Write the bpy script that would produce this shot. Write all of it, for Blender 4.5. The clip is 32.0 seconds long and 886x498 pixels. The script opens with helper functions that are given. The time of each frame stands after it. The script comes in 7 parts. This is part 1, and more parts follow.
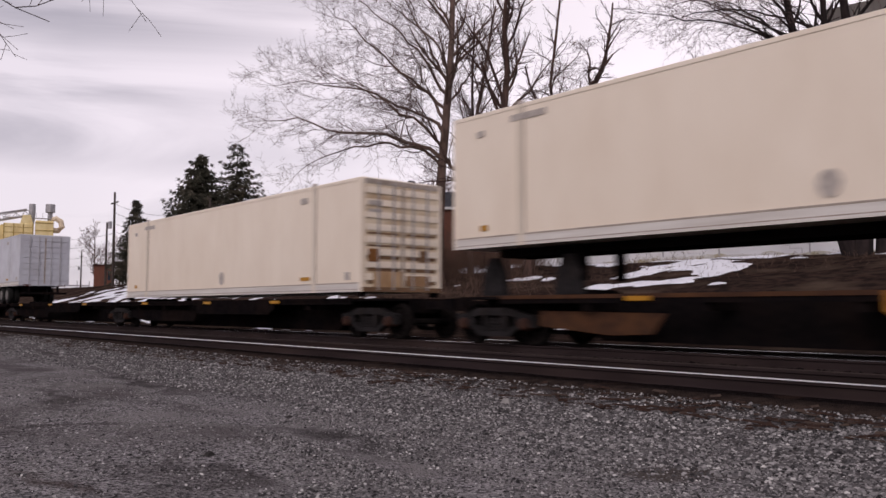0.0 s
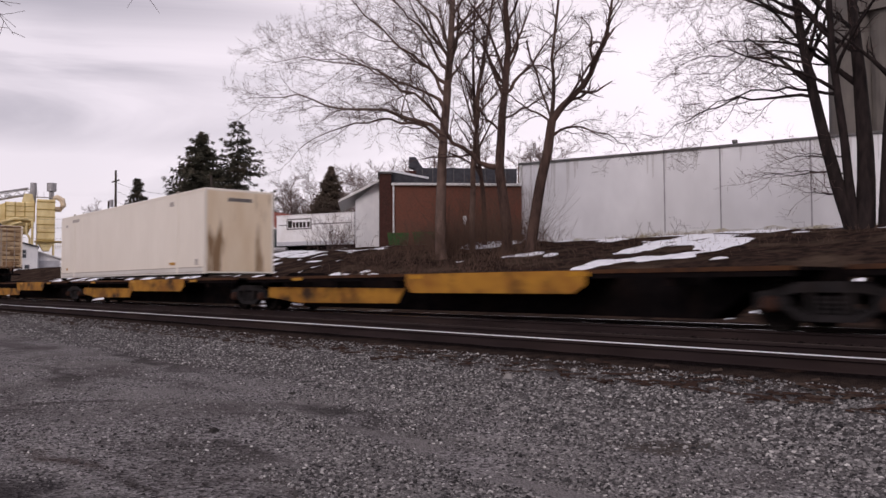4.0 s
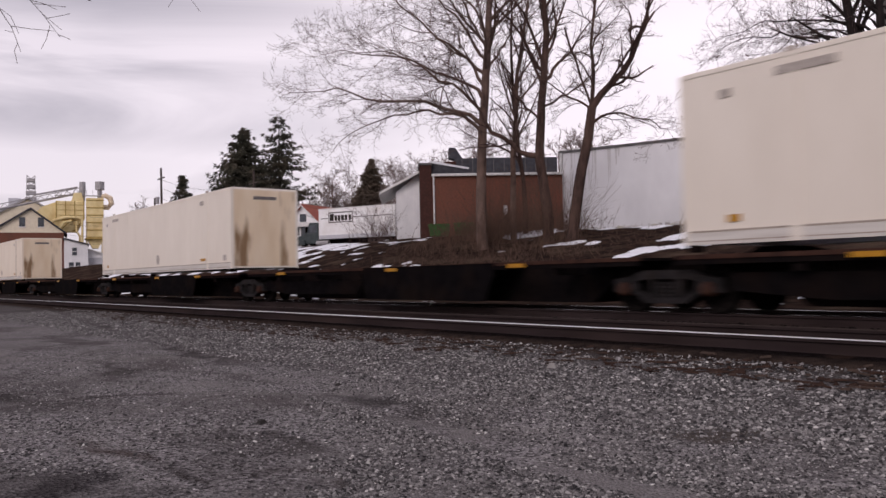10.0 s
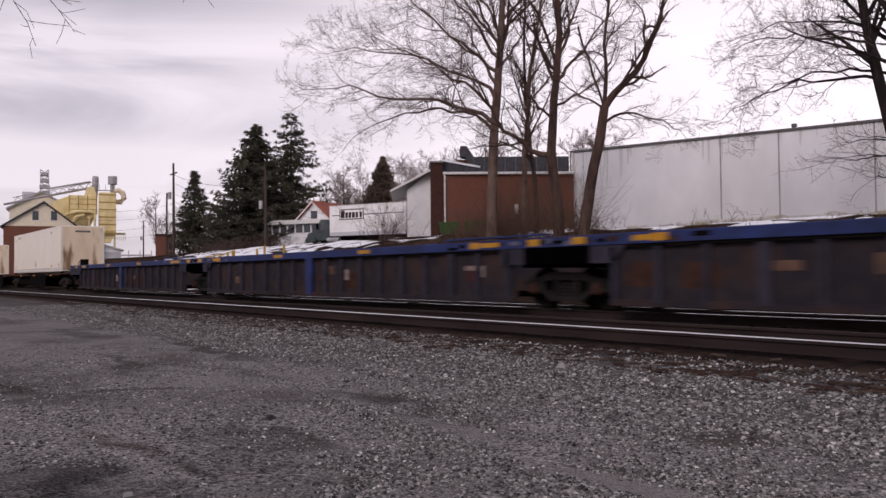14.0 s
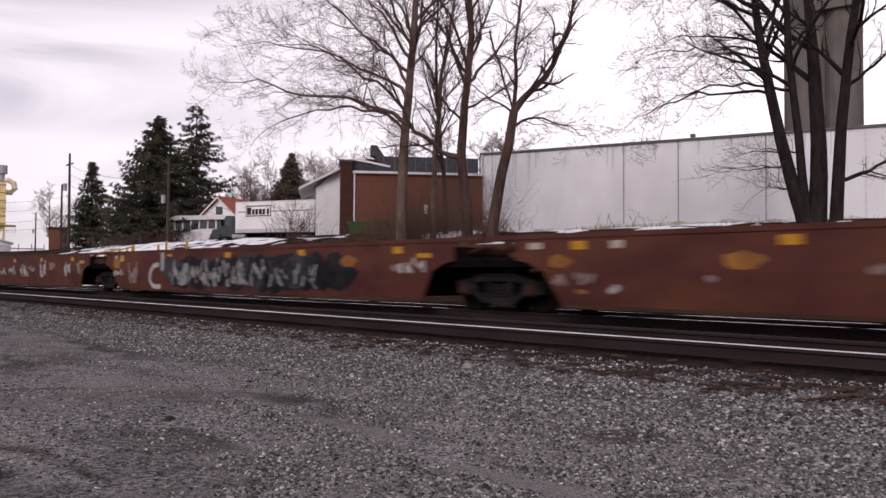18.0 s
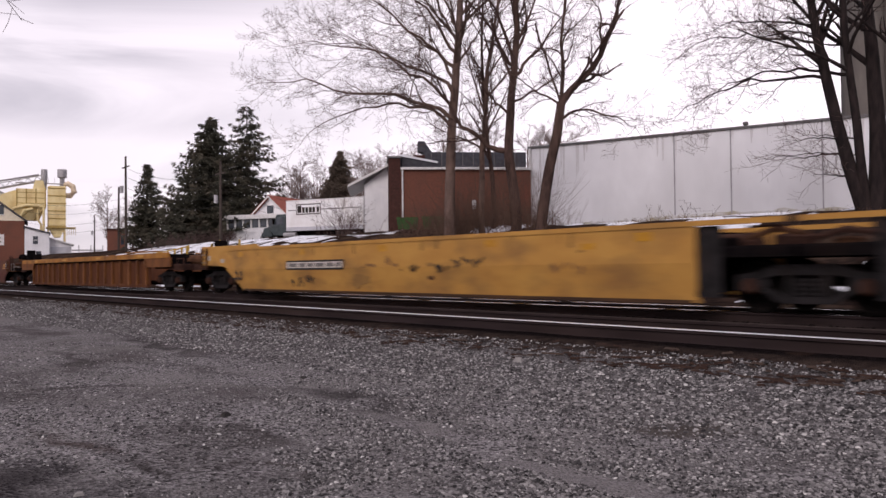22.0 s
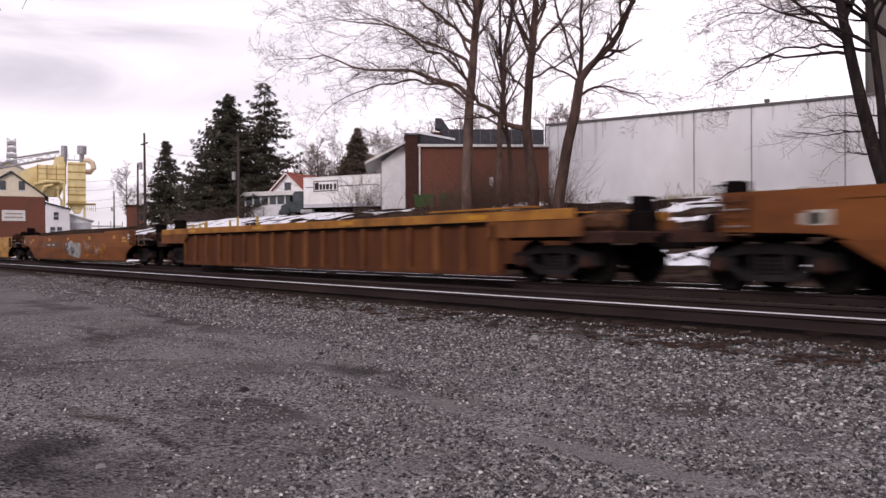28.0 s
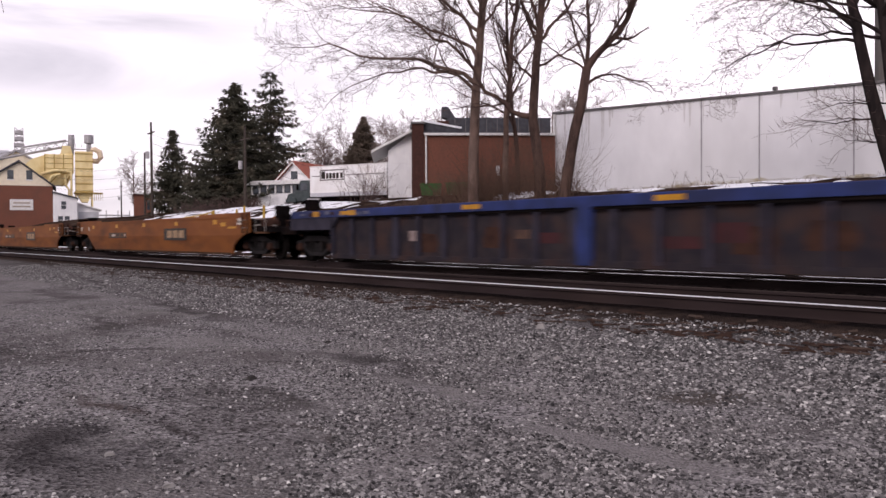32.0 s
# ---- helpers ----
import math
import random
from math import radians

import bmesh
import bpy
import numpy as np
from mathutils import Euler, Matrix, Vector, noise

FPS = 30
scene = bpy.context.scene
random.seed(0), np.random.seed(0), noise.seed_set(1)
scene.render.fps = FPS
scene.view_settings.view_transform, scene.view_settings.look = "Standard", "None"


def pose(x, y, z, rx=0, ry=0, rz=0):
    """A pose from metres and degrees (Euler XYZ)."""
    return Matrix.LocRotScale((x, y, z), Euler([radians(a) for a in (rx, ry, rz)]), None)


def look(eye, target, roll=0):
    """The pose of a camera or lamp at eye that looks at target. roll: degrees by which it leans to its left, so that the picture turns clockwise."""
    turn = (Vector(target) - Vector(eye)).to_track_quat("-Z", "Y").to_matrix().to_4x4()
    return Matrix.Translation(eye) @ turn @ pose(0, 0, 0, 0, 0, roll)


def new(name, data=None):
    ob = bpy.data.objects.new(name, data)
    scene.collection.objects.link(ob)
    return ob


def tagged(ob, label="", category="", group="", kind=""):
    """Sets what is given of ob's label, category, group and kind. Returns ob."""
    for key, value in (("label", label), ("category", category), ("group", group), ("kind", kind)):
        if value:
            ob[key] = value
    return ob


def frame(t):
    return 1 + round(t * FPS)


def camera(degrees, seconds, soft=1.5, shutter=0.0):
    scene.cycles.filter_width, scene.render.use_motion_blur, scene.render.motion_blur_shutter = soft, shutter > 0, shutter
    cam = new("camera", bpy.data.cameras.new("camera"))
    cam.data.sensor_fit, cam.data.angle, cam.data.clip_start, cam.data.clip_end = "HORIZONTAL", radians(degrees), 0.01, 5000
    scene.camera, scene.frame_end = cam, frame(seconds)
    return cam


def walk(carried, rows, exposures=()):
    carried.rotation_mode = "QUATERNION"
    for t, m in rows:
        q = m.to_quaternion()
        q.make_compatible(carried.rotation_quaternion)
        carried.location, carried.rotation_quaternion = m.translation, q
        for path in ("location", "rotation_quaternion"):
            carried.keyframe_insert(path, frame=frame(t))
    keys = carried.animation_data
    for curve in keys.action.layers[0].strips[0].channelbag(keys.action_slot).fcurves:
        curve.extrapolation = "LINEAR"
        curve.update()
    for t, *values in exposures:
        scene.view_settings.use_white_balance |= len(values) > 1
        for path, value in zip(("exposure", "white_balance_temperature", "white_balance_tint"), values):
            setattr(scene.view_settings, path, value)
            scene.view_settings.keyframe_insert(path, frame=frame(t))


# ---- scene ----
# World: x runs along the tracks (the train goes towards -x), y away from the camera, z up, z = 0 at rail top.
EYE = (0.0, 0.0, 0.73)
PATH = [
    (0.0, 94.19, -0.08, 49.35),
    (0.5, 94.08, -0.07, 49.35),
    (1.0, 93.85, -0.15, 49.14),
    (1.5, 93.84, -0.22, 49.61),
    (2.0, 92.64, -0.25, 49.00),
    (2.5, 92.10, -0.20, 49.38),
    (3.0, 92.13, -0.02, 49.72),
    (3.5, 92.42, 0.15, 49.62),
    (5.5, 92.66, 0.36, 49.38),
    (6.0, 93.14, 0.54, 49.45),
    (6.5, 93.43, 0.65, 49.17),
    (7.0, 93.22, 0.58, 49.15),
    (7.5, 92.77, 0.48, 49.71),
    (8.0, 92.75, 0.59, 50.24),
    (8.5, 92.72, 0.83, 50.97),
    (9.0, 92.58, 1.10, 51.70),
    (9.5, 92.27, 1.19, 51.98),
    (10.0, 91.91, 1.20, 52.42),
    (10.5, 91.85, 1.01, 52.73),
    (11.0, 91.86, 0.94, 53.05),
    (11.5, 91.85, 0.84, 53.36),
    (12.0, 91.76, 0.81, 53.79),
    (12.5, 91.71, 0.79, 53.69),
    (13.0, 91.68, 0.82, 53.39),
    (13.5, 91.82, 0.59, 53.29),
    (15.5, 91.64, 0.49, 52.02),
    (16.0, 92.74, -0.11, 50.47),
    (16.5, 92.84, -0.70, 47.23),
    (17.0, 91.66, -0.62, 46.99),
    (17.5, 91.64, -0.24, 46.64),
    (18.0, 91.78, -0.33, 46.72),
    (18.5, 91.93, -0.24, 46.99),
    (19.0, 91.64, -0.02, 47.14),
    (19.5, 91.32, 0.20, 47.24),
    (20.0, 91.34, 0.23, 47.08),
    (20.5, 91.54, 0.34, 47.42),
    (21.0, 91.70, 0.50, 48.61),
    (21.5, 91.36, 0.42, 49.47),
    (22.0, 91.44, 0.52, 50.16),
    (22.5, 90.96, 0.48, 50.05),
    (23.0, 90.61, 0.50, 50.49),
    (23.5, 90.44, 0.49, 50.47),
    (24.0, 90.03, 0.45, 50.25),
    (24.5, 89.76, 0.52, 50.12),
    (25.0, 89.65, 0.70, 50.50),
    (25.5, 89.62, 0.50, 50.90),
    (27.5, 89.87, 0.25, 51.58),
    (28.0, 89.87, 0.26, 51.34),
    (28.5, 89.68, 0.47, 51.30),
    (29.0, 89.31, 0.63, 51.28),
    (29.5, 89.20, 0.42, 51.43),
    (30.0, 89.00, 0.48, 51.64),
    (30.5, 88.94, 0.26, 51.99),
    (31.0, 89.03, 0.32, 52.01),
    (31.5, 89.06, 0.24, 51.86),
    (32.0, 89.09, 0.30, 51.79),
]
cam = camera(56.8, 32.0, soft=1.5, shutter=0.42)
walk(cam, [(t, pose(*EYE, a, b, c)) for t, a, b, c in PATH], exposures=[(0.0, -0.12, 6600, 22), (13.5, -0.10, 6600, 22), (16.0, 0.05, 6600, 22), (24.0, 0.13, 6600, 22), (32.0, 0.31, 6600, 22)])

SPEED = 15.85            # metres a second, towards -x
TRACK_NEAR, TRACK_TRAIN = 9.09, 13.03


# ---- light ----
def make_world():
    world = bpy.data.worlds.new("overcast_sky")
    scene.world = world
    world.use_nodes = True
    nt = world.node_tree
    nt.nodes.clear()
    n = nt.nodes.new
    out, bg = n("ShaderNodeOutputWorld"), n("ShaderNodeBackground")
    sky = n("ShaderNodeTexSky")
    sky.sky_type = "NISHITA"
    sky.sun_disc = False
    sky.sun_elevation, sky.sun_rotation = radians(31), radians(150)
    gain = n("ShaderNodeMixRGB")
    gain.blend_type = "MULTIPLY"
    gain.inputs[0].default_value = 1.0
    gain.inputs[2].default_value = (0.10, 0.10, 0.10, 1)
    tc, mp = n("ShaderNodeTexCoord"), n("ShaderNodeMapping")
    mp.inputs["Scale"].default_value = (1.0, 1.0, 4.5)
    mp.inputs["Rotation"].default_value = (0, 0, radians(20))
    big = n("ShaderNodeTexNoise")
    big.inputs["Scale"].default_value, big.inputs["Detail"].default_value, big.inputs["Roughness"].default_value = 1.6, 7, 0.52
    big.inputs["Distortion"].default_value = 0.5
    ramp = n("ShaderNodeValToRGB")
    ramp.color_ramp.elements[0].position, ramp.color_ramp.elements[1].position = 0.38, 0.58
    ramp.color_ramp.elements[0].color = (0.34, 0.34, 0.385, 1)
    ramp.color_ramp.elements[1].color = (0.95, 0.925, 0.96, 1)
    # thin cloud towards the hidden sun, over the warehouse
    dot = n("ShaderNodeVectorMath")
    dot.operation = "DOT_PRODUCT"
    dot.inputs[1].default_value = (-0.46, 0.87, 0.17)
    glow = n("ShaderNodeMapRange")
    glow.inputs[1].default_value, glow.inputs[2].default_value = 0.70, 1.0
    glow.inputs[3].default_value, glow.inputs[4].default_value = 0.0, 0.95
    thin = n("ShaderNodeMixRGB")
    thin.inputs[2].default_value = (1.25, 1.2, 1.22, 1)
    # paler towards the horizon
    sep = n("ShaderNodeSeparateXYZ")
    low = n("ShaderNodeMapRange")
    low.inputs[1].default_value, low.inputs[2].default_value = 0.02, 0.30
    low.inputs[3].default_value, low.inputs[4].default_value = 0.28, 0.0
    pale = n("ShaderNodeMixRGB")
    pale.inputs[2].default_value = (0.98, 0.935, 0.965, 1)
    both = n("ShaderNodeMixRGB")
    both.inputs[0].default_value = 0.88
    lk = nt.links.new
    lk(tc.outputs["Generated"], mp.inputs[0])
    lk(mp.outputs[0], big.inputs["Vector"])
    lk(tc.outputs["Generated"], sep.inputs[0])
    lift = n("ShaderNodeMath")
    lift.operation = "MULTIPLY_ADD"
    lift.inputs[1].default_value = 0.16
    lk(big.outputs[0], lift.inputs[0])
    lk(sep.outputs[2], lift.inputs[2])
    layers = n("ShaderNodeValToRGB")
    layers.color_ramp.interpolation = "EASE"
    e = layers.color_ramp.elements
    e[0].position, e[1].position = 0.10, 0.60
    e[0].color, e[1].color = (0.55, 0.55, 0.55, 1), (0.48, 0.48, 0.48, 1)
    for at, k in ((0.215, 0.57), (0.265, 0.43), (0.315, 0.47), (0.345, 0.55), (0.40, 0.43)):
        e.new(at).color = (k, k, k, 1)
    tone, less = n("ShaderNodeMath"), n("ShaderNodeMath")
    tone.operation, less.operation = "ADD", "SUBTRACT"
    less.inputs[1].default_value = 0.5
    lk(lift.outputs[0], layers.inputs[0])
    lk(layers.outputs[0], less.inputs[0])
    lk(big.outputs[0], tone.inputs[0])
    lk(less.outputs[0], tone.inputs[1])
    lk(tone.outputs[0], ramp.inputs[0])
    lk(tc.outputs["Generated"], dot.inputs[0])
    lk(dot.outputs["Value"], glow.inputs[0])
    lk(sep.outputs[2], low.inputs[0])
    lk(ramp.outputs[0], pale.inputs[1])
    lk(low.outputs[0], pale.inputs[0])
    lk(pale.outputs[0], thin.inputs[1])
    lk(glow.outputs[0], thin.inputs[0])
    lk(sky.outputs[0], gain.inputs[1])
    lk(gain.outputs[0], both.inputs[1])
    lk(thin.outputs[0], both.inputs[2])
    lk(both.outputs[0], bg.inputs[0])
    bg.inputs[1].default_value = 1.0
    lk(bg.outputs[0], out.inputs[0])


make_world()
# added fill lamp behind the camera, brightens the fronts; hidden sun is over the warehouse
front_fill = new("front_fill", bpy.data.lights.new("front_fill", "SUN"))
front_fill.data.energy, front_fill.data.angle, front_fill.data.color = 1.3, radians(25), (1.0, 0.95, 0.9)
front_fill.matrix_world = look((32, -55, 38), (0, 0, 0))


# ---- materials ----
def material(name, colour, second=None, scale=6.0, rough=0.7, metal=0.0, bump=0.0, bump_scale=60.0, stain=None, stain_scale=1.2, stain_amount=0.5,
             spread=0.0, stretch=(1, 1, 1), detail=6, gloss=0.12):
    """Two-scale procedural surface: a fine mix of two colours, large stains, and a fine bump, in object space."""
    m = bpy.data.materials.new(name)
    m.use_nodes = True
    nt = m.node_tree
    n, lk = nt.nodes.new, nt.links.new
    bsdf = nt.nodes["Principled BSDF"]
    bsdf.inputs["Roughness"].default_value, bsdf.inputs["Metallic"].default_value = rough, metal
    bsdf.inputs["Specular IOR Level"].default_value = gloss
    tc, mp = n("ShaderNodeTexCoord"), n("ShaderNodeMapping")
    mp.inputs["Scale"].default_value = stretch
    lk(tc.outputs["Object"], mp.inputs[0])
    fine = n("ShaderNodeTexNoise")
    fine.inputs["Scale"].default_value, fine.inputs["Detail"].default_value = scale, detail
    lk(mp.outputs[0], fine.inputs["Vector"])
    mix = n("ShaderNodeMixRGB")
    second = second or tuple(c * 0.7 for c in colour)
    mix.inputs[1].default_value, mix.inputs[2].default_value = (*colour, 1), (*second, 1)
    ramp = n("ShaderNodeMapRange")
    ramp.inputs[1].default_value, ramp.inputs[2].default_value = 0.36, 0.66
    lk(fine.outputs[0], ramp.inputs[0])
    lk(ramp.outputs[0], mix.inputs[0])
    colour_out = mix.outputs[0]
    if stain:
        large = n("ShaderNodeTexNoise")
        large.inputs["Scale"].default_value, large.inputs["Detail"].default_value = stain_scale, 4
        lk(mp.outputs[0], large.inputs["Vector"])
        r2 = n("ShaderNodeMapRange")
        r2.inputs[1].default_value, r2.inputs[2].default_value = 0.48, 0.70
        r2.inputs[4].default_value = stain_amount
        lk(large.outputs[0], r2.inputs[0])
        over = n("ShaderNodeMixRGB")
        over.inputs[2].default_value = (*stain, 1)
        lk(colour_out, over.inputs[1])
        lk(r2.outputs[0], over.inputs[0])
        colour_out = over.outputs[0]
    if spread:
        info, hsv, rng = n("ShaderNodeObjectInfo"), n("ShaderNodeHueSaturation"), n("ShaderNodeMapRange")
        rng.inputs[3].default_value, rng.inputs[4].default_value = 1 - spread, 1 + spread
        lk(info.outputs["Random"], rng.inputs[0])
        lk(rng.outputs[0], hsv.inputs["Value"])
        lk(colour_out, hsv.inputs["Color"])
        colour_out = hsv.outputs[0]
    lk(colour_out, bsdf.inputs["Base Color"])
    if bump:
        bn, b = n("ShaderNodeTexNoise"), n("ShaderNodeBump")
        bn.inputs["Scale"].default_value, bn.inputs["Detail"].default_value = bump_scale, 5
        lk(mp.outputs[0], bn.inputs["Vector"])
        b.inputs["Strength"].default_value, b.inputs["Distance"].default_value = bump, 0.02
        lk(bn.outputs[0], b.inputs["Height"])
        lk(b.outputs[0], bsdf.inputs["Normal"])
    return m


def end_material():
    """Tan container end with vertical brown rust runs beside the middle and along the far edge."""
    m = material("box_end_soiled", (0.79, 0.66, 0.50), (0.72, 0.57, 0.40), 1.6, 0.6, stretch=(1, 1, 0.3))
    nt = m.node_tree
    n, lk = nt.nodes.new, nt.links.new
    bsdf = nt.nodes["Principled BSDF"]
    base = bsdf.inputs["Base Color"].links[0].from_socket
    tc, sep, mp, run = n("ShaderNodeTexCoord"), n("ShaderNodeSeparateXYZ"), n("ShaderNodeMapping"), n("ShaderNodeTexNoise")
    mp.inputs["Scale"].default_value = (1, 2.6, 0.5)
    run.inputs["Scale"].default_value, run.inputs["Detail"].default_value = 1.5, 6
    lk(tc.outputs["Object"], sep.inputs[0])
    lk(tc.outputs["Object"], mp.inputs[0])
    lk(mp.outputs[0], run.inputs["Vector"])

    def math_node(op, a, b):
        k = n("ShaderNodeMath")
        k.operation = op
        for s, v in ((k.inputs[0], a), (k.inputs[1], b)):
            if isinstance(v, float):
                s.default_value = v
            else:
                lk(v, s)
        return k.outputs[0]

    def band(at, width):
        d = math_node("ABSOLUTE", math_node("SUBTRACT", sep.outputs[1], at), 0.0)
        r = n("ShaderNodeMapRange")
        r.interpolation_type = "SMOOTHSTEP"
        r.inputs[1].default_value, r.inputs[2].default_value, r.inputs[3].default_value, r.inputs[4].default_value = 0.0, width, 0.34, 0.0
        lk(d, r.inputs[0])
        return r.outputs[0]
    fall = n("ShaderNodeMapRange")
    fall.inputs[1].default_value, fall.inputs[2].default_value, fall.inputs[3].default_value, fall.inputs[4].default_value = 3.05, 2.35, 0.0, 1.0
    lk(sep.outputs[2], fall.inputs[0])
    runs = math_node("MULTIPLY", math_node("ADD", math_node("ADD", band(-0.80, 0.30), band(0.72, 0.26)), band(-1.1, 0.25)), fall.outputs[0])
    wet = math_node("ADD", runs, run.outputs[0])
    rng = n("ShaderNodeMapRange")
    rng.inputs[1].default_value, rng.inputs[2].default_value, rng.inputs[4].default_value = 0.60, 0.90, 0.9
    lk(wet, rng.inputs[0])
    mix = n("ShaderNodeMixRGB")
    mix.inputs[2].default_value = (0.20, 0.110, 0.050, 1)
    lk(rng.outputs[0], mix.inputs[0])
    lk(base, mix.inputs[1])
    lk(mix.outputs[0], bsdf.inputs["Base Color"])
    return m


M = {}
M["box_white"] = material("box_paint_white", (0.805, 0.74, 0.655), (0.765, 0.70, 0.615), 1.2, 0.5, stain=(0.68, 0.60, 0.51), stain_scale=0.45, stain_amount=0.3, stretch=(1, 1, 0.5), gloss=0.3)
M["box_cream"] = material("box_paint_cream", (0.82, 0.725, 0.605), (0.775, 0.675, 0.555), 1.2, 0.5, stain=(0.68, 0.565, 0.44), stain_scale=0.45, stain_amount=0.35, stretch=(1, 1, 0.5), gloss=0.3)
M["box_grey"] = material("box_paint_grey", (0.55, 0.56, 0.60), (0.48, 0.48, 0.52), 2.0, 0.5, stain=(0.35, 0.33, 0.33), stain_scale=0.6, stain_amount=0.35, gloss=0.3)
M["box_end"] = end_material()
M["box_frame"] = material("box_trim", (0.42, 0.36, 0.31), (0.30, 0.25, 0.21), 4.0, 0.5)
M["box_rail"] = material("box_rail_worn", (0.66, 0.63, 0.59), (0.54, 0.50, 0.46), 3.0, 0.5, stretch=(0.15, 1, 2))
M["box_seam"] = material("box_seam_soiled", (0.73, 0.65, 0.545), (0.64, 0.56, 0.46), 2.0, 0.6, stain=(0.48, 0.39, 0.29), stain_scale=0.8, stain_amount=0.5, stretch=(1, 1, 0.4))
M["rust_stain"] = material("rust_stain", (0.20, 0.11, 0.06), (0.36, 0.22, 0.12), 5.0, 0.8, stretch=(1, 1, 0.3))
M["rust_soft"] = material("rust_bleed", (0.34, 0.20, 0.10), (0.52, 0.36, 0.22), 3.0, 0.8, stretch=(1, 1, 0.4))
M["soft_mark"] = material("faded_mark", (0.36, 0.32, 0.29), (0.48, 0.43, 0.39), 9.0, 0.6)
M["dark_mark"] = material("dark_mark", (0.12, 0.11, 0.11), (0.2, 0.18, 0.17), 9.0, 0.6)
# underframe steels near black: the shade below the cars is in the colour
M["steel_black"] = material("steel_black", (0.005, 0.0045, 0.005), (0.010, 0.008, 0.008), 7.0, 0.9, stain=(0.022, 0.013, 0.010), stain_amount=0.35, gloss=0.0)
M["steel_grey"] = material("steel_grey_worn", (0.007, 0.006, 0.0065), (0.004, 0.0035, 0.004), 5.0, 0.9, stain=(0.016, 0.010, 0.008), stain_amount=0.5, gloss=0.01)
M["truck_steel"] = material("truck_cast_steel", (0.025, 0.022, 0.023), (0.012, 0.011, 0.011), 6.0, 0.8, stain=(0.040, 0.027, 0.021), stain_amount=0.5, gloss=0.08)
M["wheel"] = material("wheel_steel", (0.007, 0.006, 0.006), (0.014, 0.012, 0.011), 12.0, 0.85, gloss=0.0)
M["tyre"] = material("tyre_rubber", (0.014, 0.014, 0.014), (0.024, 0.023, 0.022), 20.0, 0.85, gloss=0.05)
M["hub"] = material("hub_metal", (0.20, 0.18, 0.165), (0.10, 0.09, 0.08), 12.0, 0.5, metal=0.4)
M["yellow"] = material("car_paint_yellow", (0.47, 0.250, 0.062), (0.40, 0.200, 0.050), 1.4, 0.6, stain=(0.20, 0.105, 0.042), stain_scale=1.1, stain_amount=0.75, stretch=(0.7, 1, 1.6))
M["spine_yellow"] = material("spine_paint_yellow", (0.42, 0.20, 0.030), (0.27, 0.115, 0.024), 2.5, 0.7, stain=(0.040, 0.022, 0.014), stain_scale=1.7, stain_amount=1.0, stretch=(0.7, 1, 1))
M["orange"] = material("car_paint_orange", (0.205, 0.072, 0.019), (0.165, 0.055, 0.016), 1.6, 0.6, stain=(0.080, 0.030, 0.015), stain_scale=0.9, stain_amount=0.8, stretch=(0.5, 1, 1.6))
M["rib_brown"] = material("car_paint_worn_brown", (0.190, 0.076, 0.025), (0.130, 0.050, 0.020), 3.0, 0.75, stain=(0.06, 0.026, 0.016), stain_scale=1.3, stain_amount=0.7, stretch=(1.6, 1, 0.5))
M["rib_gold"] = material("car_chord_gold", (0.36, 0.165, 0.032), (0.26, 0.105, 0.026), 3.0, 0.65, stain=(0.10, 0.044, 0.02), stain_scale=1.6, stain_amount=0.8)
M["red"] = material("car_paint_oxide_red", (0.098, 0.033, 0.025), (0.064, 0.022, 0.019), 1.6, 0.7, stain=(0.125, 0.052, 0.026), stain_scale=0.6, stain_amount=0.7, stretch=(0.7, 1, 1.3))
M["blue"] = material("car_paint_blue", (0.026, 0.040, 0.140), (0.020, 0.028, 0.080), 2.5, 0.6, stain=(0.022, 0.022, 0.040), stain_scale=0.7, stain_amount=0.7)
M["blue_side"] = material("car_side_grimy", (0.022, 0.019, 0.025), (0.036, 0.029, 0.031), 3.0, 0.8, stain=(0.062, 0.034, 0.027), stain_scale=1.6, stain_amount=0.7, gloss=0.05)
M["blue_rib"] = material("car_rib_grimy_blue", (0.044, 0.040, 0.056), (0.026, 0.024, 0.034), 3.0, 0.75, gloss=0.05)
M["brown_sheet"] = material("car_sheet_maroon", (0.098, 0.037, 0.019), (0.062, 0.025, 0.015), 2.0, 0.8, stain=(0.15, 0.058, 0.020), stain_scale=1.0, stain_amount=0.6, stretch=(1.8, 1, 0.4), gloss=0.05)
M["rust_dull"] = material("rust_dull", (0.060, 0.030, 0.022), (0.032, 0.018, 0.015), 5.0, 0.9, gloss=0.03)
M["safety"] = material("reflector_yellow", (0.50, 0.245, 0.022), (0.36, 0.17, 0.022), 8.0, 0.4)
M["white_mark"] = material("stencil_white", (0.46, 0.42, 0.37), (0.30, 0.26, 0.22), 8.0, 0.6)
M["rust"] = material("rust", (0.080, 0.036, 0.018), (0.042, 0.021, 0.014), 5.0, 0.85, bump=0.3, stain=(0.12, 0.055, 0.022), stain_scale=1.4, stain_amount=0.3)
M["rail_side"] = material("rail_side", (0.036, 0.026, 0.026), (0.022, 0.016, 0.016), 3.0, 0.85, gloss=0.03, stretch=(0.2, 1, 1), stain=(0.052, 0.035, 0.030), stain_scale=0.8, stain_amount=0.6)
M["rail_top"] = material("rail_polished", (0.93, 0.92, 0.92), (0.86, 0.85, 0.85), 14.0, 0.28, metal=1.0)
# siding's far rail: the train's dark reflection is put into this colour
M["rail_dim"] = material("rail_dim_top", (0.050, 0.038, 0.034), (0.03, 0.024, 0.022), 14.0, 0.8, gloss=0.02)
M["rail_worn"] = material("rail_worn_top", (0.90, 0.89, 0.89), (0.82, 0.81, 0.81), 14.0, 0.16, metal=1.0)
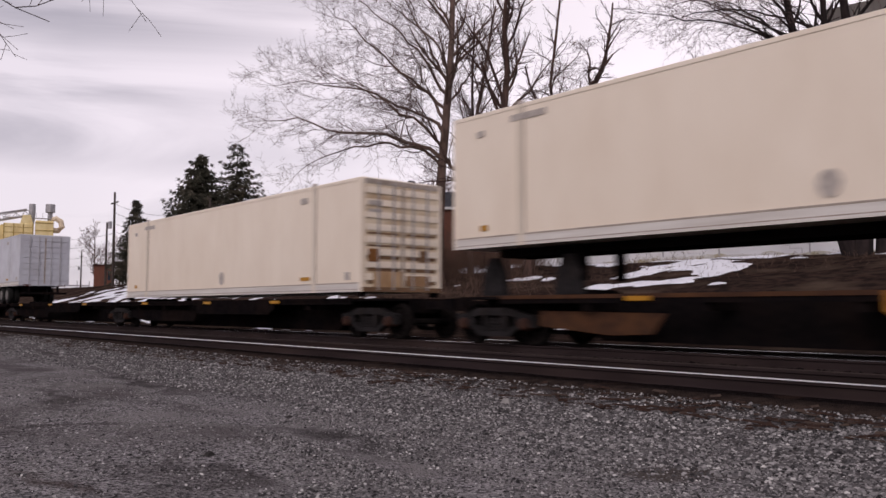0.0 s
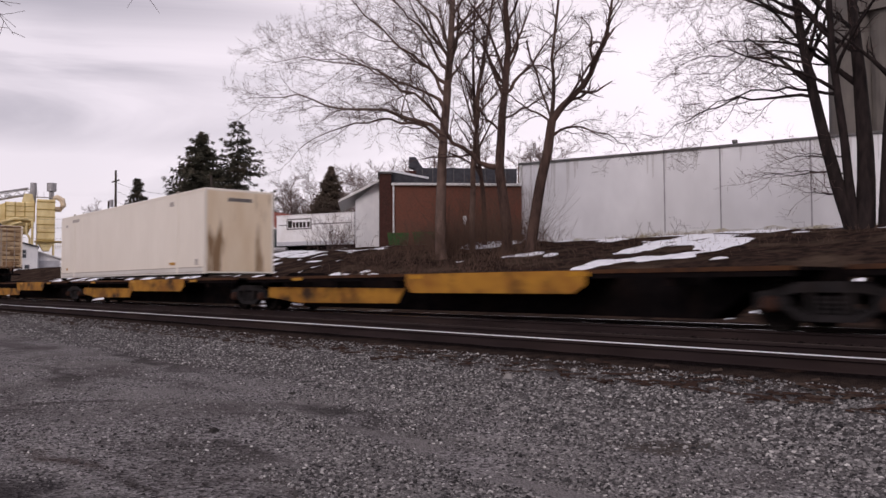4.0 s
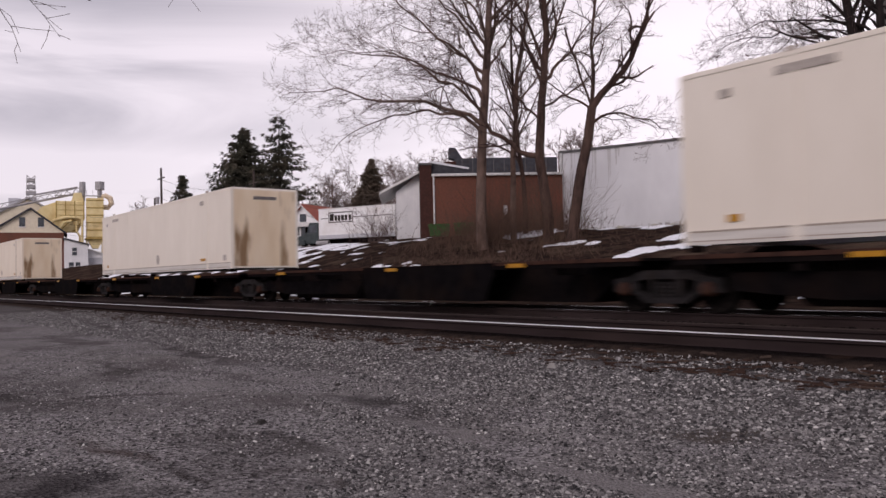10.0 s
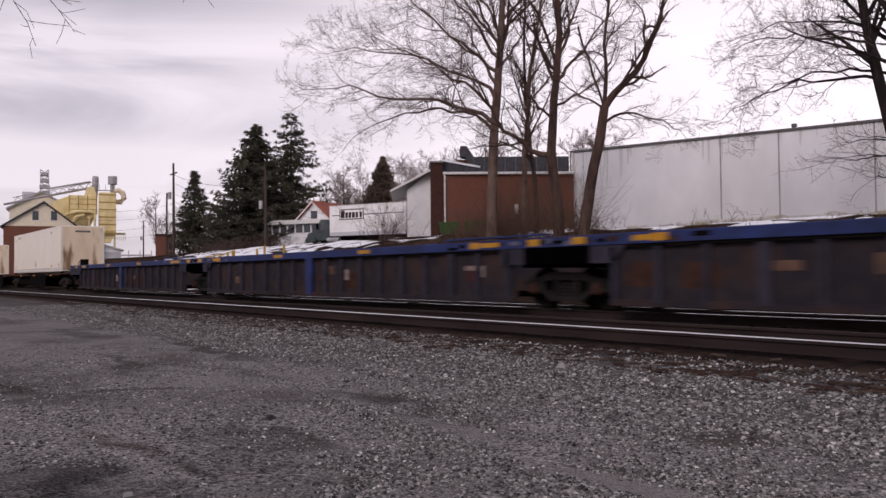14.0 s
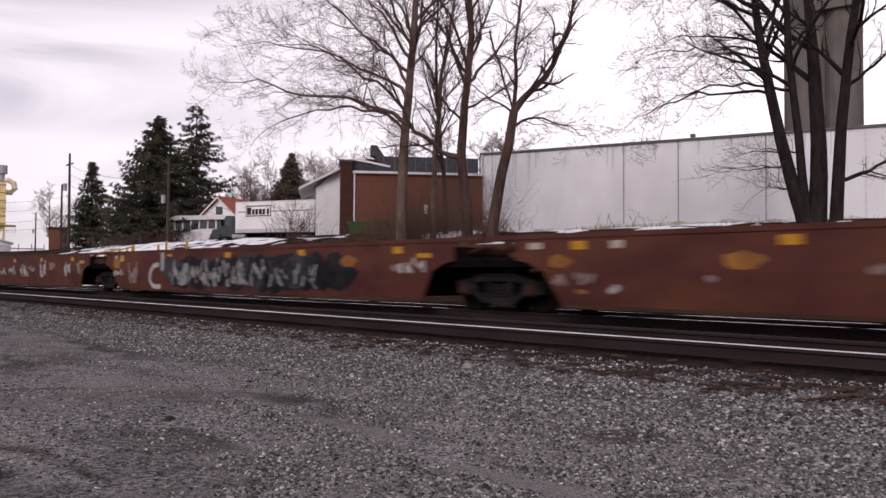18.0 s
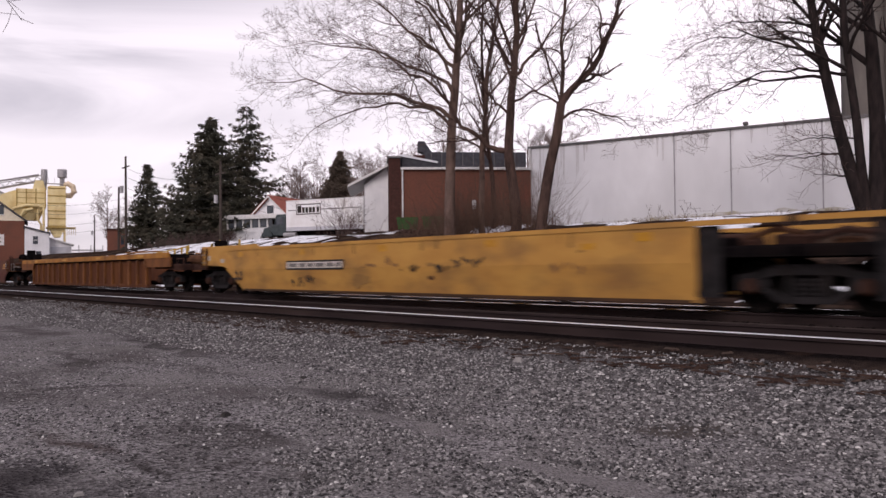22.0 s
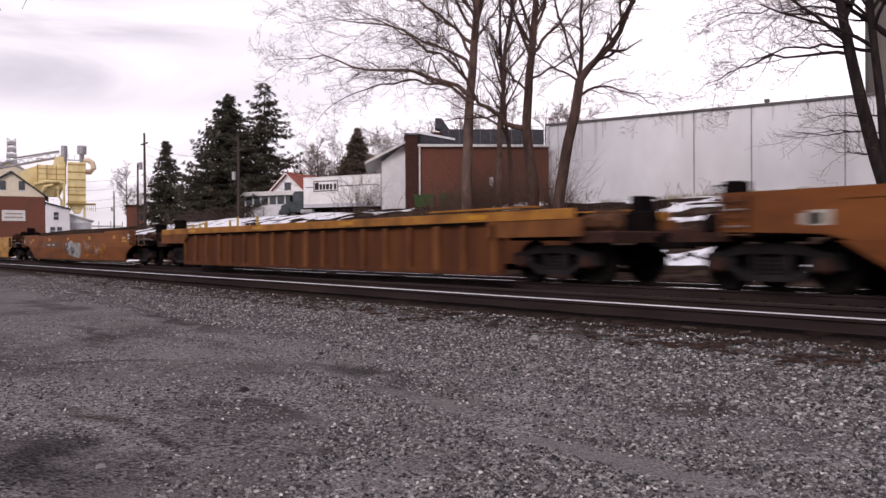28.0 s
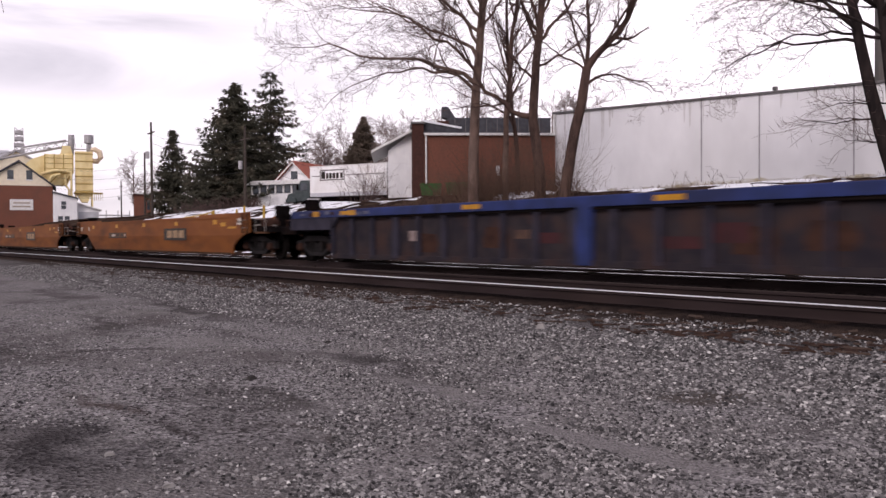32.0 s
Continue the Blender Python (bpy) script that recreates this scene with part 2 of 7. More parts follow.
# tie colour is darkened too, with the train's shade put into it
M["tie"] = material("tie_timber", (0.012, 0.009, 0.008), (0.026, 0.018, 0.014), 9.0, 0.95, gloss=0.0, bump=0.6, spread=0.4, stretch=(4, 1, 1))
M["brick"] = material("brick_red", (0.195, 0.082, 0.056), (0.150, 0.062, 0.044), 9.0, 0.85, stain=(0.115, 0.062, 0.048), stain_scale=0.5, stain_amount=0.5)
M["brick_dark"] = material("brick_dark", (0.055, 0.026, 0.022), (0.08, 0.035, 0.028), 6.0, 0.85)
M["wall_white"] = material("wall_painted_block", (0.85, 0.85, 0.87), (0.78, 0.78, 0.80), 0.55, 0.8, stain=(0.54, 0.535, 0.54), stain_scale=0.16, stain_amount=0.45, stretch=(1, 1, 0.55), bump=0.25, bump_scale=3.0)
M["siding"] = material("siding_white", (0.86, 0.86, 0.87), (0.78, 0.78, 0.80), 2.0, 0.7, stain=(0.54, 0.55, 0.57), stain_scale=0.35, stain_amount=0.55, stretch=(1, 1, 0.5))
M["trim_white"] = material("trim_white", (0.75, 0.74, 0.73), (0.6, 0.59, 0.58), 5.0, 0.6)
M["roof_dark"] = material("roof_dark", (0.075, 0.075, 0.085), (0.05, 0.05, 0.06), 3.0, 0.8)
M["roof_red"] = material("roof_red", (0.33, 0.10, 0.07), (0.26, 0.08, 0.06), 4.0, 0.8)
M["wall_edge"] = material("wall_coping", (0.16, 0.15, 0.15), (0.1, 0.1, 0.1), 4.0, 0.7)
M["moss"] = material("wall_foot_algae", (0.72, 0.715, 0.73), (0.64, 0.63, 0.60), 1.2, 0.9, stain=(0.42, 0.36, 0.23), stain_scale=0.8, stain_amount=1.0)
M["concrete"] = material("silo_concrete", (0.155, 0.138, 0.124), (0.115, 0.102, 0.094), 1.2, 0.9, stain=(0.10, 0.10, 0.10), stain_scale=0.25, stain_amount=0.6, stretch=(1, 1, 0.3))
M["mill_yellow"] = material("mill_paint_yellow", (0.84, 0.70, 0.38), (0.76, 0.61, 0.30), 1.2, 0.6, stain=(0.56, 0.40, 0.19), stain_scale=0.5, stain_amount=0.7, stretch=(1, 1, 0.5))
M["mill_grey"] = material("mill_galvanised", (0.42, 0.41, 0.42), (0.32, 0.31, 0.32), 3.0, 0.5, metal=0.3)
M["cream"] = material("gable_cream", (0.80, 0.72, 0.57), (0.72, 0.64, 0.50), 2.0, 0.8)
M["glass"] = material("window_glass", (0.05, 0.06, 0.075), (0.03, 0.035, 0.045), 1.0, 0.08, gloss=0.5)
M["bark"] = material("bark_brown", (0.082, 0.051, 0.042), (0.036, 0.023, 0.020), 5.0, 0.95, bump=0.8, bump_scale=7.0, stretch=(1, 1, 0.3), stain=(0.13, 0.082, 0.066), stain_scale=0.9, stain_amount=0.6)
M["bark_pale"] = material("bark_pale", (0.14, 0.092, 0.075), (0.062, 0.041, 0.034), 4.0, 0.95, bump=0.8, bump_scale=7.0, stretch=(1, 1, 0.4), stain=(0.22, 0.16, 0.135), stain_scale=0.7, stain_amount=0.6)
M["bark_dark"] = material("bark_dark", (0.030, 0.022, 0.021), (0.014, 0.011, 0.011), 5.0, 0.95, stretch=(1, 1, 0.3))
M["twig"] = material("twigs_brown", (0.112, 0.075, 0.068), (0.072, 0.049, 0.045), 3.0, 0.95)
M["twig_warm"] = material("twigs_warm_brown", (0.14, 0.10, 0.09), (0.09, 0.064, 0.058), 3.0, 0.95)
# lighter copy of the twig colour for far trees, with haze mixed in
M["twig_haze"] = material("twigs_hazed", (0.24, 0.19, 0.18), (0.17, 0.135, 0.13), 3.0, 0.95)
M["needles"] = material("needles_dark", (0.076, 0.074, 0.054), (0.038, 0.038, 0.029), 1.2, 0.9, stain=(0.135, 0.112, 0.082), stain_scale=0.45, stain_amount=0.75)
M["pole"] = material("pole_timber", (0.075, 0.06, 0.052), (0.05, 0.04, 0.035), 6.0, 0.9)
M["needles_brown"] = material("needles_brownish", (0.15, 0.115, 0.09), (0.09, 0.072, 0.058), 1.2, 0.9, stain=(0.20, 0.155, 0.12), stain_scale=0.6, stain_amount=0.6)
M["snow"] = material("snow_old", (0.82, 0.83, 0.87), (0.70, 0.71, 0.76), 2.5, 0.7, bump=0.4, bump_scale=8.0)
M["brush"] = material("brush_dead", (0.12, 0.075, 0.055), (0.085, 0.052, 0.04), 3.0, 0.95)
M["green"] = material("bin_green", (0.045, 0.125, 0.035), (0.035, 0.085, 0.028), 3.0, 0.5, stain=(0.05, 0.05, 0.035), stain_scale=1.2, stain_amount=0.6)
M["truck_green"] = material("cab_green", (0.045, 0.060, 0.062), (0.030, 0.040, 0.042), 3.0, 0.45, gloss=0.4)
M["truck_box"] = material("truck_box_white", (0.85, 0.85, 0.86), (0.78, 0.77, 0.77), 1.5, 0.5, stain=(0.48, 0.42, 0.36), stain_scale=0.5, stain_amount=0.4)
M["bollard"] = material("bollard_yellow", (0.42, 0.27, 0.05), (0.33, 0.21, 0.045), 4.0, 0.6)
M["wire"] = material("wire_black", (0.02, 0.02, 0.02), (0.03, 0.03, 0.03), 4.0, 0.6)
M["graffiti_pale"] = material("spray_pale", (0.32, 0.315, 0.295), (0.20, 0.19, 0.175), 3.0, 0.6)
M["graffiti_mid"] = material("spray_slate", (0.050, 0.050, 0.056), (0.028, 0.027, 0.032), 4.0, 0.6)
M["graffiti_grey"] = material("spray_silver", (0.34, 0.35, 0.365), (0.22, 0.225, 0.24), 4.0, 0.5)
M["spray_white"] = material("spray_white", (0.46, 0.44, 0.43), (0.30, 0.27, 0.26), 4.0, 0.6)
M["spray_gold"] = material("spray_ochre", (0.30, 0.135, 0.03), (0.19, 0.08, 0.028), 3.0, 0.6)
M["board_black"] = material("board_black", (0.022, 0.018, 0.017), (0.04, 0.032, 0.028), 6.0, 0.5)
M["board_dun"] = material("board_dun", (0.36, 0.245, 0.15), (0.22, 0.14, 0.08), 4.0, 0.6)
M["board_white"] = material("board_white", (0.62, 0.57, 0.52), (0.44, 0.38, 0.32), 5.0, 0.6)
M["gear_rust"] = material("gear_rust", (0.110, 0.052, 0.027), (0.060, 0.030, 0.019), 6.0, 0.85, gloss=0.05)
M["gear_pale"] = material("gear_worn_steel", (0.24, 0.215, 0.20), (0.15, 0.13, 0.12), 6.0, 0.6)
M["door_cream"] = material("door_paint_cream", (0.70, 0.60, 0.46), (0.58, 0.46, 0.32), 1.5, 0.55, stain=(0.36, 0.22, 0.11), stain_scale=1.1, stain_amount=0.7, stretch=(1, 0.8, 1.6))
M["door_rust"] = material("door_paint_rusted", (0.60, 0.47, 0.31), (0.42, 0.27, 0.13), 1.6, 0.65, stain=(0.20, 0.105, 0.05), stain_scale=1.4, stain_amount=0.9, stretch=(1, 0.6, 2.4))
M["door_dark"] = material("door_gap_grime", (0.13, 0.075, 0.045), (0.23, 0.14, 0.08), 3.0, 0.8, stretch=(1, 0.6, 1))
M["grass_dry"] = material("grass_dry", (0.36, 0.30, 0.19), (0.24, 0.19, 0.12), 3.0, 0.95)
M["faded_spray"] = material("spray_faded", (0.30, 0.24, 0.225), (0.18, 0.125, 0.115), 5.0, 0.7)
M["graffiti_black"] = material("spray_black", (0.007, 0.007, 0.009), (0.022, 0.021, 0.025), 3.0, 0.6)


# damp and dirty patches on the lot: x, y, radii, turn, colour
STAINS = [(-4.35, 1.02, 0.95, 0.40, 8, (0.022, 0.019, 0.021)), (-5.50, 1.56, 0.62, 0.17, 12, (0.046, 0.030, 0.025)), (-12.3, 4.68, 3.2, 0.22, -5, (0.044, 0.039, 0.039)),
          (-6.1, 3.97, 1.3, 0.20, -7, (0.036, 0.032, 0.032)), (-5.0, 2.62, 0.75, 0.13, 0, (0.044, 0.038, 0.037)), (-8.1, 2.5, 0.7, 0.12, 62, (0.044, 0.038, 0.036)),
          (-3.95, 2.16, 0.24, 0.13, 20, (0.038, 0.028, 0.024)), (-3.1, 4.9, 0.6, 0.3, 20, (0.060, 0.047, 0.038)), (-4.45, 1.70, 0.5, 0.14, 8, (0.034, 0.028, 0.027)),
          (-9.2, 1.3, 1.8, 0.3, 16, (0.046, 0.040, 0.040)), (-11.0, 3.1, 2.4, 0.2, -8, (0.055, 0.049, 0.048))]


def stained(x, y):
    """How far a place lies inside the nearest patch, 1 at its middle."""
    best = 0.0
    for sx, sy, rx, ry, turn, _ in STAINS:
        c, s = math.cos(radians(turn)), math.sin(radians(turn))
        u, v = ((x - sx) * c + (y - sy) * s) / rx, (-(x - sx) * s + (y - sy) * c) / ry
        best = max(best, 1.0 - math.hypot(u, v))
    return best


def ground_material():
    """Grey crushed-stone lot with ruts and damp dark patches, a near-black track bed with shade in its colour, dead
    leaves and earth on the bank.
    """
    m = bpy.data.materials.new("ground_gravel")
    m.use_nodes = True
    nt = m.node_tree
    n, lk = nt.nodes.new, nt.links.new
    bsdf = nt.nodes["Principled BSDF"]
    bsdf.inputs["Roughness"].default_value = 0.95
    bsdf.inputs["Specular IOR Level"].default_value = 0.0
    tc = n("ShaderNodeTexCoord")

    def ranged(socket, lo, hi, a=0.0, b=1.0):
        r = n("ShaderNodeMapRange")
        r.inputs[1].default_value, r.inputs[2].default_value, r.inputs[3].default_value, r.inputs[4].default_value = lo, hi, a, b
        lk(socket, r.inputs[0])
        return r.outputs[0]

    def noise_at(scale, detail, lo, hi):
        t = n("ShaderNodeTexNoise")
        t.inputs["Scale"].default_value, t.inputs["Detail"].default_value = scale, detail
        lk(tc.outputs["Object"], t.inputs["Vector"])
        return ranged(t.outputs[0], lo, hi)

    def mix(a, b, f):
        x = n("ShaderNodeMixRGB")
        for socket, v in ((x.inputs[0], f), (x.inputs[1], a), (x.inputs[2], b)):
            if isinstance(v, tuple):
                socket.default_value = (*v, 1)
            else:
                lk(v, socket)
        return x.outputs[0]

    # warped coordinates give the stains ragged edges
    warp, wmix = n("ShaderNodeTexNoise"), n("ShaderNodeVectorMath")
    warp.inputs["Scale"].default_value, warp.inputs["Detail"].default_value = 1.4, 6
    lk(tc.outputs["Object"], warp.inputs["Vector"])
    off = n("ShaderNodeVectorMath")
    off.operation = "MULTIPLY_ADD"
    off.inputs[1].default_value, off.inputs[2].default_value = (1.7, 1.7, 0), (-0.85, -0.85, 0)
    lk(warp.outputs["Color"], off.inputs[0])
    lk(tc.outputs["Object"], wmix.inputs[0])
    lk(off.outputs[0], wmix.inputs[1])

    def stain(x, y, rx, ry, turn):
        mp, ln = n("ShaderNodeMapping"), n("ShaderNodeVectorMath")
        mp.vector_type = "TEXTURE"
        mp.inputs["Location"].default_value, mp.inputs["Rotation"].default_value, mp.inputs["Scale"].default_value = (x, y, 0), (0, 0, radians(turn)), (rx, ry, 1e4)
        ln.operation = "LENGTH"
        lk(wmix.outputs[0], mp.inputs[0])
        lk(mp.outputs[0], ln.inputs[0])
        return ranged(ln.outputs["Value"], 1.15, 0.25)

    vor = n("ShaderNodeTexVoronoi")
    vor.inputs["Scale"].default_value = 48.0
    lk(tc.outputs["Object"], vor.inputs["Vector"])
    bw = n("ShaderNodeSeparateColor")
    lk(vor.outputs["Color"], bw.inputs[0])
    stones = mix((0.040, 0.037, 0.038), (0.37, 0.348, 0.352), ranged(bw.outputs[0], 0.05, 1.0))
    fine = mix((0.118, 0.108, 0.107), (0.258, 0.241, 0.242), noise_at(70.0, 4, 0.38, 0.62))
    lot = mix(fine, stones, noise_at(1.1, 4, 0.36, 0.56))
    lot = mix(lot, (0.075, 0.065, 0.063), noise_at(0.45, 6, 0.54, 0.78))
    along, drift = n("ShaderNodeMapping"), n("ShaderNodeTexNoise")
    along.inputs["Rotation"].default_value, along.inputs["Scale"].default_value = (0, 0, radians(12)), (0.22, 1.5, 1)
    drift.inputs["Scale"].default_value, drift.inputs["Detail"].default_value, drift.inputs["Roughness"].default_value = 1.0, 7, 0.6
    lk(wmix.outputs[0], along.inputs[0])
    lk(along.outputs[0], drift.inputs["Vector"])
    lot = mix(lot, (0.052, 0.045, 0.044), ranged(drift.outputs[0], 0.50, 0.66, 0.0, 0.6))
    lot = mix(lot, (0.235, 0.22, 0.215), ranged(drift.outputs[0], 0.45, 0.33, 0.0, 0.55))
    for x, y, rx, ry, turn, colour in STAINS:
        s = stain(x, y, rx, ry, turn)
        k = n("ShaderNodeMath")
        k.operation = "MULTIPLY"
        k.inputs[1].default_value = 0.85 if ry > 0.45 else 0.72
        lk(s, k.inputs[0])
        lot = mix(lot, colour, k.outputs[0])
    bank = mix((0.052, 0.033, 0.026), (0.022, 0.016, 0.014), noise_at(2.2, 8, 0.38, 0.62))
    bank = mix(bank, (0.085, 0.060, 0.044), noise_at(0.5, 5, 0.5, 0.7))
    geo, sep = n("ShaderNodeNewGeometry"), n("ShaderNodeSeparateXYZ")
    lk(geo.outputs["Position"], sep.inputs[0])
    # bed taken near black: the shade of the train is in this colour
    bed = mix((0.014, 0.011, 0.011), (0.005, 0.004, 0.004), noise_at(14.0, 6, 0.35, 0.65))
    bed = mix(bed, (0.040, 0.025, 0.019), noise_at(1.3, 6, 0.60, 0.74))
    earth = mix((0.050, 0.036, 0.030), (0.026, 0.019, 0.017), noise_at(6.0, 7, 0.35, 0.65))
    lot = mix(lot, (0.066, 0.060, 0.059), ranged(sep.outputs[1], 4.4, 6.0, 0.0, 0.7))
    lot = mix(lot, earth, ranged(sep.outputs[1], 7.20, 7.50))
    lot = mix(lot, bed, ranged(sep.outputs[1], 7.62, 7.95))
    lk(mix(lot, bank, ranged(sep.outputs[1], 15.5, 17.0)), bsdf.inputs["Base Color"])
    b = n("ShaderNodeBump")
    b.inputs["Strength"].default_value, b.inputs["Distance"].default_value = 0.9, 0.03
    lk(vor.outputs["Distance"], b.inputs["Height"])
    lk(b.outputs[0], bsdf.inputs["Normal"])
    return m


M["ground"] = ground_material()


# ---- geometry helpers ----
class Shape:
    """Collects boxes, prisms and tubes into one mesh."""

    def __init__(self):
        self.v, self.f = [], []

    def add(self, v, f):
        k = len(self.v)
        self.v.extend(tuple(p) for p in v)
        self.f.extend(tuple(i + k for i in q) for q in f)
        return self

    def box(self, x0, x1, y0, y1, z0, z1, c=0.0):
        """A box; c cuts its four vertical and upper edges."""
        if c <= 0:
            v = [(x, y, z) for z in (z0, z1) for x, y in ((x0, y0), (x1, y0), (x1, y1), (x0, y1))]
            return self.add(v, [(3, 2, 1, 0), (4, 5, 6, 7), (0, 1, 5, 4), (1, 2, 6, 5), (2, 3, 7, 6), (3, 0, 4, 7)])

        def ring(a, z):
            return [(x0 + c + a, y0 + a, z), (x1 - c - a, y0 + a, z), (x1 - a, y0 + c + a, z), (x1 - a, y1 - c - a, z),
                    (x1 - c - a, y1 - a, z), (x0 + c + a, y1 - a, z), (x0 + a, y1 - c - a, z), (x0 + a, y0 + c + a, z)]
        v = ring(0, z0) + ring(0, z1 - c) + ring(c * 0.8, z1)
        f = [tuple(range(7, -1, -1)), tuple(range(16, 24))]
        for k in (0, 8):
            f += [(k + i, k + (i + 1) % 8, k + 8 + (i + 1) % 8, k + 8 + i) for i in range(8)]
        return self.add(v, f)

    def prism(self, xz, y0, y1):
        """A polygon in x, z (counter-clockwise seen from -y) pushed from y0 to y1."""
        n = len(xz)
        v = [(x, y0, z) for x, z in xz] + [(x, y1, z) for x, z in xz]
        f = [tuple(range(n)), tuple(range(2 * n - 1, n - 1, -1))]
        f += [((i + 1) % n, i, n + i, n + (i + 1) % n) for i in range(n)]
        return self.add(v, f)

    def tube(self, points, radii, sides=6, cap=True):
        pts = [Vector(p) for p in points]
        rings = []
        ref = Vector((0.31, 0.17, 0.93)).normalized()
        for i, p in enumerate(pts):
            d = (pts[min(i + 1, len(pts) - 1)] - pts[max(i - 1, 0)])
            d = d.normalized() if d.length > 1e-9 else Vector((0, 0, 1))
            a = d.cross(ref)
            if a.length < 1e-3:
                a = d.cross(Vector((1, 0, 0)))
            a.normalize()
            b = d.cross(a)
            r = radii[i]
            rings.append([p + (a * math.cos(2 * math.pi * k / sides) + b * math.sin(2 * math.pi * k / sides)) * r for k in range(sides)])
        v = [q for ring in rings for q in ring]
        f = []
        for i in range(len(pts) - 1):
            for k in range(sides):
                f.append((i * sides + k, i * sides + (k + 1) % sides, (i + 1) * sides + (k + 1) % sides, (i + 1) * sides + k))
        if cap:
            f.append(tuple(range(sides - 1, -1, -1)))
            f.append(tuple((len(pts) - 1) * sides + k for k in range(sides)))
        return self.add(v, f)

    def mesh(self, name, mat, smooth=False):
        me = bpy.data.meshes.new(name)
        me.from_pydata(self.v, [], self.f)
        me.materials.append(mat)
        if smooth:
            me.shade_smooth()
        me.update()
        return me


def part(name, shape, mat, parent=None, label="", at=None, smooth=False):
    ob = new(name, shape.mesh(name, mat, smooth) if isinstance(shape, Shape) else shape)
    if parent is not None:
        ob.parent = parent
    if at is not None:
        ob.matrix_basis = at
    if label:
        tagged(ob, label)
    return ob


def thing(name, label, category, group="", at=None, kind=""):
    ob = new(name)
    ob.empty_display_size = 0.3
    if at is not None:
        ob.matrix_basis = at
    return tagged(ob, label, category, group, kind)


def polar(az, r, z=0.0):
    """A place r metres from the camera at az degrees from the y axis (negative towards -x)."""
    return (r * math.sin(radians(az)), r * math.cos(radians(az)), z)


def smooth01(x):
    x = min(1.0, max(0.0, x))
    return x * x * (3 - 2 * x)


def terrain(x, y):
    """Height of the land: level lot, two track beds, a ditch, then the bank up to the street."""
    z = -0.36 + 0.06 * smooth01((y - 5.5) / 1.6) + 0.115 * smooth01((y - 7.0) / 0.7)
    z += 0.034 * smooth01((y - 7.45) / 0.3) * smooth01((8.5 - y) / 0.2)
    if 7.0 < y < 16.0:
        z += 0.012 * noise.noise((x * 2.1, y * 2.1, 8.0))
    if y < 7.5:
        z += 0.035 * noise.noise((x * 0.35, y * 0.35, 0.0)) + 0.012 * noise.noise((x * 1.7, y * 1.7, 3.0))
        d = y + 0.13 * (x + 6.0) - 3.78          # a worn wheel rut across the lot
        z -= 0.035 * math.exp(-(d / 0.2) ** 2)
    z += 0.07 * smooth01((y - 15.0) / 1.0)
    crest = 35.0 + 5.0 * smooth01((x + 60) / 40.0)
    rise = (y - 17.0) / (crest - 17.0)
    if rise > 0:
        z += 3.75 * min(1.0, 0.35 * rise + 0.65 * smooth01(rise)) + (0.16 * noise.noise((x * 0.3, y * 0.3, 7.0)) + 0.05 * noise.noise((x * 1.1, y * 1.1, 2.0))) * min(1.0, rise * 3)
        z -= 0.22 * smooth01((x + 50) / 25.0) * smooth01(rise)
    return z


MOVERS = []               # (thing, x at 0 s)


# ---- ground ----
def axis_steps(lo, hi, dense_lo, dense_hi, fine, grow=1.22):
    xs = list(np.arange(dense_lo, dense_hi + 1e-6, fine))
    step, x = fine, dense_lo
    while x > lo:
        step *= grow
        x -= step
        xs.append(max(x, lo))
    step, x = fine, dense_hi
    while x < hi:
        step *= grow
        x += step
        xs.append(min(x, hi))
    return sorted(set(round(v, 3) for v in xs))


def make_ground():
    xs = axis_steps(-1500, 1500, -70, 8, 0.5)
    ys = sorted(set(axis_steps(-800, 1800, -2, 60, 0.5) + [round(v, 3) for v in np.arange(2.0, 9.0, 0.25)]))
    v = [(x, y, terrain(x, y)) for y in ys for x in xs]
    w = len(xs)
    f = [(j * w + i, j * w + i + 1, (j + 1) * w + i + 1, (j + 1) * w + i) for j in range(len(ys) - 1) for i in range(w - 1)]
    me = bpy.data.meshes.new("ground")
    me.from_pydata(v, [], f)
    me.materials.append(M["ground"])
    me.shade_smooth()
    tagged(new("ground", me), "grey crushed stone lot rising to a leafy brown bank", "ground", kind="structure")


make_ground()

STONE = [(-1, -0.7, -0.5), (0.9, -0.8, -0.45), (1.0, 0.7, -0.5), (-0.8, 0.9, -0.5), (-0.55, -0.5, 0.6), (0.5, -0.35, 0.75), (0.6, 0.5, 0.5), (-0.4, 0.55, 0.7)]
STONE_F = [(3, 2, 1, 0), (4, 5, 6, 7), (0, 1, 5, 4), (1, 2, 6, 5), (2, 3, 7, 6), (3, 0, 4, 7)]


def scatter_stones(name, label, count, area, size, mat, seed, sink=0.25):
    """Many small broken stones lying on the ground, in one mesh."""
    rng = np.random.default_rng(seed)
    base = np.array(STONE)
    vs, fs = [], []
    k = 0
    tries = 0
    while k < count and tries < count * 6:
        tries += 1
        x, y = area(rng)
        if x is None:
            continue
        s = size(rng)
        a = rng.uniform(0, 2 * math.pi)
        ca, sa = math.cos(a), math.sin(a)
        q = base * rng.uniform(0.65, 1.25, (8, 3)) * s * np.array([1.0, 0.8, 0.6])
        q = np.stack([q[:, 0] * ca - q[:, 1] * sa, q[:, 0] * sa + q[:, 1] * ca, q[:, 2] + q[:, 0] * rng.uniform(-0.3, 0.3)], 1)
        q += np.array([x, y, terrain(x, y) + s * sink])
        vs.append(q)
        fs.extend(tuple(i + 8 * k for i in face) for face in STONE_F)
        k += 1
    me = bpy.data.meshes.new(name)
    me.from_pydata(np.concatenate(vs).tolist(), [], fs)
    me.materials.append(mat)
    return tagged(new(name, me), label, "gravel", kind="stuff")


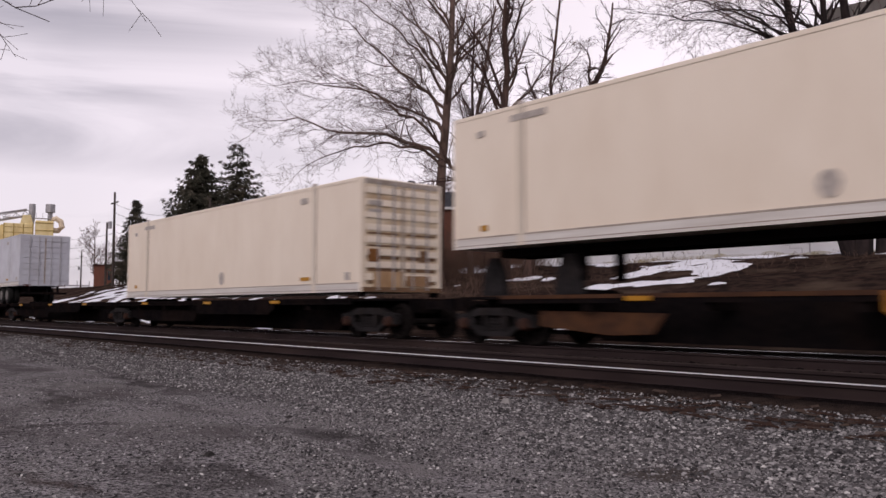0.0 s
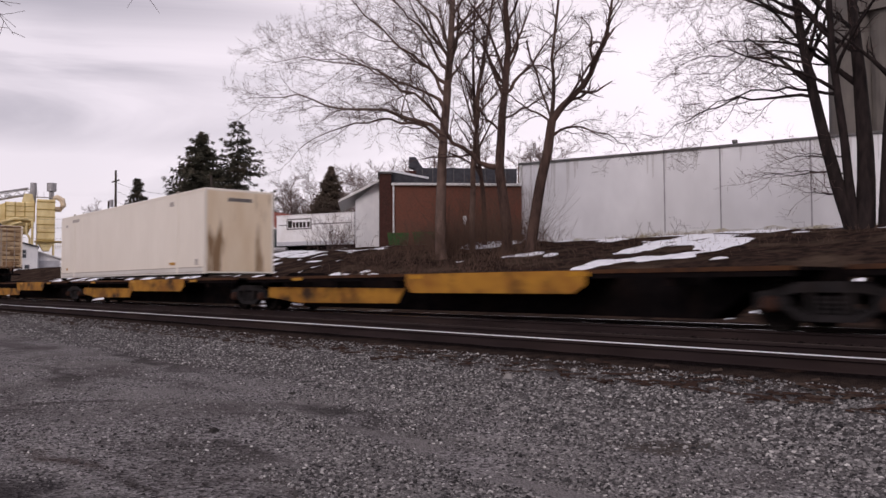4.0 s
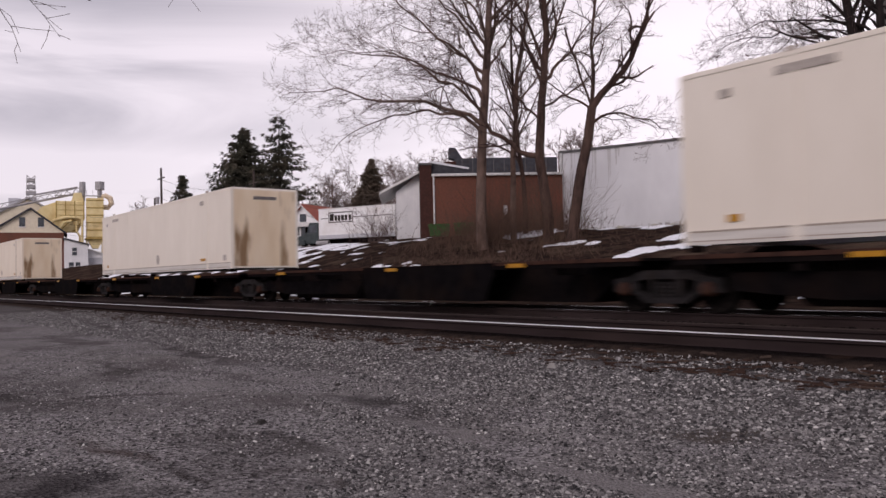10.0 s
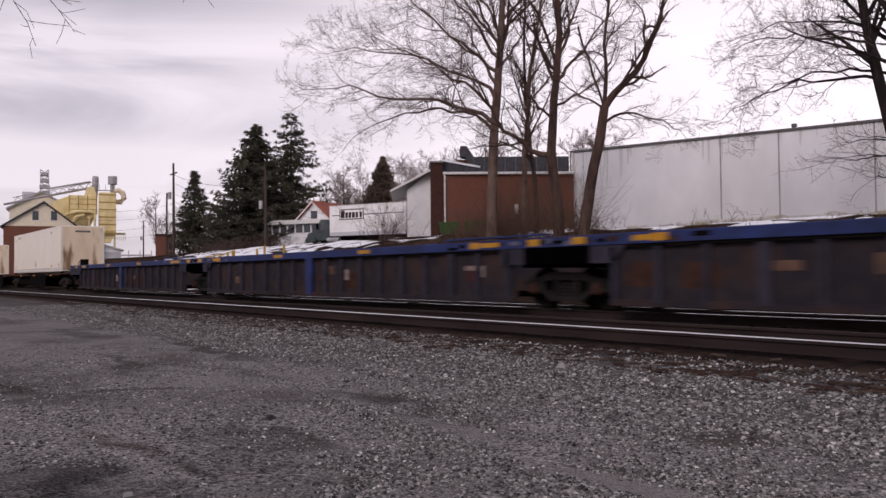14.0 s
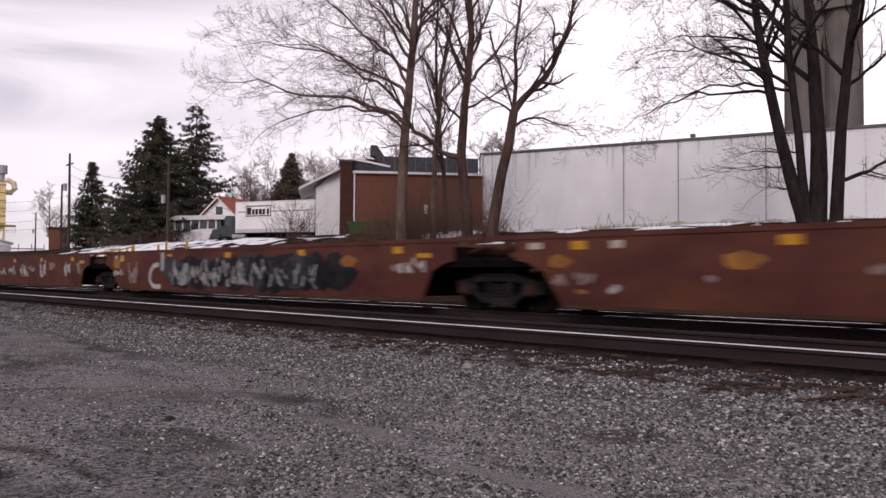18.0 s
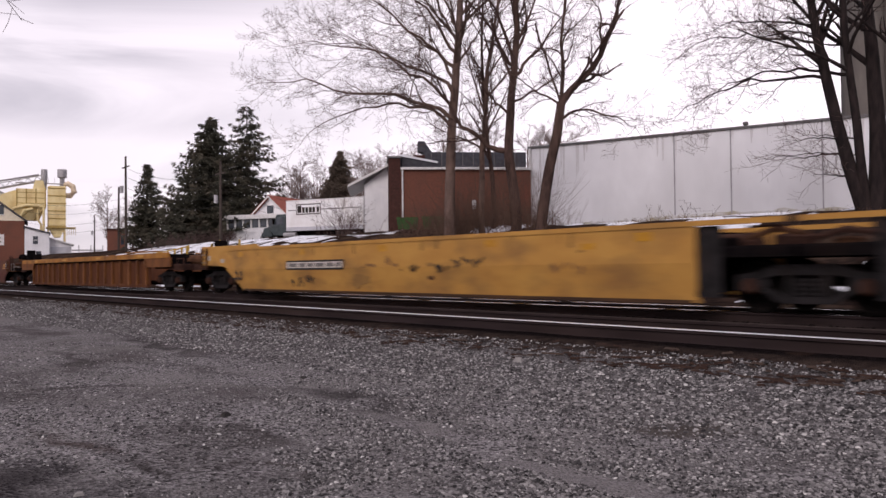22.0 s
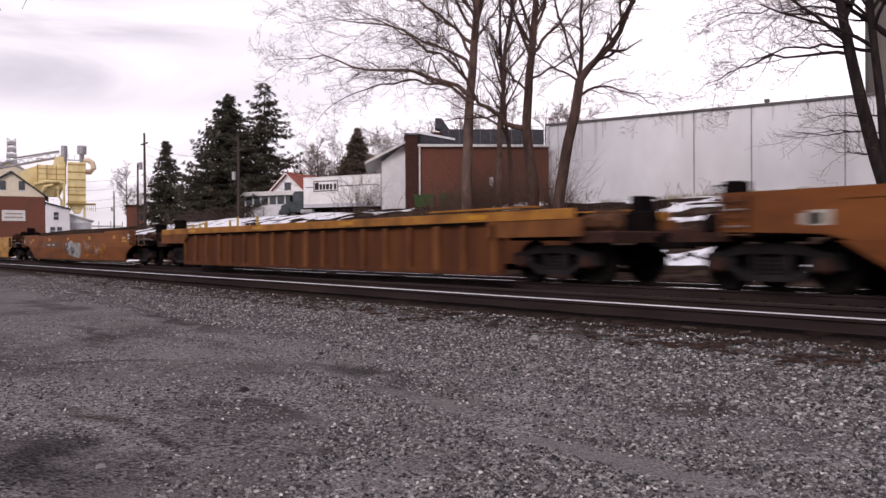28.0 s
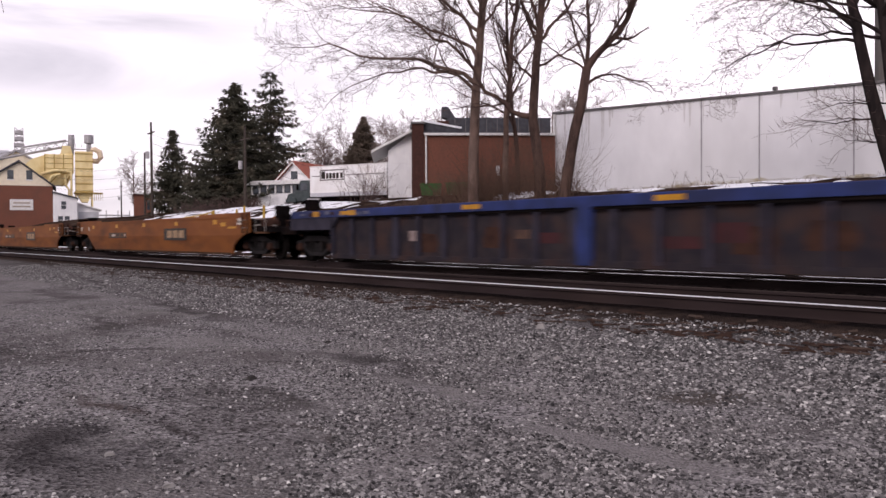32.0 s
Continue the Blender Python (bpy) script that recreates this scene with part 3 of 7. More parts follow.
def stone_material():
    m = bpy.data.materials.new("broken_stone")
    m.use_nodes = True
    nt = m.node_tree
    n, lk = nt.nodes.new, nt.links.new
    bsdf = nt.nodes["Principled BSDF"]
    bsdf.inputs["Roughness"].default_value = 0.9
    bsdf.inputs["Specular IOR Level"].default_value = 0.15
    g, r = n("ShaderNodeNewGeometry"), n("ShaderNodeValToRGB")
    e = r.color_ramp.elements
    e[0].color, e[1].color = (0.018, 0.017, 0.018, 1), (0.62, 0.60, 0.58, 1)
    for at, c in ((0.40, (0.092, 0.087, 0.088, 1)), (0.80, (0.238, 0.227, 0.225, 1)), (0.965, (0.36, 0.345, 0.338, 1))):
        mid = e.new(at)
        mid.color = c
    lk(g.outputs["Random Per Island"], r.inputs[0])
    lk(r.outputs[0], bsdf.inputs["Base Color"])
    return m


M["stone"] = stone_material()


def lot_area(rng):
    r = 3.2 + 11.0 * rng.random() ** 1.5
    az = rng.uniform(-84, -18)
    x, y, _ = polar(az, r)
    if stained(x, y) > rng.uniform(0.0, 0.9) or math.hypot((x + 4.35) / 0.9, (y - 1.02) / 0.4) < rng.uniform(0.75, 1.1):
        return None, None
    return (x, y) if y < 7.3 and noise.noise((x * 0.8, y * 0.8, 5.0)) > rng.uniform(-0.9, 0.5) else (None, None)


def shoulder_area(rng):
    x = -1.0 - 34.0 * rng.random() ** 1.6
    return x, 4.7 + 2.85 * rng.random() ** 0.8


scatter_stones("lot_gravel", "loose grey crushed stone on the lot", 40000, lot_area, lambda g: 0.005 + 0.011 * g.random() ** 3.0, M["stone"], 3)
scatter_stones("shoulder_gravel", "coarse grey ballast along the track edge", 60000, shoulder_area, lambda g: 0.008 + 0.016 * g.random() ** 2.4, M["stone"], 4)


def near_area(rng):
    r = 2.4 + 6.5 * rng.random() ** 1.2
    x, y, _ = polar(rng.uniform(-62, -12), r)
    if stained(x, y) > rng.uniform(0.0, 0.5) or math.hypot((x + 4.35) / 0.9, (y - 1.02) / 0.4) < rng.uniform(0.75, 1.1):
        return None, None
    return (x, y) if y < 6.0 and noise.noise((x * 0.6 + y * 0.2, y * 1.3, 2.0)) > rng.uniform(-1.1, 0.15) else (None, None)


scatter_stones("near_gravel", "small broken grey stone strewn on the lot", 46000, near_area, lambda g: 0.0045 + 0.011 * g.random() ** 2.6, M["stone"], 6)


def loose_stone(x, y, size, mat, label, seed):
    rng = np.random.default_rng(seed)
    q = np.array(STONE) * rng.uniform(0.75, 1.2, (8, 3)) * size * np.array([1.0, 0.75, 0.55])
    me = bpy.data.meshes.new("loose_stone")
    me.from_pydata(q.tolist(), [], STONE_F)
    me.materials.append(M[mat])
    ob = tagged(new("loose_stone", me), label, "stone", group="loose stones on the lot")
    ob.matrix_basis = pose(x, y, terrain(x, y) + size * 0.22, 0, 0, rng.uniform(0, 360))


M["stone_pale"] = material("stone_pale", (0.27, 0.255, 0.245), (0.19, 0.18, 0.175), 9.0, 0.9)
M["stone_dark"] = material("stone_dark", (0.03, 0.027, 0.026), (0.05, 0.044, 0.042), 9.0, 0.9)
for k, (sx, sy, size, mat, label) in enumerate(((-6.65, 6.65, 0.085, "stone_pale", "pale angular stone lying on the gravel"), (-5.8, 2.7, 0.05, "stone_dark", "dark clod lying on the gravel"), (-4.2, 1.2, 0.045, "stone_pale", "pale stone in the damp patch"),
                                               (-3.5, 1.24, 0.05, "stone_pale", "pale stone in the damp patch"), (-3.4, 1.6, 0.035, "stone_pale", "pale stone in the damp patch"), (-7.4, 4.3, 0.04, "stone_dark", "dark clod lying on the gravel"),
                                               (-7.9, 6.5, 0.045, "stone_pale", "pale angular stone lying on the gravel"), (-5.0, 5.2, 0.04, "stone_pale", "pale angular stone lying on the gravel"))):
    loose_stone(sx, sy, size * (0.7 if sy < 2 else 1.0), mat, label, 100 + k)


# ---- tracks ----
def rail_profile():
    h = 0.186
    return [(-0.075, -h), (0.075, -h), (0.075, -h + 0.012), (0.012, -h + 0.035), (0.010, -0.05), (0.036, -0.040), (0.036, -0.006), (0.028, 0.0),
            (-0.028, 0.0), (-0.036, -0.006), (-0.036, -0.040), (-0.010, -0.05), (-0.012, -h + 0.035), (-0.075, -h + 0.012)]


def make_rail(y, parent, top="rail_top", x0=-420.0, x1=260.0):
    prof = rail_profile()
    s = Shape()
    n = len(prof)
    s.add([(x, py, pz) for x in (x0, x1) for py, pz in prof], [(i, (i + 1) % n, n + (i + 1) % n, n + i) for i in range(n)] + [tuple(range(n - 1, -1, -1)), tuple(range(n, 2 * n))])
    rail = part("rail", s, M["rail_side"], parent, at=pose(0, y, 0))
    crown = [(-0.0368, -0.0055), (-0.034, -0.001), (-0.026, 0.003), (-0.012, 0.0045), (0.014, 0.004), (0.030, 0.000), (0.030, -0.006), (0.0, -0.012)]
    k = len(crown)
    c = Shape().add([(x, py, pz) for x in (x0, x1) for py, pz in crown], [((i + 1) % k, i, k + i, k + (i + 1) % k) for i in range(k)])
    part("running_surface", c, M[top], rail, "" if top == "rail_dim" else "polished steel rail top")
    return rail


def make_track(name, y, label, used):
    track = thing(name, label, "railway track", kind="structure", at=pose(0, y, 0))
    for side in (-0.7175, 0.7175):
        make_rail(side, track, "rail_worn" if used else "rail_top" if side < 0 else "rail_dim")
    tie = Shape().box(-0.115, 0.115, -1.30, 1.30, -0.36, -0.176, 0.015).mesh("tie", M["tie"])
    far = Shape()
    rng = random.Random(int(y * 10))
    for k in range(-500, 400):
        x = k * 0.52 + rng.uniform(-0.03, 0.03)
        if -62 < x < 9:
            part("tie", tie, None, track, at=pose(x, rng.uniform(-0.07, 0.07), rng.uniform(-0.012, 0.004), 0, rng.uniform(-1, 1), rng.uniform(-1.5, 1.5)))
        else:
            far.box(x - 0.115, x + 0.115, -1.3, 1.3, -0.36, -0.178)
    tagged(part("distant_ties", far, M["tie"], track), "dark timber ties", kind="stuff")
    return track


make_track("near_track", TRACK_NEAR, "empty siding with rusty rails on timber ties", False)
make_track("train_track", TRACK_TRAIN, "main track under the train with timber ties", True)


def bed_area(rng):
    x = -1.5 - 36.0 * rng.random() ** 1.5
    return x, 8.5 + 6.4 * rng.random()


# as dark as the bed, shade included in the colour
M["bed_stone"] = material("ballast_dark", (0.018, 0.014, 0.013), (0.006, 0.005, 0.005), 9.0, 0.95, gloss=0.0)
scatter_stones("track_ballast", "soiled ballast between the ties, darkened for the train's shade", 13000, bed_area, lambda g: 0.02 + 0.022 * g.random(), M["bed_stone"], 8, sink=0.35)


def make_litter():
    """Dead leaves, bark and wood splinters along the foot of the track bed."""
    rng = random.Random(21)
    for name, label, count, mat in (("leaf_litter", "dead brown leaves and twigs along the track bed", 200, "litter"), ("wood_splinters", "dark wood splinters along the track bed", 460, "litter_dark")):
        s = Shape()
        for _ in range(count):
            x = -1.0 - 26 * rng.random() ** 1.5
            y = 7.15 + rng.gauss(0, 0.24)
            if y > 7.62:
                continue
            a, ln, w = rng.gauss(0.1, 0.5), rng.uniform(0.03, 0.13) if rng.random() < 0.8 else rng.uniform(0.15, 0.4), rng.uniform(0.008, 0.03)
            d, e = Vector((math.cos(a), math.sin(a), rng.uniform(-0.1, 0.1))) * ln / 2, Vector((-math.sin(a), math.cos(a), 0)) * w
            p = Vector((x, y, terrain(x, y) + 0.02))
            up = Vector((0, 0, 0.006 + w * 0.4))
            s.add([p - d - e, p + d - e * 0.6, p + d + e, p - d + e * 0.7, p - d * 0.9 + up, p + d * 0.9 + up * 1.3], [(0, 1, 5, 4), (3, 4, 5, 2), (0, 4, 3), (1, 2, 5), (3, 2, 1, 0)])
        tagged(new(name, s.mesh(name, M[mat])), label, "litter", kind="stuff")


M["litter"] = material("dead_leaf", (0.066, 0.046, 0.036), (0.04, 0.027, 0.022), 20.0, 0.9)
M["litter_dark"] = material("old_wood", (0.022, 0.013, 0.011), (0.045, 0.025, 0.018), 20.0, 0.9)
make_litter()


# ---- train ----
M["chalk_blue"] = material("chalky_worn_blue", (0.13, 0.13, 0.17), (0.07, 0.07, 0.11), 5.0, 0.8)
M["panel_tan"] = material("panel_faded_tan", (0.13, 0.075, 0.052), (0.07, 0.042, 0.034), 3.0, 0.8)
M["panel_red"] = material("panel_faded_red", (0.058, 0.020, 0.022), (0.040, 0.017, 0.019), 3.0, 0.8)
M["grime_rail"] = material("rail_grime", (0.040, 0.023, 0.016), (0.070, 0.036, 0.020), 2.5, 0.85, stretch=(0.4, 1, 1))
M["board_brown"] = material("board_faded_brown", (0.20, 0.105, 0.05), (0.13, 0.07, 0.04), 3.0, 0.7)
def moving(ob, s):
    ob.matrix_basis = pose(s, TRACK_TRAIN, 0)
    MOVERS.append((ob, s))
    return ob


def wheel_mesh():
    s = Shape()
    out = [(-0.07, 0.42), (-0.045, 0.455), (-0.03, 0.42), (0.065, 0.415), (0.065, 0.36), (0.02, 0.33), (0.015, 0.16), (0.07, 0.13), (0.07, 0.0)]
    seg = 20
    v = [(r * math.cos(2 * math.pi * k / seg), y, r * math.sin(2 * math.pi * k / seg)) for y, r in out for k in range(seg)]
    f = [(i * seg + k, i * seg + (k + 1) % seg, (i + 1) * seg + (k + 1) % seg, (i + 1) * seg + k) for i in range(len(out) - 1) for k in range(seg)]
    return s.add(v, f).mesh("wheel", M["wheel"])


WHEEL = wheel_mesh()


def side_frame_mesh():
    """A cast side frame: arched top member, dropped bottom member, columns and pedestals round two openings, springs between."""
    s = Shape()
    s.prism([(-1.14, 0.50), (-0.80, 0.52), (-0.45, 0.60), (0.45, 0.60), (0.80, 0.52), (1.14, 0.50), (1.14, 0.60), (0.80, 0.65), (0.45, 0.76), (-0.45, 0.76), (-0.80, 0.65), (-1.14, 0.60)], -0.09, 0.09)
    s.prism([(-0.72, 0.36), (-0.42, 0.17), (0.42, 0.17), (0.72, 0.36), (0.66, 0.42), (0.38, 0.27), (-0.38, 0.27), (-0.66, 0.42)], -0.09, 0.09)
    for x in (-0.32, 0.26):
        s.box(x, x + 0.08, -0.10, 0.10, 0.26, 0.61)
    for w in (-1, 1):
        s.prism(sorted([(w * 1.14, 0.36), (w * 1.02, 0.36), (w * 1.02, 0.51), (w * 1.14, 0.51)], key=lambda q: math.atan2(q[1] - 0.44, q[0] - w * 1.08)), -0.08, 0.08)
        s.prism(sorted([(w * 0.77, 0.34), (w * 0.62, 0.36), (w * 0.62, 0.54), (w * 0.77, 0.54)], key=lambda q: math.atan2(q[1] - 0.44, q[0] - w * 0.70)), -0.08, 0.08)
    return s.mesh("side_frame", M["truck_steel"])


SPRING = Shape().tube([(0, 0, 0.27 + 0.035 * k) for k in range(9)], [0.062 if k % 2 else 0.048 for k in range(9)], 8).mesh("spring", M["truck_steel"])
BEARING = Shape().tube([(0, -0.20, 0), (0, -0.17, 0), (0, -0.10, 0), (0, 0.12, 0)], [0.07, 0.11, 0.135, 0.135], 12).mesh("bearing_cap", M["rust_dull"])


SIDE_FRAME = side_frame_mesh()
AXLE = Shape().tube([(0, -0.98, 0.42), (0, 0.98, 0.42)], [0.08, 0.08], 8).mesh("axle", M["wheel"])
BOLSTER = Shape().box(-0.22, 0.22, -1.0, 1.0, 0.42, 0.74, 0.03).mesh("bolster", M["steel_black"])


def truck(car, x):
    """A two-axle railway truck under car at x in the car's space."""
    t = part("truck", BOLSTER, None, car, at=pose(x, 0, 0))
    for y in (-1.0, 1.0):
        part("side_frame", SIDE_FRAME, None, t, at=pose(0, y, 0))
        for sx in (-0.15, 0.0, 0.15) if y < 0 else ():
            part("spring", SPRING, None, t, at=pose(sx, y, 0))
        for ax in (-0.89, 0.89):
            part("bearing_cap", BEARING, None, t, at=pose(ax, y, 0.42, 0, 0, 0 if y < 0 else 180))
    for ax in (-0.89, 0.89):
        part("axle", AXLE, None, t, at=pose(ax, 0, 0))
        for y, turn in ((-0.73, 180), (0.73, 0)):
            part("wheel", WHEEL, None, t, at=pose(ax, y, 0.42, 0, 0, turn))
    return t


def coupler(car, x, way):
    s = Shape().box(min(x, x + way * 0.95), max(x, x + way * 0.95), -0.1, 0.1, 0.72, 0.92, 0.02)
    k = x + way * 1.05
    s.prism([(k - 0.16, 0.68), (k + 0.16, 0.68), (k + 0.16, 0.98), (k - 0.16, 0.98)], -0.17, 0.13)
    s.tube([(x, 0.35, 0.8), (x + way * 0.5, 0.4, 0.45), (x + way * 1.0, 0.3, 0.6)], [0.025] * 3, 6)
    part("coupler", s, M["steel_black"], car)


def brake_wheel(car, x, y, z, way):
    s = Shape()
    ring = [(x, y + 0.26 * math.cos(a), z + 0.26 * math.sin(a)) for a in [2 * math.pi * k / 14 for k in range(15)]]
    s.tube(ring, [0.018] * 15, 6, False)
    for k in range(3):
        a = math.pi * k / 3
        s.tube([(x, y - 0.26 * math.cos(a), z - 0.26 * math.sin(a)), (x, y + 0.26 * math.cos(a), z + 0.26 * math.sin(a))], [0.013] * 2, 5)
    s.tube([(x, y, z), (x - way * 0.3, y, z)], [0.04, 0.04], 6)
    s.box(min(x - way * 0.45, x - way * 0.2), max(x - way * 0.45, x - way * 0.2), y - 0.22, y + 0.22, z - 0.5, z + 0.3, 0.02)
    part("hand_brake", s, M["steel_black"], car)


def marks(parent, rng, x0, x1, y, z0, z1, mat, count, size, name="stencil"):
    """Small painted plates that stand 4 mm proud of a car's side."""
    for _ in range(count):
        w, h = rng.uniform(*size[0]), rng.uniform(*size[1])
        x, z = rng.uniform(x0, x1 - w), rng.uniform(z0, z1 - h)
        part(name, Shape().box(x, x + w, y - 0.004, y + 0.002, z, z + h), M[mat], parent)


def spine_car(name, label, trucks, paint, edge, seed, low=0.56):
    """An articulated spine car: platforms between the trucks, each with a beam, decks, outriggers and edge strips."""
    rng = random.Random(seed)
    s0 = trucks[0]
    car = thing(name, label, "spine car", group="intermodal train")
    for i, t in enumerate(trucks):
        truck(car, t - s0)
    for i in range(len(trucks) - 1):
        a, b = trucks[i] - s0, trucks[i + 1] - s0
        la, lb = a + (0.3 if i else -0.9), b - (0.3 if i < len(trucks) - 2 else -0.9)
        # sill made deep and wide, a black fill for the shade under the deck
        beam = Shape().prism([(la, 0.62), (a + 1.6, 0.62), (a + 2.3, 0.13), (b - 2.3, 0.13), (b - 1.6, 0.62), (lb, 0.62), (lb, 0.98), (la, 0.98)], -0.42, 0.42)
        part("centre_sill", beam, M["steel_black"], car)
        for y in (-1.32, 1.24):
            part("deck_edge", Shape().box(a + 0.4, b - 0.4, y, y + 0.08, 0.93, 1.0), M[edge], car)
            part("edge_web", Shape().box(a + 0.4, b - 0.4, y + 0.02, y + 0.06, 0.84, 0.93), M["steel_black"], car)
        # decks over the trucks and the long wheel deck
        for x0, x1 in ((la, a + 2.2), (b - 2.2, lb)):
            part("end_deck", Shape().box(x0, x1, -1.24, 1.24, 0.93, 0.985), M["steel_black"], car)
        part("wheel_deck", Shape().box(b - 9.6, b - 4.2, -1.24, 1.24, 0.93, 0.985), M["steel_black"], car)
        for y, w in ((-1.345, 0.03), (1.30, 0.03)):
            part("deck_skirt", Shape().prism([(b - 9.4, low), (b - 4.6, low), (b - 4.3, 0.72), (b - 4.3, 0.99), (b - 9.6, 0.99), (b - 9.6, 0.72)], y, y + w), M[paint], car)
            far = a + 4.2 if i == 0 else b - 10.0
            part("end_skirt", Shape().prism([(a + 1.3, 0.40), (a + 3.0, 0.26), (far - 0.3, 0.30), (far, 0.66), (a + 1.3, 0.70)], y * 0.8, y * 0.8 + w), M["rust" if i == 0 and paint == "spine_yellow" else paint], car)
        for k in range(6):
            x = a + 2.6 + k * (b - a - 5.2) / 5
            part("outrigger", Shape().prism([(x - 0.09, 0.70), (x + 0.09, 0.70), (x + 0.09, 0.93), (x - 0.09, 0.93)], -1.26, 1.26), M["steel_black"], car)
        for k in range(3):
            x = a + 3 + k * 5.3 + rng.uniform(-0.6, 0.6)
            part("reflector", Shape().box(x, x + 0.5, -1.352, -1.318, 0.88, 0.96), M["safety"], car)
        part("hitch", Shape().prism([(a + 1.2, 0.985), (a + 2.3, 0.985), (a + 1.9, 1.12), (a + 1.5, 1.12)], -0.5, 0.5), M["steel_black"], car)
    coupler(car, -1.0, -1)
    coupler(car, trucks[-1] - s0 + 1.0, 1)
    return moving(car, s0)


def box_body(ob, length, z0, height, side, end, door_end):
    """A ribbed box 2.59 m wide from x = 0 to length, with rails, posts, marks and a soiled end or doors at x = length."""
    w = 1.295
    part("body", Shape().box(0, length, -w, w, z0 + 0.02, z0 + height, 0.03), M[side], ob)
    for y in (-w - 0.012, w - 0.018):
        part("side_rail", Shape().box(0.01, length - 0.01, y, y + 0.03, z0, z0 + 0.20), M["box_rail"], ob, "worn pale bottom rail")
        part("rail_groove", Shape().box(0.1, length - 0.1, y - 0.002, y + 0.03, z0 + 0.05, z0 + 0.07), M["box_frame"], ob)
        part("shadow_line", Shape().box(0.1, length - 0.1, y - 0.002, y + 0.03, z0 + 0.205, z0 + 0.235), M["box_frame"], ob)
        part("top_rail", Shape().box(0.01, length - 0.01, y, y + 0.03, z0 + height - 0.09, z0 + height - 0.015), M[side], ob)
        for x in (0.0, length - 0.06):
            part("corner_post", Shape().box(x, x + 0.06, y - 0.003, y + 0.03, z0, z0 + height - 0.04), M[side], ob)
        for x in (1.92, length - 2.3):
            part("lifting_post", Shape().box(x, x + 0.17, y - 0.006, y + 0.03, z0, z0 + height - 0.02), M["box_seam" if side == "box_cream" else side], ob, "soiled lifting post" if side == "box_cream" else "")
            if side == "box_cream":
                part("post_seam", Shape().box(x + 0.17, x + 0.20, y - 0.008, y + 0.03, z0 + 0.2, z0 + height - 0.06), M["box_frame"], ob)
            part("lifting_casting", Shape().box(x - 0.02, x + 0.19, y - 0.008, y + 0.03, z0 + height - 0.03, z0 + height + 0.05), M["box_frame"], ob)
    post = Shape().box(-0.02, 0.02, -w - 0.003, -w + 0.01, z0 + 0.24, z0 + height - 0.1).mesh("side_post", M[side])
    for k in range(1, int(length / 0.61)):
        part("side_post", post, None, ob, at=pose(k * 0.61, 0, 0))
    rusty = z0 > 1.5 and side != "box_grey"
    plain = side == "box_grey"
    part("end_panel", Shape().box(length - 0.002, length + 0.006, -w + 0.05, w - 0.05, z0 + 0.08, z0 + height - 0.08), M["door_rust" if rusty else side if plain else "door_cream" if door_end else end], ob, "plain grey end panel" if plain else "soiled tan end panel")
    for y in (-w, w - 0.09):
        part("end_post", Shape().box(length - 0.01, length + 0.014, y, y + 0.09, z0, z0 + height - 0.03), M[side], ob)
    if door_end:
        part("door_header", Shape().box(length - 0.01, length + 0.016, -w + 0.09, w - 0.09, z0 + height - 0.16, z0 + height - 0.03), M["door_dark" if rusty else side if plain else "box_frame"], ob)
        part("door_sill", Shape().box(length - 0.01, length + 0.03, -w + 0.02, w - 0.02, z0, z0 + 0.12), M[side if plain else "door_dark"], ob)
        for y0, y1 in ((-1.17, -0.05), (0.05, 1.17)):
            for k in range(8):
                z = z0 + 0.20 + k * 0.315
                part("door_rib", Shape().box(length + 0.004, length + 0.03, y0, y1, z + 0.10, z + 0.26), M["door_rust" if rusty else side], ob)
                if (k < 5 or rusty) and not plain:
                    part("door_groove", Shape().box(length + 0.004, length + 0.012, y0 + 0.05, y1 - 0.05, z, z + (0.09 if k < 3 else 0.05)), M["door_dark"], ob)
        for y0, z1, w1, h1, tone in () if plain else ((-1.1, 0.75, 0.35, 0.34, "spray_gold"), (0.55, 0.80, 0.28, 0.30, "door_dark"), (-0.95, 0.12, 0.9, 0.40, "rust_soft"), (0.1, 0.15, 0.8, 0.28, "rust_stain"), (-1.1, 2.2, 0.42, 0.12, "soft_mark"), (-1.1, 2.02, 0.42, 0.08, "soft_mark")):
            part("door_mark", Shape().box(length + 0.028, length + 0.036, y0, y0 + w1, z0 + z1, z0 + z1 + h1), M[tone], ob)
        for y in (-0.80, -0.32, 0.32, 0.80):
            part("lock_rod", Shape().tube([(length + 0.05, y, z0 + 0.05), (length + 0.05, y, z0 + height - 0.1)], [0.022, 0.022], 6), M["box_frame" if rusty else "mill_grey"], ob)
        part("door_gap", Shape().box(length + 0.004, length + 0.034, -0.035, 0.035, z0 + 0.12, z0 + height - 0.16), M["box_frame"], ob)
    else:
        part("lettering_bar", Shape().box(length + 0.005, length + 0.012, -0.45, 0.45, z0 + height - 0.42, z0 + height - 0.30), M["dark_mark"], ob)


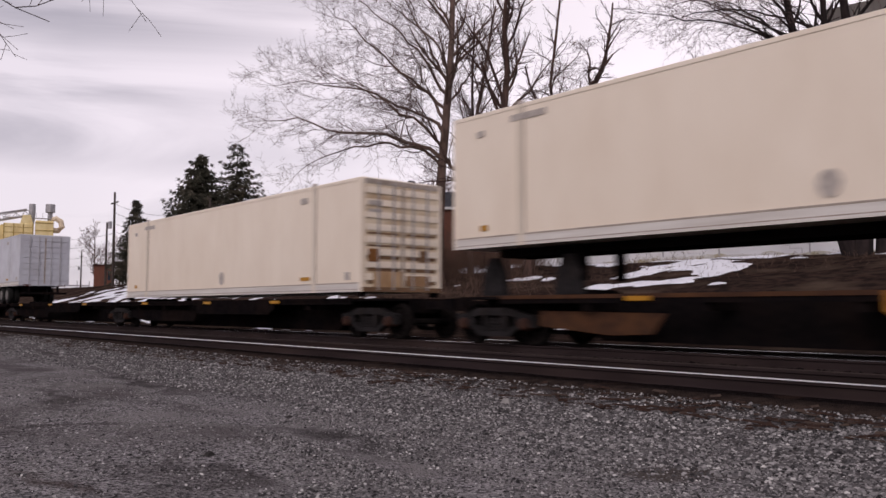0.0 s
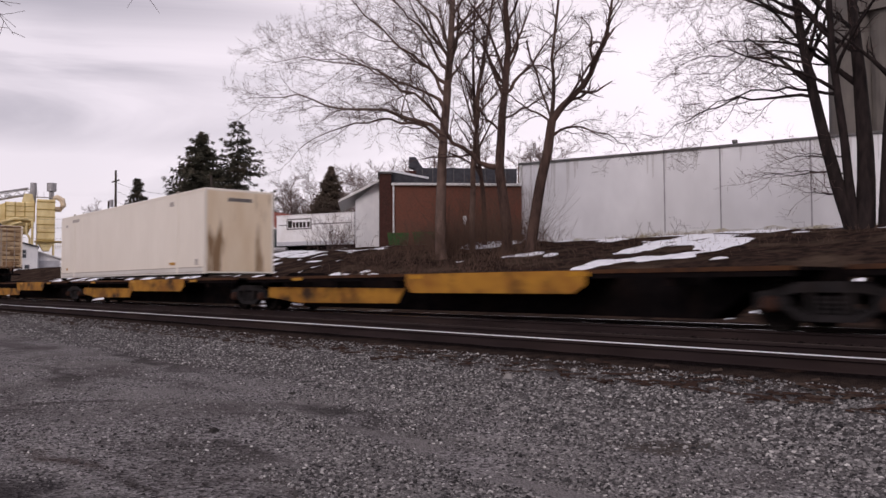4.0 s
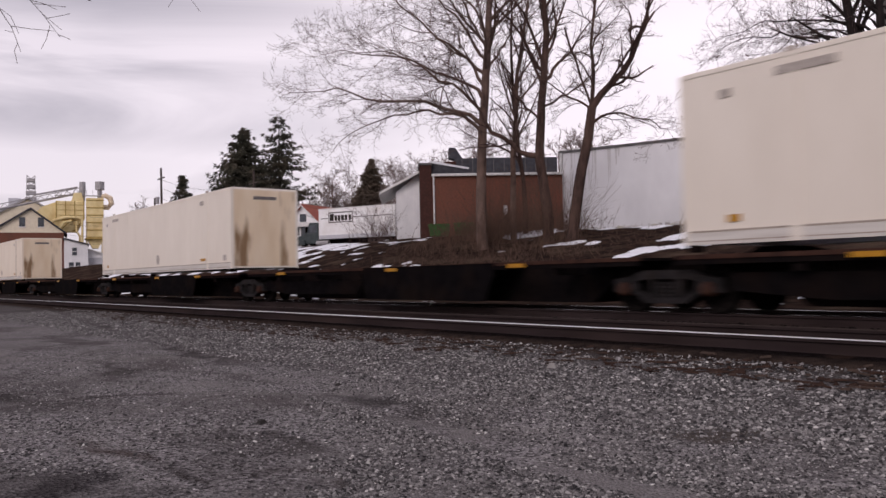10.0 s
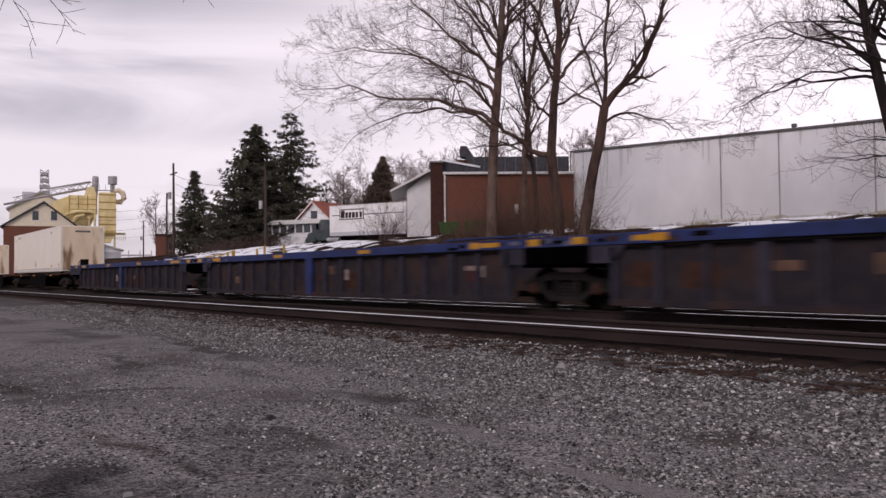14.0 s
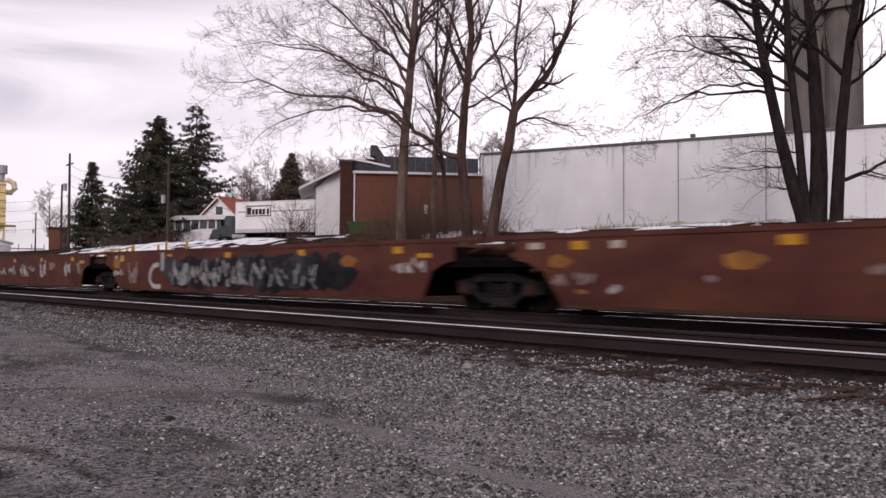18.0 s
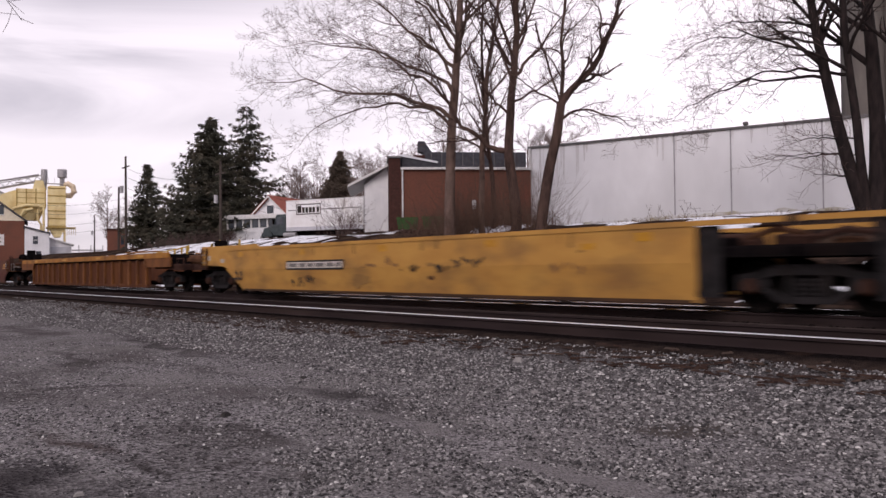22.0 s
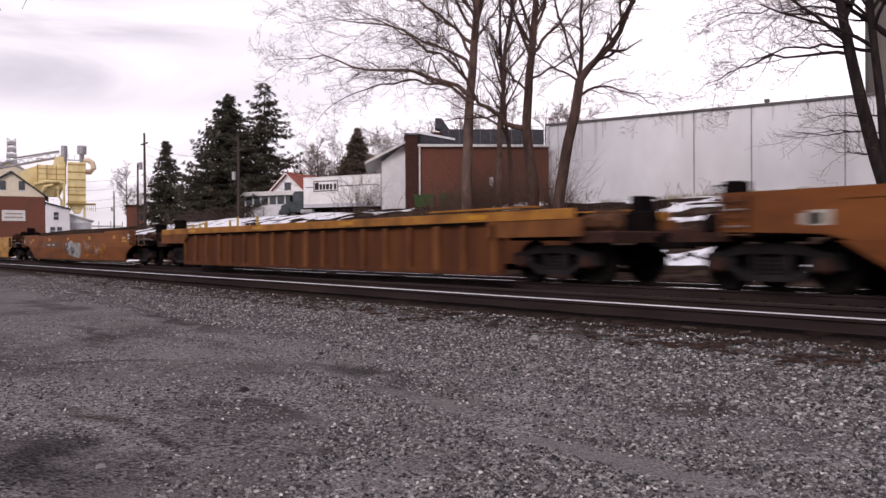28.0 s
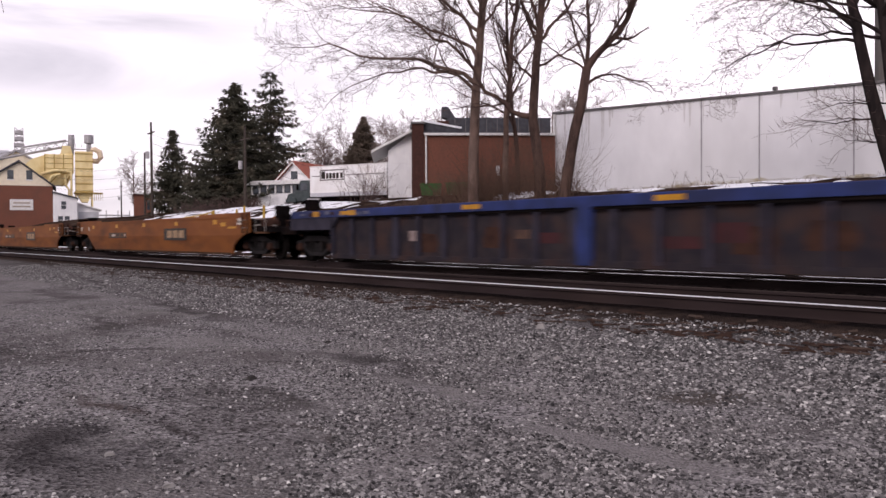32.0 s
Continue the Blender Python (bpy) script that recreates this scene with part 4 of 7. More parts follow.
def side_marks(ob, length, z0, height, emblem):
    y = -1.295 - 0.016
    for x, w, z, h, m in ((1.75, 0.95, height - 0.34, 0.13, "dark_mark"), (0.75, 0.22, height - 0.52, 0.13, "dark_mark"), (0.85, 0.22, 0.35, 0.12, "safety"), (length - 2.9, 0.35, height - 0.45, 0.16, "dark_mark"),
                          (length - 2.9, 0.5, 0.33, 0.10, "safety"), (length - 0.7, 0.22, 0.30, 0.2, "dark_mark")):
        part("side_marking", Shape().box(x, x + w, y - 0.004, y + 0.003, z0 + z, z0 + z + h), M["soft_mark" if m == "dark_mark" else m], ob)
    if emblem:
        pts = [(emblem + 0.17 * math.cos(2 * math.pi * k / 16), z0 + 0.53 + 0.21 * math.sin(2 * math.pi * k / 16)) for k in range(16)]
        part("emblem", Shape().prism(pts, y - 0.004, y + 0.003), M["soft_mark"], ob, "round grey emblem")


def container(s, emblem=8.4, door_end=False, label="white ribbed freight container on a spine car", side="box_white"):
    ob = thing("freight_container", label, "container", group="boxes on the train")
    box_body(ob, 16.15, 1.16, 2.9, side, "box_end", door_end)
    side_marks(ob, 16.15, 1.16, 2.9, emblem)
    for x in (0.05, 15.9):
        for y in (-1.29, 1.09):
            part("corner_casting", Shape().box(x, x + 0.2, y, y + 0.2, 1.04, 1.16), M["steel_black"], ob)
    return moving(ob, s)


def trailer(s, side, label):
    ob = thing("semi_trailer", label, "trailer", group="boxes on the train")
    z0 = 2.0
    box_body(ob, 16.15, z0, 2.86, side, "box_end", True)
    side_marks(ob, 16.15, z0, 2.86, 8.1)
    part("underframe", Shape().box(0.6, 15.6, -0.5, 0.5, z0 - 0.16, z0 + 0.01), M["steel_black"], ob)
    part("slider", Shape().box(10.2, 14.6, -0.55, 0.55, z0 - 0.42, z0 - 0.16), M["steel_black"], ob)
    part("bumper", Shape().box(16.02, 16.12, -1.2, 1.2, 1.52, 1.64), M["steel_black"], ob)
    for y in (-0.75, 0.75):
        part("bumper_post", Shape().box(16.0, 16.08, y - 0.05, y + 0.05, 1.6, z0 + 0.02), M["steel_black"], ob)
    for y in (-0.9, 0.9):
        part("tail_lamp", Shape().box(16.14, 16.18, y - 0.2, y + 0.2, z0 - 0.02, z0 + 0.08), M["red"], ob)
    for y in (-0.6, 0.6):
        part("landing_leg", Shape().box(2.9, 3.08, y - 0.08, y + 0.08, 1.3, z0, 0.01), M["steel_black"], ob)
    for x in (0.65, 2.75):
        part("hitch_plate", Shape().prism([(x - 0.35, 1.02), (x + 0.35, 1.02), (x + 0.28, 1.5), (x + 0.12, 1.82), (x - 0.12, 1.82), (x - 0.28, 1.5)], -0.75, -0.60), M["truck_steel"], ob, "worn grey hitch and landing plate")
    for x in (11.9, 13.2):
        part("trailer_axle", Shape().tube([(x, -1.1, 1.5), (x, 1.1, 1.5)], [0.07, 0.07], 8), M["steel_black"], ob)
        for y in (-1.22, -0.9, 0.62, 0.94):
            w = Shape().tube([(0, 0, 0), (0, 0.05, 0), (0, 0.23, 0), (0, 0.28, 0)], [0.44, 0.5, 0.5, 0.44], 20)
            tyre = part("tyre", w, M["tyre"], ob, at=pose(x, y, 1.5))
            if y == -1.22:
                part("rim", Shape().tube([(0, -0.012, 0), (0, 0.02, 0)], [0.27, 0.29], 16), M["hub"], tyre, "dull metal hub")
    return moving(ob, s)


def ribbed_well(name, label, s0, trucks, side, chord, seed, post=0.0, rib="blue_rib"):
    """A well car with a deep top chord and upright ribs on its sides."""
    rng = random.Random(seed)
    car = thing(name, label, "well car", group="intermodal train")
    for t in trucks:
        truck(car, t - s0)
    last = len(trucks) - 2
    for i in range(len(trucks) - 1):
        a, b = trucks[i] - s0 + 1.55, trucks[i + 1] - s0 - 1.1
        for y, sgn in ((-1.40, -1), (1.40, 1)):
            wall = Shape().box(a, b, y - 0.02, y + 0.02, 0.17, 1.28)
            part("side_sheet", wall, M[side], car)
            yo = y - 0.14 if sgn < 0 else y + 0.02
            part("top_chord", Shape().box(a - 2.2, b + 2.0, yo, yo + 0.12, 1.26, 1.46, 0.015), M[chord], car)
            part("bottom_chord", Shape().box(a, b, yo + 0.03, yo + 0.09, 0.14, 0.26), M[side], car)
            # black strip that draws the shadow line under the top chord
            part("chord_shade", Shape().box(a, b, yo + 0.03, yo + 0.13, 1.20, 1.26), M["steel_black"], car)
            for k in range(18):
                x = a + 0.05 + k * (b - a - 0.3) / 17
                w = 0.20 if k % 6 == 3 else 0.10
                part("rib", Shape().prism([(x, 0.2), (x + w, 0.2), (x + w, 1.20), (x, 1.20)], yo + 0.02, yo + 0.11), M[rib], car)
            for x0, x1 in ((a - 2.3, a + 0.4), (b - 0.4, b + 2.2)):
                part("end_plate", Shape().prism([(x0, 0.92), (x1 - (0.0 if x0 > a else 0.3), 0.92), (x1, 1.27), (x0, 1.27)], yo + 0.02, yo + 0.10), M[rib], car)
            if post:
                part("centre_post", Shape().box(a + post, a + post + 0.36, yo - 0.01, yo + 0.10, 0.17, 1.27), M[chord], car)
            if sgn < 0 and post:
                for k in range(14):
                    if rng.random() < 0.3:
                        x = a + 0.34 + k * (b - a - 0.3) / 14
                        z = rng.uniform(0.35, 0.5)
                        part("rust_patch", Shape().prism([(x, z), (x + 0.7, z), (x + 0.8, z + 0.2), (x + 0.7, z + 0.42), (x + 0.1, z + 0.45), (x - 0.02, z + 0.2)], y - 0.025, y - 0.018), M["rust_dull"], car)
            if sgn < 0 and post:
                for e0, way in ((a - 1.6, 1), (b + 1.2, -1)):     # chalky worn patches and orange squares near the unit's ends
                    for k in range(9):
                        u, w = e0 + way * k * 0.42 + rng.uniform(-0.1, 0.1), rng.uniform(0.15, 0.35)
                        z = rng.uniform(1.28, 1.34)
                        part("worn_patch", Shape().box(u, u + w, yo - 0.004 - 0.0004 * k, yo + 0.01, z, z + rng.uniform(0.06, 0.10)), M[rng.choice(("chalk_blue", "chalk_blue", "steel_grey", "rust_dull"))], car)
                    for k in (0.7, 2.6):
                        u = e0 + way * k
                        part("reflector", Shape().box(u, u + 0.34, yo - 0.010, yo + 0.01, 1.29, 1.43), M["safety"], car)
                for k in range(6):
                    u, z = rng.uniform(a + 0.6, b - 1.5), rng.uniform(0.45, 0.8)
                    part("side_marking", Shape().box(u, u + rng.uniform(0.4, 0.8), y - 0.026 - 0.0004 * k, y - 0.018, z, z + rng.uniform(0.10, 0.35)), M[rng.choice(("panel_tan", "panel_red", "faded_spray", "panel_tan"))], car)
            part("walkway", Shape().box(b - 2.3, b + 1.0, yo - 0.05, yo + 0.2, 1.50, 1.54), M[chord], car)
        for x in (a + 0.5, (a + b) / 2 - 3.4, (a + b) / 2, (a + b) / 2 + 3.4, b - 0.6):
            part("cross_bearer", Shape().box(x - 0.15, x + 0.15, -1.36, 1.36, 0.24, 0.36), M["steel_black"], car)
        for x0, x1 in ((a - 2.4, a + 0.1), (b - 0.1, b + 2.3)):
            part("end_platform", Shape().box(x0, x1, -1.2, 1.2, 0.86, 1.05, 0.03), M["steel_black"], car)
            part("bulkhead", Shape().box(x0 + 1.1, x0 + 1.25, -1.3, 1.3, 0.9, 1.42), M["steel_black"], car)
        for k in range(4):
            x = a + 0.6 + k * (b - a - 1.6) / 3
            part("reflector", Shape().box(x, x + 0.6, -1.548, -1.538, 1.31, 1.41), M["safety"], car)
    for e, way in ((trucks[0] - s0, -1), (trucks[-1] - s0, 1)):
        x0, x1 = sorted((e + way * 0.6, e + way * 1.7))
        part("end_sill", Shape().box(x0, x1, -1.35, 1.35, 0.80, 1.02, 0.03), M["rust_dull" if rib != "blue_rib" else "steel_black"], car)
        end_gear(car, e + way * 1.2, 0.7, 1.02, 1.5, seed + 40 + way, 7)
    brake_wheel(car, trucks[0] - s0 - 1.2, -0.7, 1.55, -1)
    brake_wheel(car, trucks[-1] - s0 + 1.2, 0.6, 1.45, 1)
    coupler(car, trucks[0] - s0 - 1.3, -1)
    coupler(car, trucks[-1] - s0 + 1.3, 1)
    return moving(car, s0)


def end_gear(car, x, half, z0, z1, seed, count):
    """Brake rigging on a car's end platform: reservoirs, levers, boxes, pipes and hand holds, highest in the middle."""
    rng = random.Random(seed)
    for k in range(count):
        u = rng.uniform(-1, 1)
        px, y, top = x + u * half, rng.uniform(-1.3, -0.1), z0 + (z1 - z0) * (1 - 0.6 * abs(u)) * rng.uniform(0.5, 1.0)
        mat = M[rng.choice(("rust_dull", "rust_dull", "gear_rust", "gear_rust", "steel_black", "steel_black", "steel_black", "gear_pale" if k % 4 == 2 else "rust_dull"))]
        kind = k % 4
        if kind == 0:
            s = Shape().box(px - rng.uniform(0.14, 0.32), px + rng.uniform(0.14, 0.32), y, y + rng.uniform(0.2, 0.5), z0, top, 0.03)
            part("valve_box", s, mat, car)
        elif kind == 1:
            s = Shape().tube([(px - 0.42, y, top - 0.2), (px - 0.36, y, top - 0.2), (px + 0.36, y, top - 0.2), (px + 0.42, y, top - 0.2)], [0.10, 0.17, 0.17, 0.10], 10)
            s.box(px - 0.25, px - 0.18, y - 0.05, y + 0.05, z0, top - 0.3).box(px + 0.18, px + 0.25, y - 0.05, y + 0.05, z0, top - 0.3)
            part("air_reservoir", s, mat, car)
        elif kind == 2:
            part("brake_lever", Shape().tube([(px - 0.5, y, z0 + 0.1), (px, y, top), (px + 0.45, y + 0.1, z0 + 0.15)], [0.045, 0.06, 0.045], 6), mat, car)
        else:
            s = Shape().tube([(px - 0.3, -1.38, z0), (px - 0.3, -1.38, top), (px + 0.3, -1.38, top), (px + 0.3, -1.38, z0)], [0.022] * 4, 6)
            part("hand_hold", s, M["rust_dull"], car)


def smooth_well(name, label, s0, trucks, paint, seed, plates=(), joint=1.6):
    """A well car with smooth plate sides that kink inwards half way down and step up at the ends."""
    rng = random.Random(seed)
    car = thing(name, label, "well car", group="intermodal train")
    for t in trucks:
        truck(car, t - s0)
    n = len(trucks)
    for i in range(n - 1):
        end_a, end_b = i == 0, i == n - 2
        t0, t1 = trucks[i] - s0, trucks[i + 1] - s0
        a, b = t0 + 1.35, t1 - 1.35
        xa, xb = t0 - 0.6 if end_a else t0 + joint, t1 + 0.2 if end_b else t1 - joint
        # the plate climbs over the truck at the leading end, and stops short of it elsewhere
        arch = joint < 1.2
        foot_a = [(xa, 0.95), (a - 0.3, 0.90), (a + 0.1, 0.80)] if end_a else [(xa, 1.0), (xa + 0.3, 0.95), (xa + 0.6, 0.80)] if arch else [(xa, 0.80)]
        foot_b = [(t1 - 0.25, 0.80), (xb, 0.88)] if end_b else [(xb - 0.6, 0.80), (xb - 0.3, 0.95), (xb, 1.0)] if arch else [(xb, 0.80)]
        top_b = [(xb, 1.54), (b - 2.6, 1.54), (b - 2.8, 1.46)] if end_b else [(xb, 1.46)]
        top_a = [(a + 2.2, 1.46), (a + 2.0, 1.56), (xa, 1.56)] if end_a else [(xa, 1.46)]
        la0, la1 = (a + 1.0, a - 0.05) if end_a else (xa + 1.05, xa + 0.65) if arch else (xa, xa)
        lb0, lb1 = (t1 - 1.3, t1 - 0.25) if end_b else (xb - 1.05, xb - 0.65) if arch else (xb, xb)
        for sgn in (-1, 1):
            y = 1.50 * sgn
            y0, y1 = (y, y + 0.05) if sgn < 0 else (y - 0.05, y)
            part("upper_side", Shape().prism(foot_a + foot_b + top_b + top_a, y0, y1), M[paint], car)
            heel = [(t1 - 1.15, 0.46), (t1 - 0.75, 0.64)] if end_b else []
            low = Shape().prism([(la0, 0.155), (lb0, 0.155)] + heel + [(lb1, 0.80), (la1, 0.80)], y0, y1)
            low.v = [(px, py - sgn * 0.135 * (0.80 - pz), pz) for px, py, pz in low.v]
            part("lower_side", low, M[paint], car)
            part("top_rail", Shape().box(a if end_a else t0 + 0.1, b if end_b else t1 - 0.1, y0 - 0.02, y1 + 0.02, 1.39, 1.475), M[paint], car)
            part("bottom_rail", Shape().box(la0 + 0.1, lb0 - 0.1, y0 + (0.075 if sgn < 0 else -0.095), y1 + (0.095 if sgn < 0 else -0.075), 0.14, 0.20), M["grime_rail"], car)
            for on, x0, x1 in ((not end_a and not arch, xa - 0.42, xa + 0.02), (not end_b and not arch, xb - 0.02, xb + 0.42)):
                if on:
                    part("end_brace", Shape().box(x0, x1, y0 + 0.06 * -sgn, y1 + 0.06 * -sgn, 0.25, 1.38), M["truck_steel"], car)
        for x in (a + 1.2, (a + b) / 2 - 3.4, (a + b) / 2, (a + b) / 2 + 3.4, b - 1.5):
            part("cross_bearer", Shape().box(x - 0.15, x + 0.15, -1.38, 1.38, 0.24, 0.36), M["steel_black"], car)
        for x0, x1 in ((xa if end_a else t0 + 0.05, a + 0.8), (b - 0.8, t1 + 1.5 if end_b else t1 - 0.05)):
            part("end_platform", Shape().box(x0, x1, -1.4, 1.4, 0.88, 1.06, 0.03), M["steel_black"], car)
        for x in (a + 0.7, b - 0.8):
            part("bulkhead", Shape().box(x, x + 0.1, -1.4, 1.4, 0.3, 1.35), M["steel_black"], car)
        if not end_a:
            end_gear(car, t0 + 0.9, 0.8, 1.06, 1.5, seed + 60 + i, 5)
        if not end_b:
            end_gear(car, t1 - 0.9, 0.8, 1.06, 1.5, seed + 70 + i, 5)
        for k in range(5):
            x = a + 0.8 + k * (b - a - 2.2) / 4
            part("reflector", Shape().box(x, x + 0.32, -1.508, -1.498, 1.18, 1.33), M["safety"], car)
        marks(car, rng, xa + 0.3, xa + 2.4, -1.50, 1.0, 1.35, "white_mark", 2, ((0.2, 0.4), (0.1, 0.25)))
        marks(car, rng, xb - 2.5, xb - 0.3, -1.50, 1.05, 1.35, "safety", 1, ((0.3, 0.5), (0.09, 0.14)), "caution_plate")
    for x, w, z, h in plates:
        board = part("name_board", Shape().box(x, x + w, -1.508, -1.498, z, z + h), M["board_black"], car, "dark framed board with pale lettering")
        part("board_face", Shape().box(x + 0.06, x + w - 0.06, -1.511, -1.503, z + 0.05, z + h - 0.05), M["board_black" if h > 0.4 else "board_brown" if paint == "orange" else "board_white"], board)
        k, c = 0, x + (0.34 if h > 0.4 else 0.16)
        while c < x + w - 0.25:
            ww = rng.uniform(0.50, 0.58) if h > 0.4 else rng.uniform(0.2, 0.6)
            ww = min(ww, x + w - 0.14 - c)
            if ww < 0.12:
                break
            tone = ("board_dun" if paint == "orange" else "board_white") if h > 0.4 else "dark_mark" if paint == "yellow" else "soft_mark" if rng.random() < 0.3 else "board_black"
            part("lettering_bar", Shape().box(c, c + ww, -1.516, -1.507, z + h * (0.2 if h > 0.4 else 0.3), z + h * (0.82 if h > 0.4 else 0.7)), M[tone], board)
            c += ww + (0.13 if h > 0.4 else 0.1)
    t0, t1 = trucks[0] - s0, trucks[-1] - s0
    brake_wheel(car, t0 - 1.1, -0.7, 1.5, -1)
    for x in (t1 - 0.28, t0 - 0.50):                 # rungs, placards and grab irons at the car's corners
        for k in range(5):
            part("ladder_rung", Shape().tube([(x, -1.56, 0.90 + 0.13 * k), (x + 0.40, -1.56, 0.90 + 0.13 * k)], [0.013, 0.013], 6), M["gear_pale" if k % 2 else "gear_rust"], car)
        for u in (x, x + 0.40):
            part("ladder_rail", Shape().box(u - 0.015, u + 0.015, -1.57, -1.50, 0.86, 1.50), M["gear_rust"], car)
    part("placard", Shape().box(t1 - 0.72, t1 - 0.46, -1.508, -1.498, 1.14, 1.36), M["board_white"], car)
    part("placard", Shape().box(t1 - 0.70, t1 - 0.48, -1.512, -1.506, 1.20, 1.28), M["dark_mark"], car)
    part("yellow_bar", Shape().box(t1 - 1.5, t1 - 0.85, -1.506, -1.498, 1.02, 1.09), M["safety"], car)
    part("side_step", Shape().box(t1 + 0.5, t1 + 1.3, -1.48, -1.10, 0.84, 0.90), M["gear_rust"], car)
    part("grab_iron", Shape().tube([(t1 + 0.55, -1.46, 0.9), (t1 + 0.55, -1.46, 1.30), (t1 + 1.25, -1.46, 1.30), (t1 + 1.25, -1.46, 0.9)], [0.016] * 4, 6), M["gear_pale"], car)
    part("train_pipe", Shape().tube([(t1 - 0.2, -1.2, 1.10), (t1 + 0.8, -1.25, 1.14), (t1 + 1.5, -1.2, 1.08)], [0.03] * 3, 6), M["gear_pale"], car)
    if n > 2:
        brake_wheel(car, t1 + 1.45, -0.5, 1.80, 1)
        part("gear_frame", Shape().prism([(t1 - 0.1, 1.06), (t1 + 1.6, 1.06), (t1 + 1.45, 1.6), (t1 + 1.0, 1.66), (t1 + 0.85, 1.45), (t1 - 0.1, 1.42)], -0.75, -0.2), M["steel_black"], car)
        part("air_reservoir", Shape().tube([(t1 - 0.18, -0.75, 1.72), (t1 - 0.1, -0.75, 1.72), (t1 + 0.5, -0.75, 1.72), (t1 + 0.58, -0.75, 1.72)], [0.10, 0.17, 0.17, 0.10], 12), M["steel_black"], car)
        for u in (t1 + 0.0, t1 + 0.4):
            part("reservoir_strap", Shape().box(u - 0.03, u + 0.03, -0.92, -0.58, 1.4, 1.60), M["gear_rust"], car)
        end_gear(car, t1 + 0.2, 1.05, 1.06, 1.85, seed + 20, 13)
    else:
        brake_wheel(car, t1 + 0.9, -0.5, 1.45, 1)
        end_gear(car, t1 + 0.4, 1.0, 1.06, 1.55, seed + 20, 13)
    part("end_sill", Shape().box(t0 - 1.7, t0 - 0.55, -1.3, 1.3, 0.80, 1.02, 0.03), M["rust_dull"], car)
    end_gear(car, t0 - 1.1, 0.6, 1.02, 1.5, seed + 30, 7)
    coupler(car, trucks[0] - s0 - 1.5, -1)
    coupler(car, trucks[-1] - s0 + 1.5, 1)
    return moving(car, s0)


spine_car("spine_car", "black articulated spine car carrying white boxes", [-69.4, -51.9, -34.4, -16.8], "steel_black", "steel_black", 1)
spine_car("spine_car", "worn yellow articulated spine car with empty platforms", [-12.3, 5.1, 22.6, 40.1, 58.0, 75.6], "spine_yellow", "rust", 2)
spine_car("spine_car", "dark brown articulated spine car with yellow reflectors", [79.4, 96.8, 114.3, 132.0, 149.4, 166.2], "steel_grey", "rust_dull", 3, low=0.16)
trailer(-65.8, "box_grey", "grey road trailer riding on a spine car")
container(-32.95, door_end=True, side="box_cream", label="white freight container with ribbed rear doors on a spine car")
trailer(-13.3, "box_cream", "white road trailer with rusty rear doors on a spine car")
container(21.2, emblem=0)
container(60.4, emblem=8.4, door_end=True, side="box_cream", label="white freight container with ribbed rear doors on a spine car")
container(78.5, side="box_cream")
container(114.9)
container(150.0)
ribbed_well("ribbed_well_car", "blue ribbed articulated well car with grimy sides", 170.4, [170.4, 190.1, 210.1, 229.9], "blue_side", "blue", 4, post=8.05)
red_car = smooth_well("smooth_well_car", "oxide red articulated well car with spray-painted lettering", 234.5, [234.5, 254.3, 274.2, 294.0], "red", 5, joint=0.85)
ribbed_well("ribbed_well_car", "rusty brown ribbed well car with gold top chord", 298.2, [298.2, 318.2], "brown_sheet", "rib_gold", 6, rib="rib_brown")
yellow_car = smooth_well("smooth_well_car", "yellow articulated well car with smooth soiled sides", 322.7, [322.7, 342.8, 363.5, 383.6], "yellow", 7,
            plates=((5.2, 3.0, 0.76, 0.26), (29.3, 2.45, 0.68, 0.48), (52.3, 3.3, 0.74, 0.26)))
pale_car = smooth_well("smooth_well_car", "orange well car with a pale sprayed patch", 387.7, [387.7, 408.2], "orange", 8, plates=((5.3, 3.4, 0.82, 0.27),))
ribbed_well("ribbed_well_car", "rusty brown ribbed well car with gold top chord", 412.4, [412.4, 432.4], "brown_sheet", "rib_gold", 9, rib="rib_brown")
smooth_well("smooth_well_car", "orange well car with a large framed name board", 437.0, [437.0, 458.2], "orange", 10, plates=((5.5, 3.1, 0.74, 0.24), (12.3, 2.45, 0.60, 0.50)))
smooth_well("smooth_well_car", "orange well car with a large framed name board", 462.2, [462.2, 482.2], "orange", 11, plates=((4.9, 2.6, 0.72, 0.24), (12.3, 2.4, 0.62, 0.46)))
ribbed_well("ribbed_well_car", "blue ribbed articulated well car with grimy sides", 486.0, [486.0, 505.7, 525.5], "blue_side", "blue", 12, post=9.1)


# ---- spray paint and grime on the car sides ----
def spray_blob(parent, x, z, w, h, mat, rng, name="spray_shape", lift=0.0):
    """An irregular sprayed or soiled patch that follows a car's flat upper or kinked lower side."""
    pts = []
    lift += rng.uniform(0.0008, 0.0065)
    for k in range(12):
        a = 2 * math.pi * k / 12
        r = rng.uniform(0.72, 1.12)
        pts.append((x + w / 2 + w / 2 * r * math.cos(a), z + h / 2 + h / 2 * r * math.sin(a)))
    s = Shape()
    for sgn in (1, -1):                  # the pieces above and below the kink
        piece = []
        for (x0, z0), (x1, z1) in zip(pts, pts[1:] + pts[:1]):
            in0, in1 = (z0 - 0.80) * sgn >= 0, (z1 - 0.80) * sgn >= 0
            if in0:
                piece.append((x0, z0))
            if in0 != in1:
                piece.append((x0 + (x1 - x0) * (0.80 - z0) / (z1 - z0), 0.80))
        if len(piece) > 2:
            s.prism(piece, -1.5055 - lift, -1.499)
    s.v = [(px, py + (0.13 * (0.80 - pz) if pz < 0.80 else 0.0), pz) for px, py, pz in s.v]
    part(name, s, M[mat], parent)


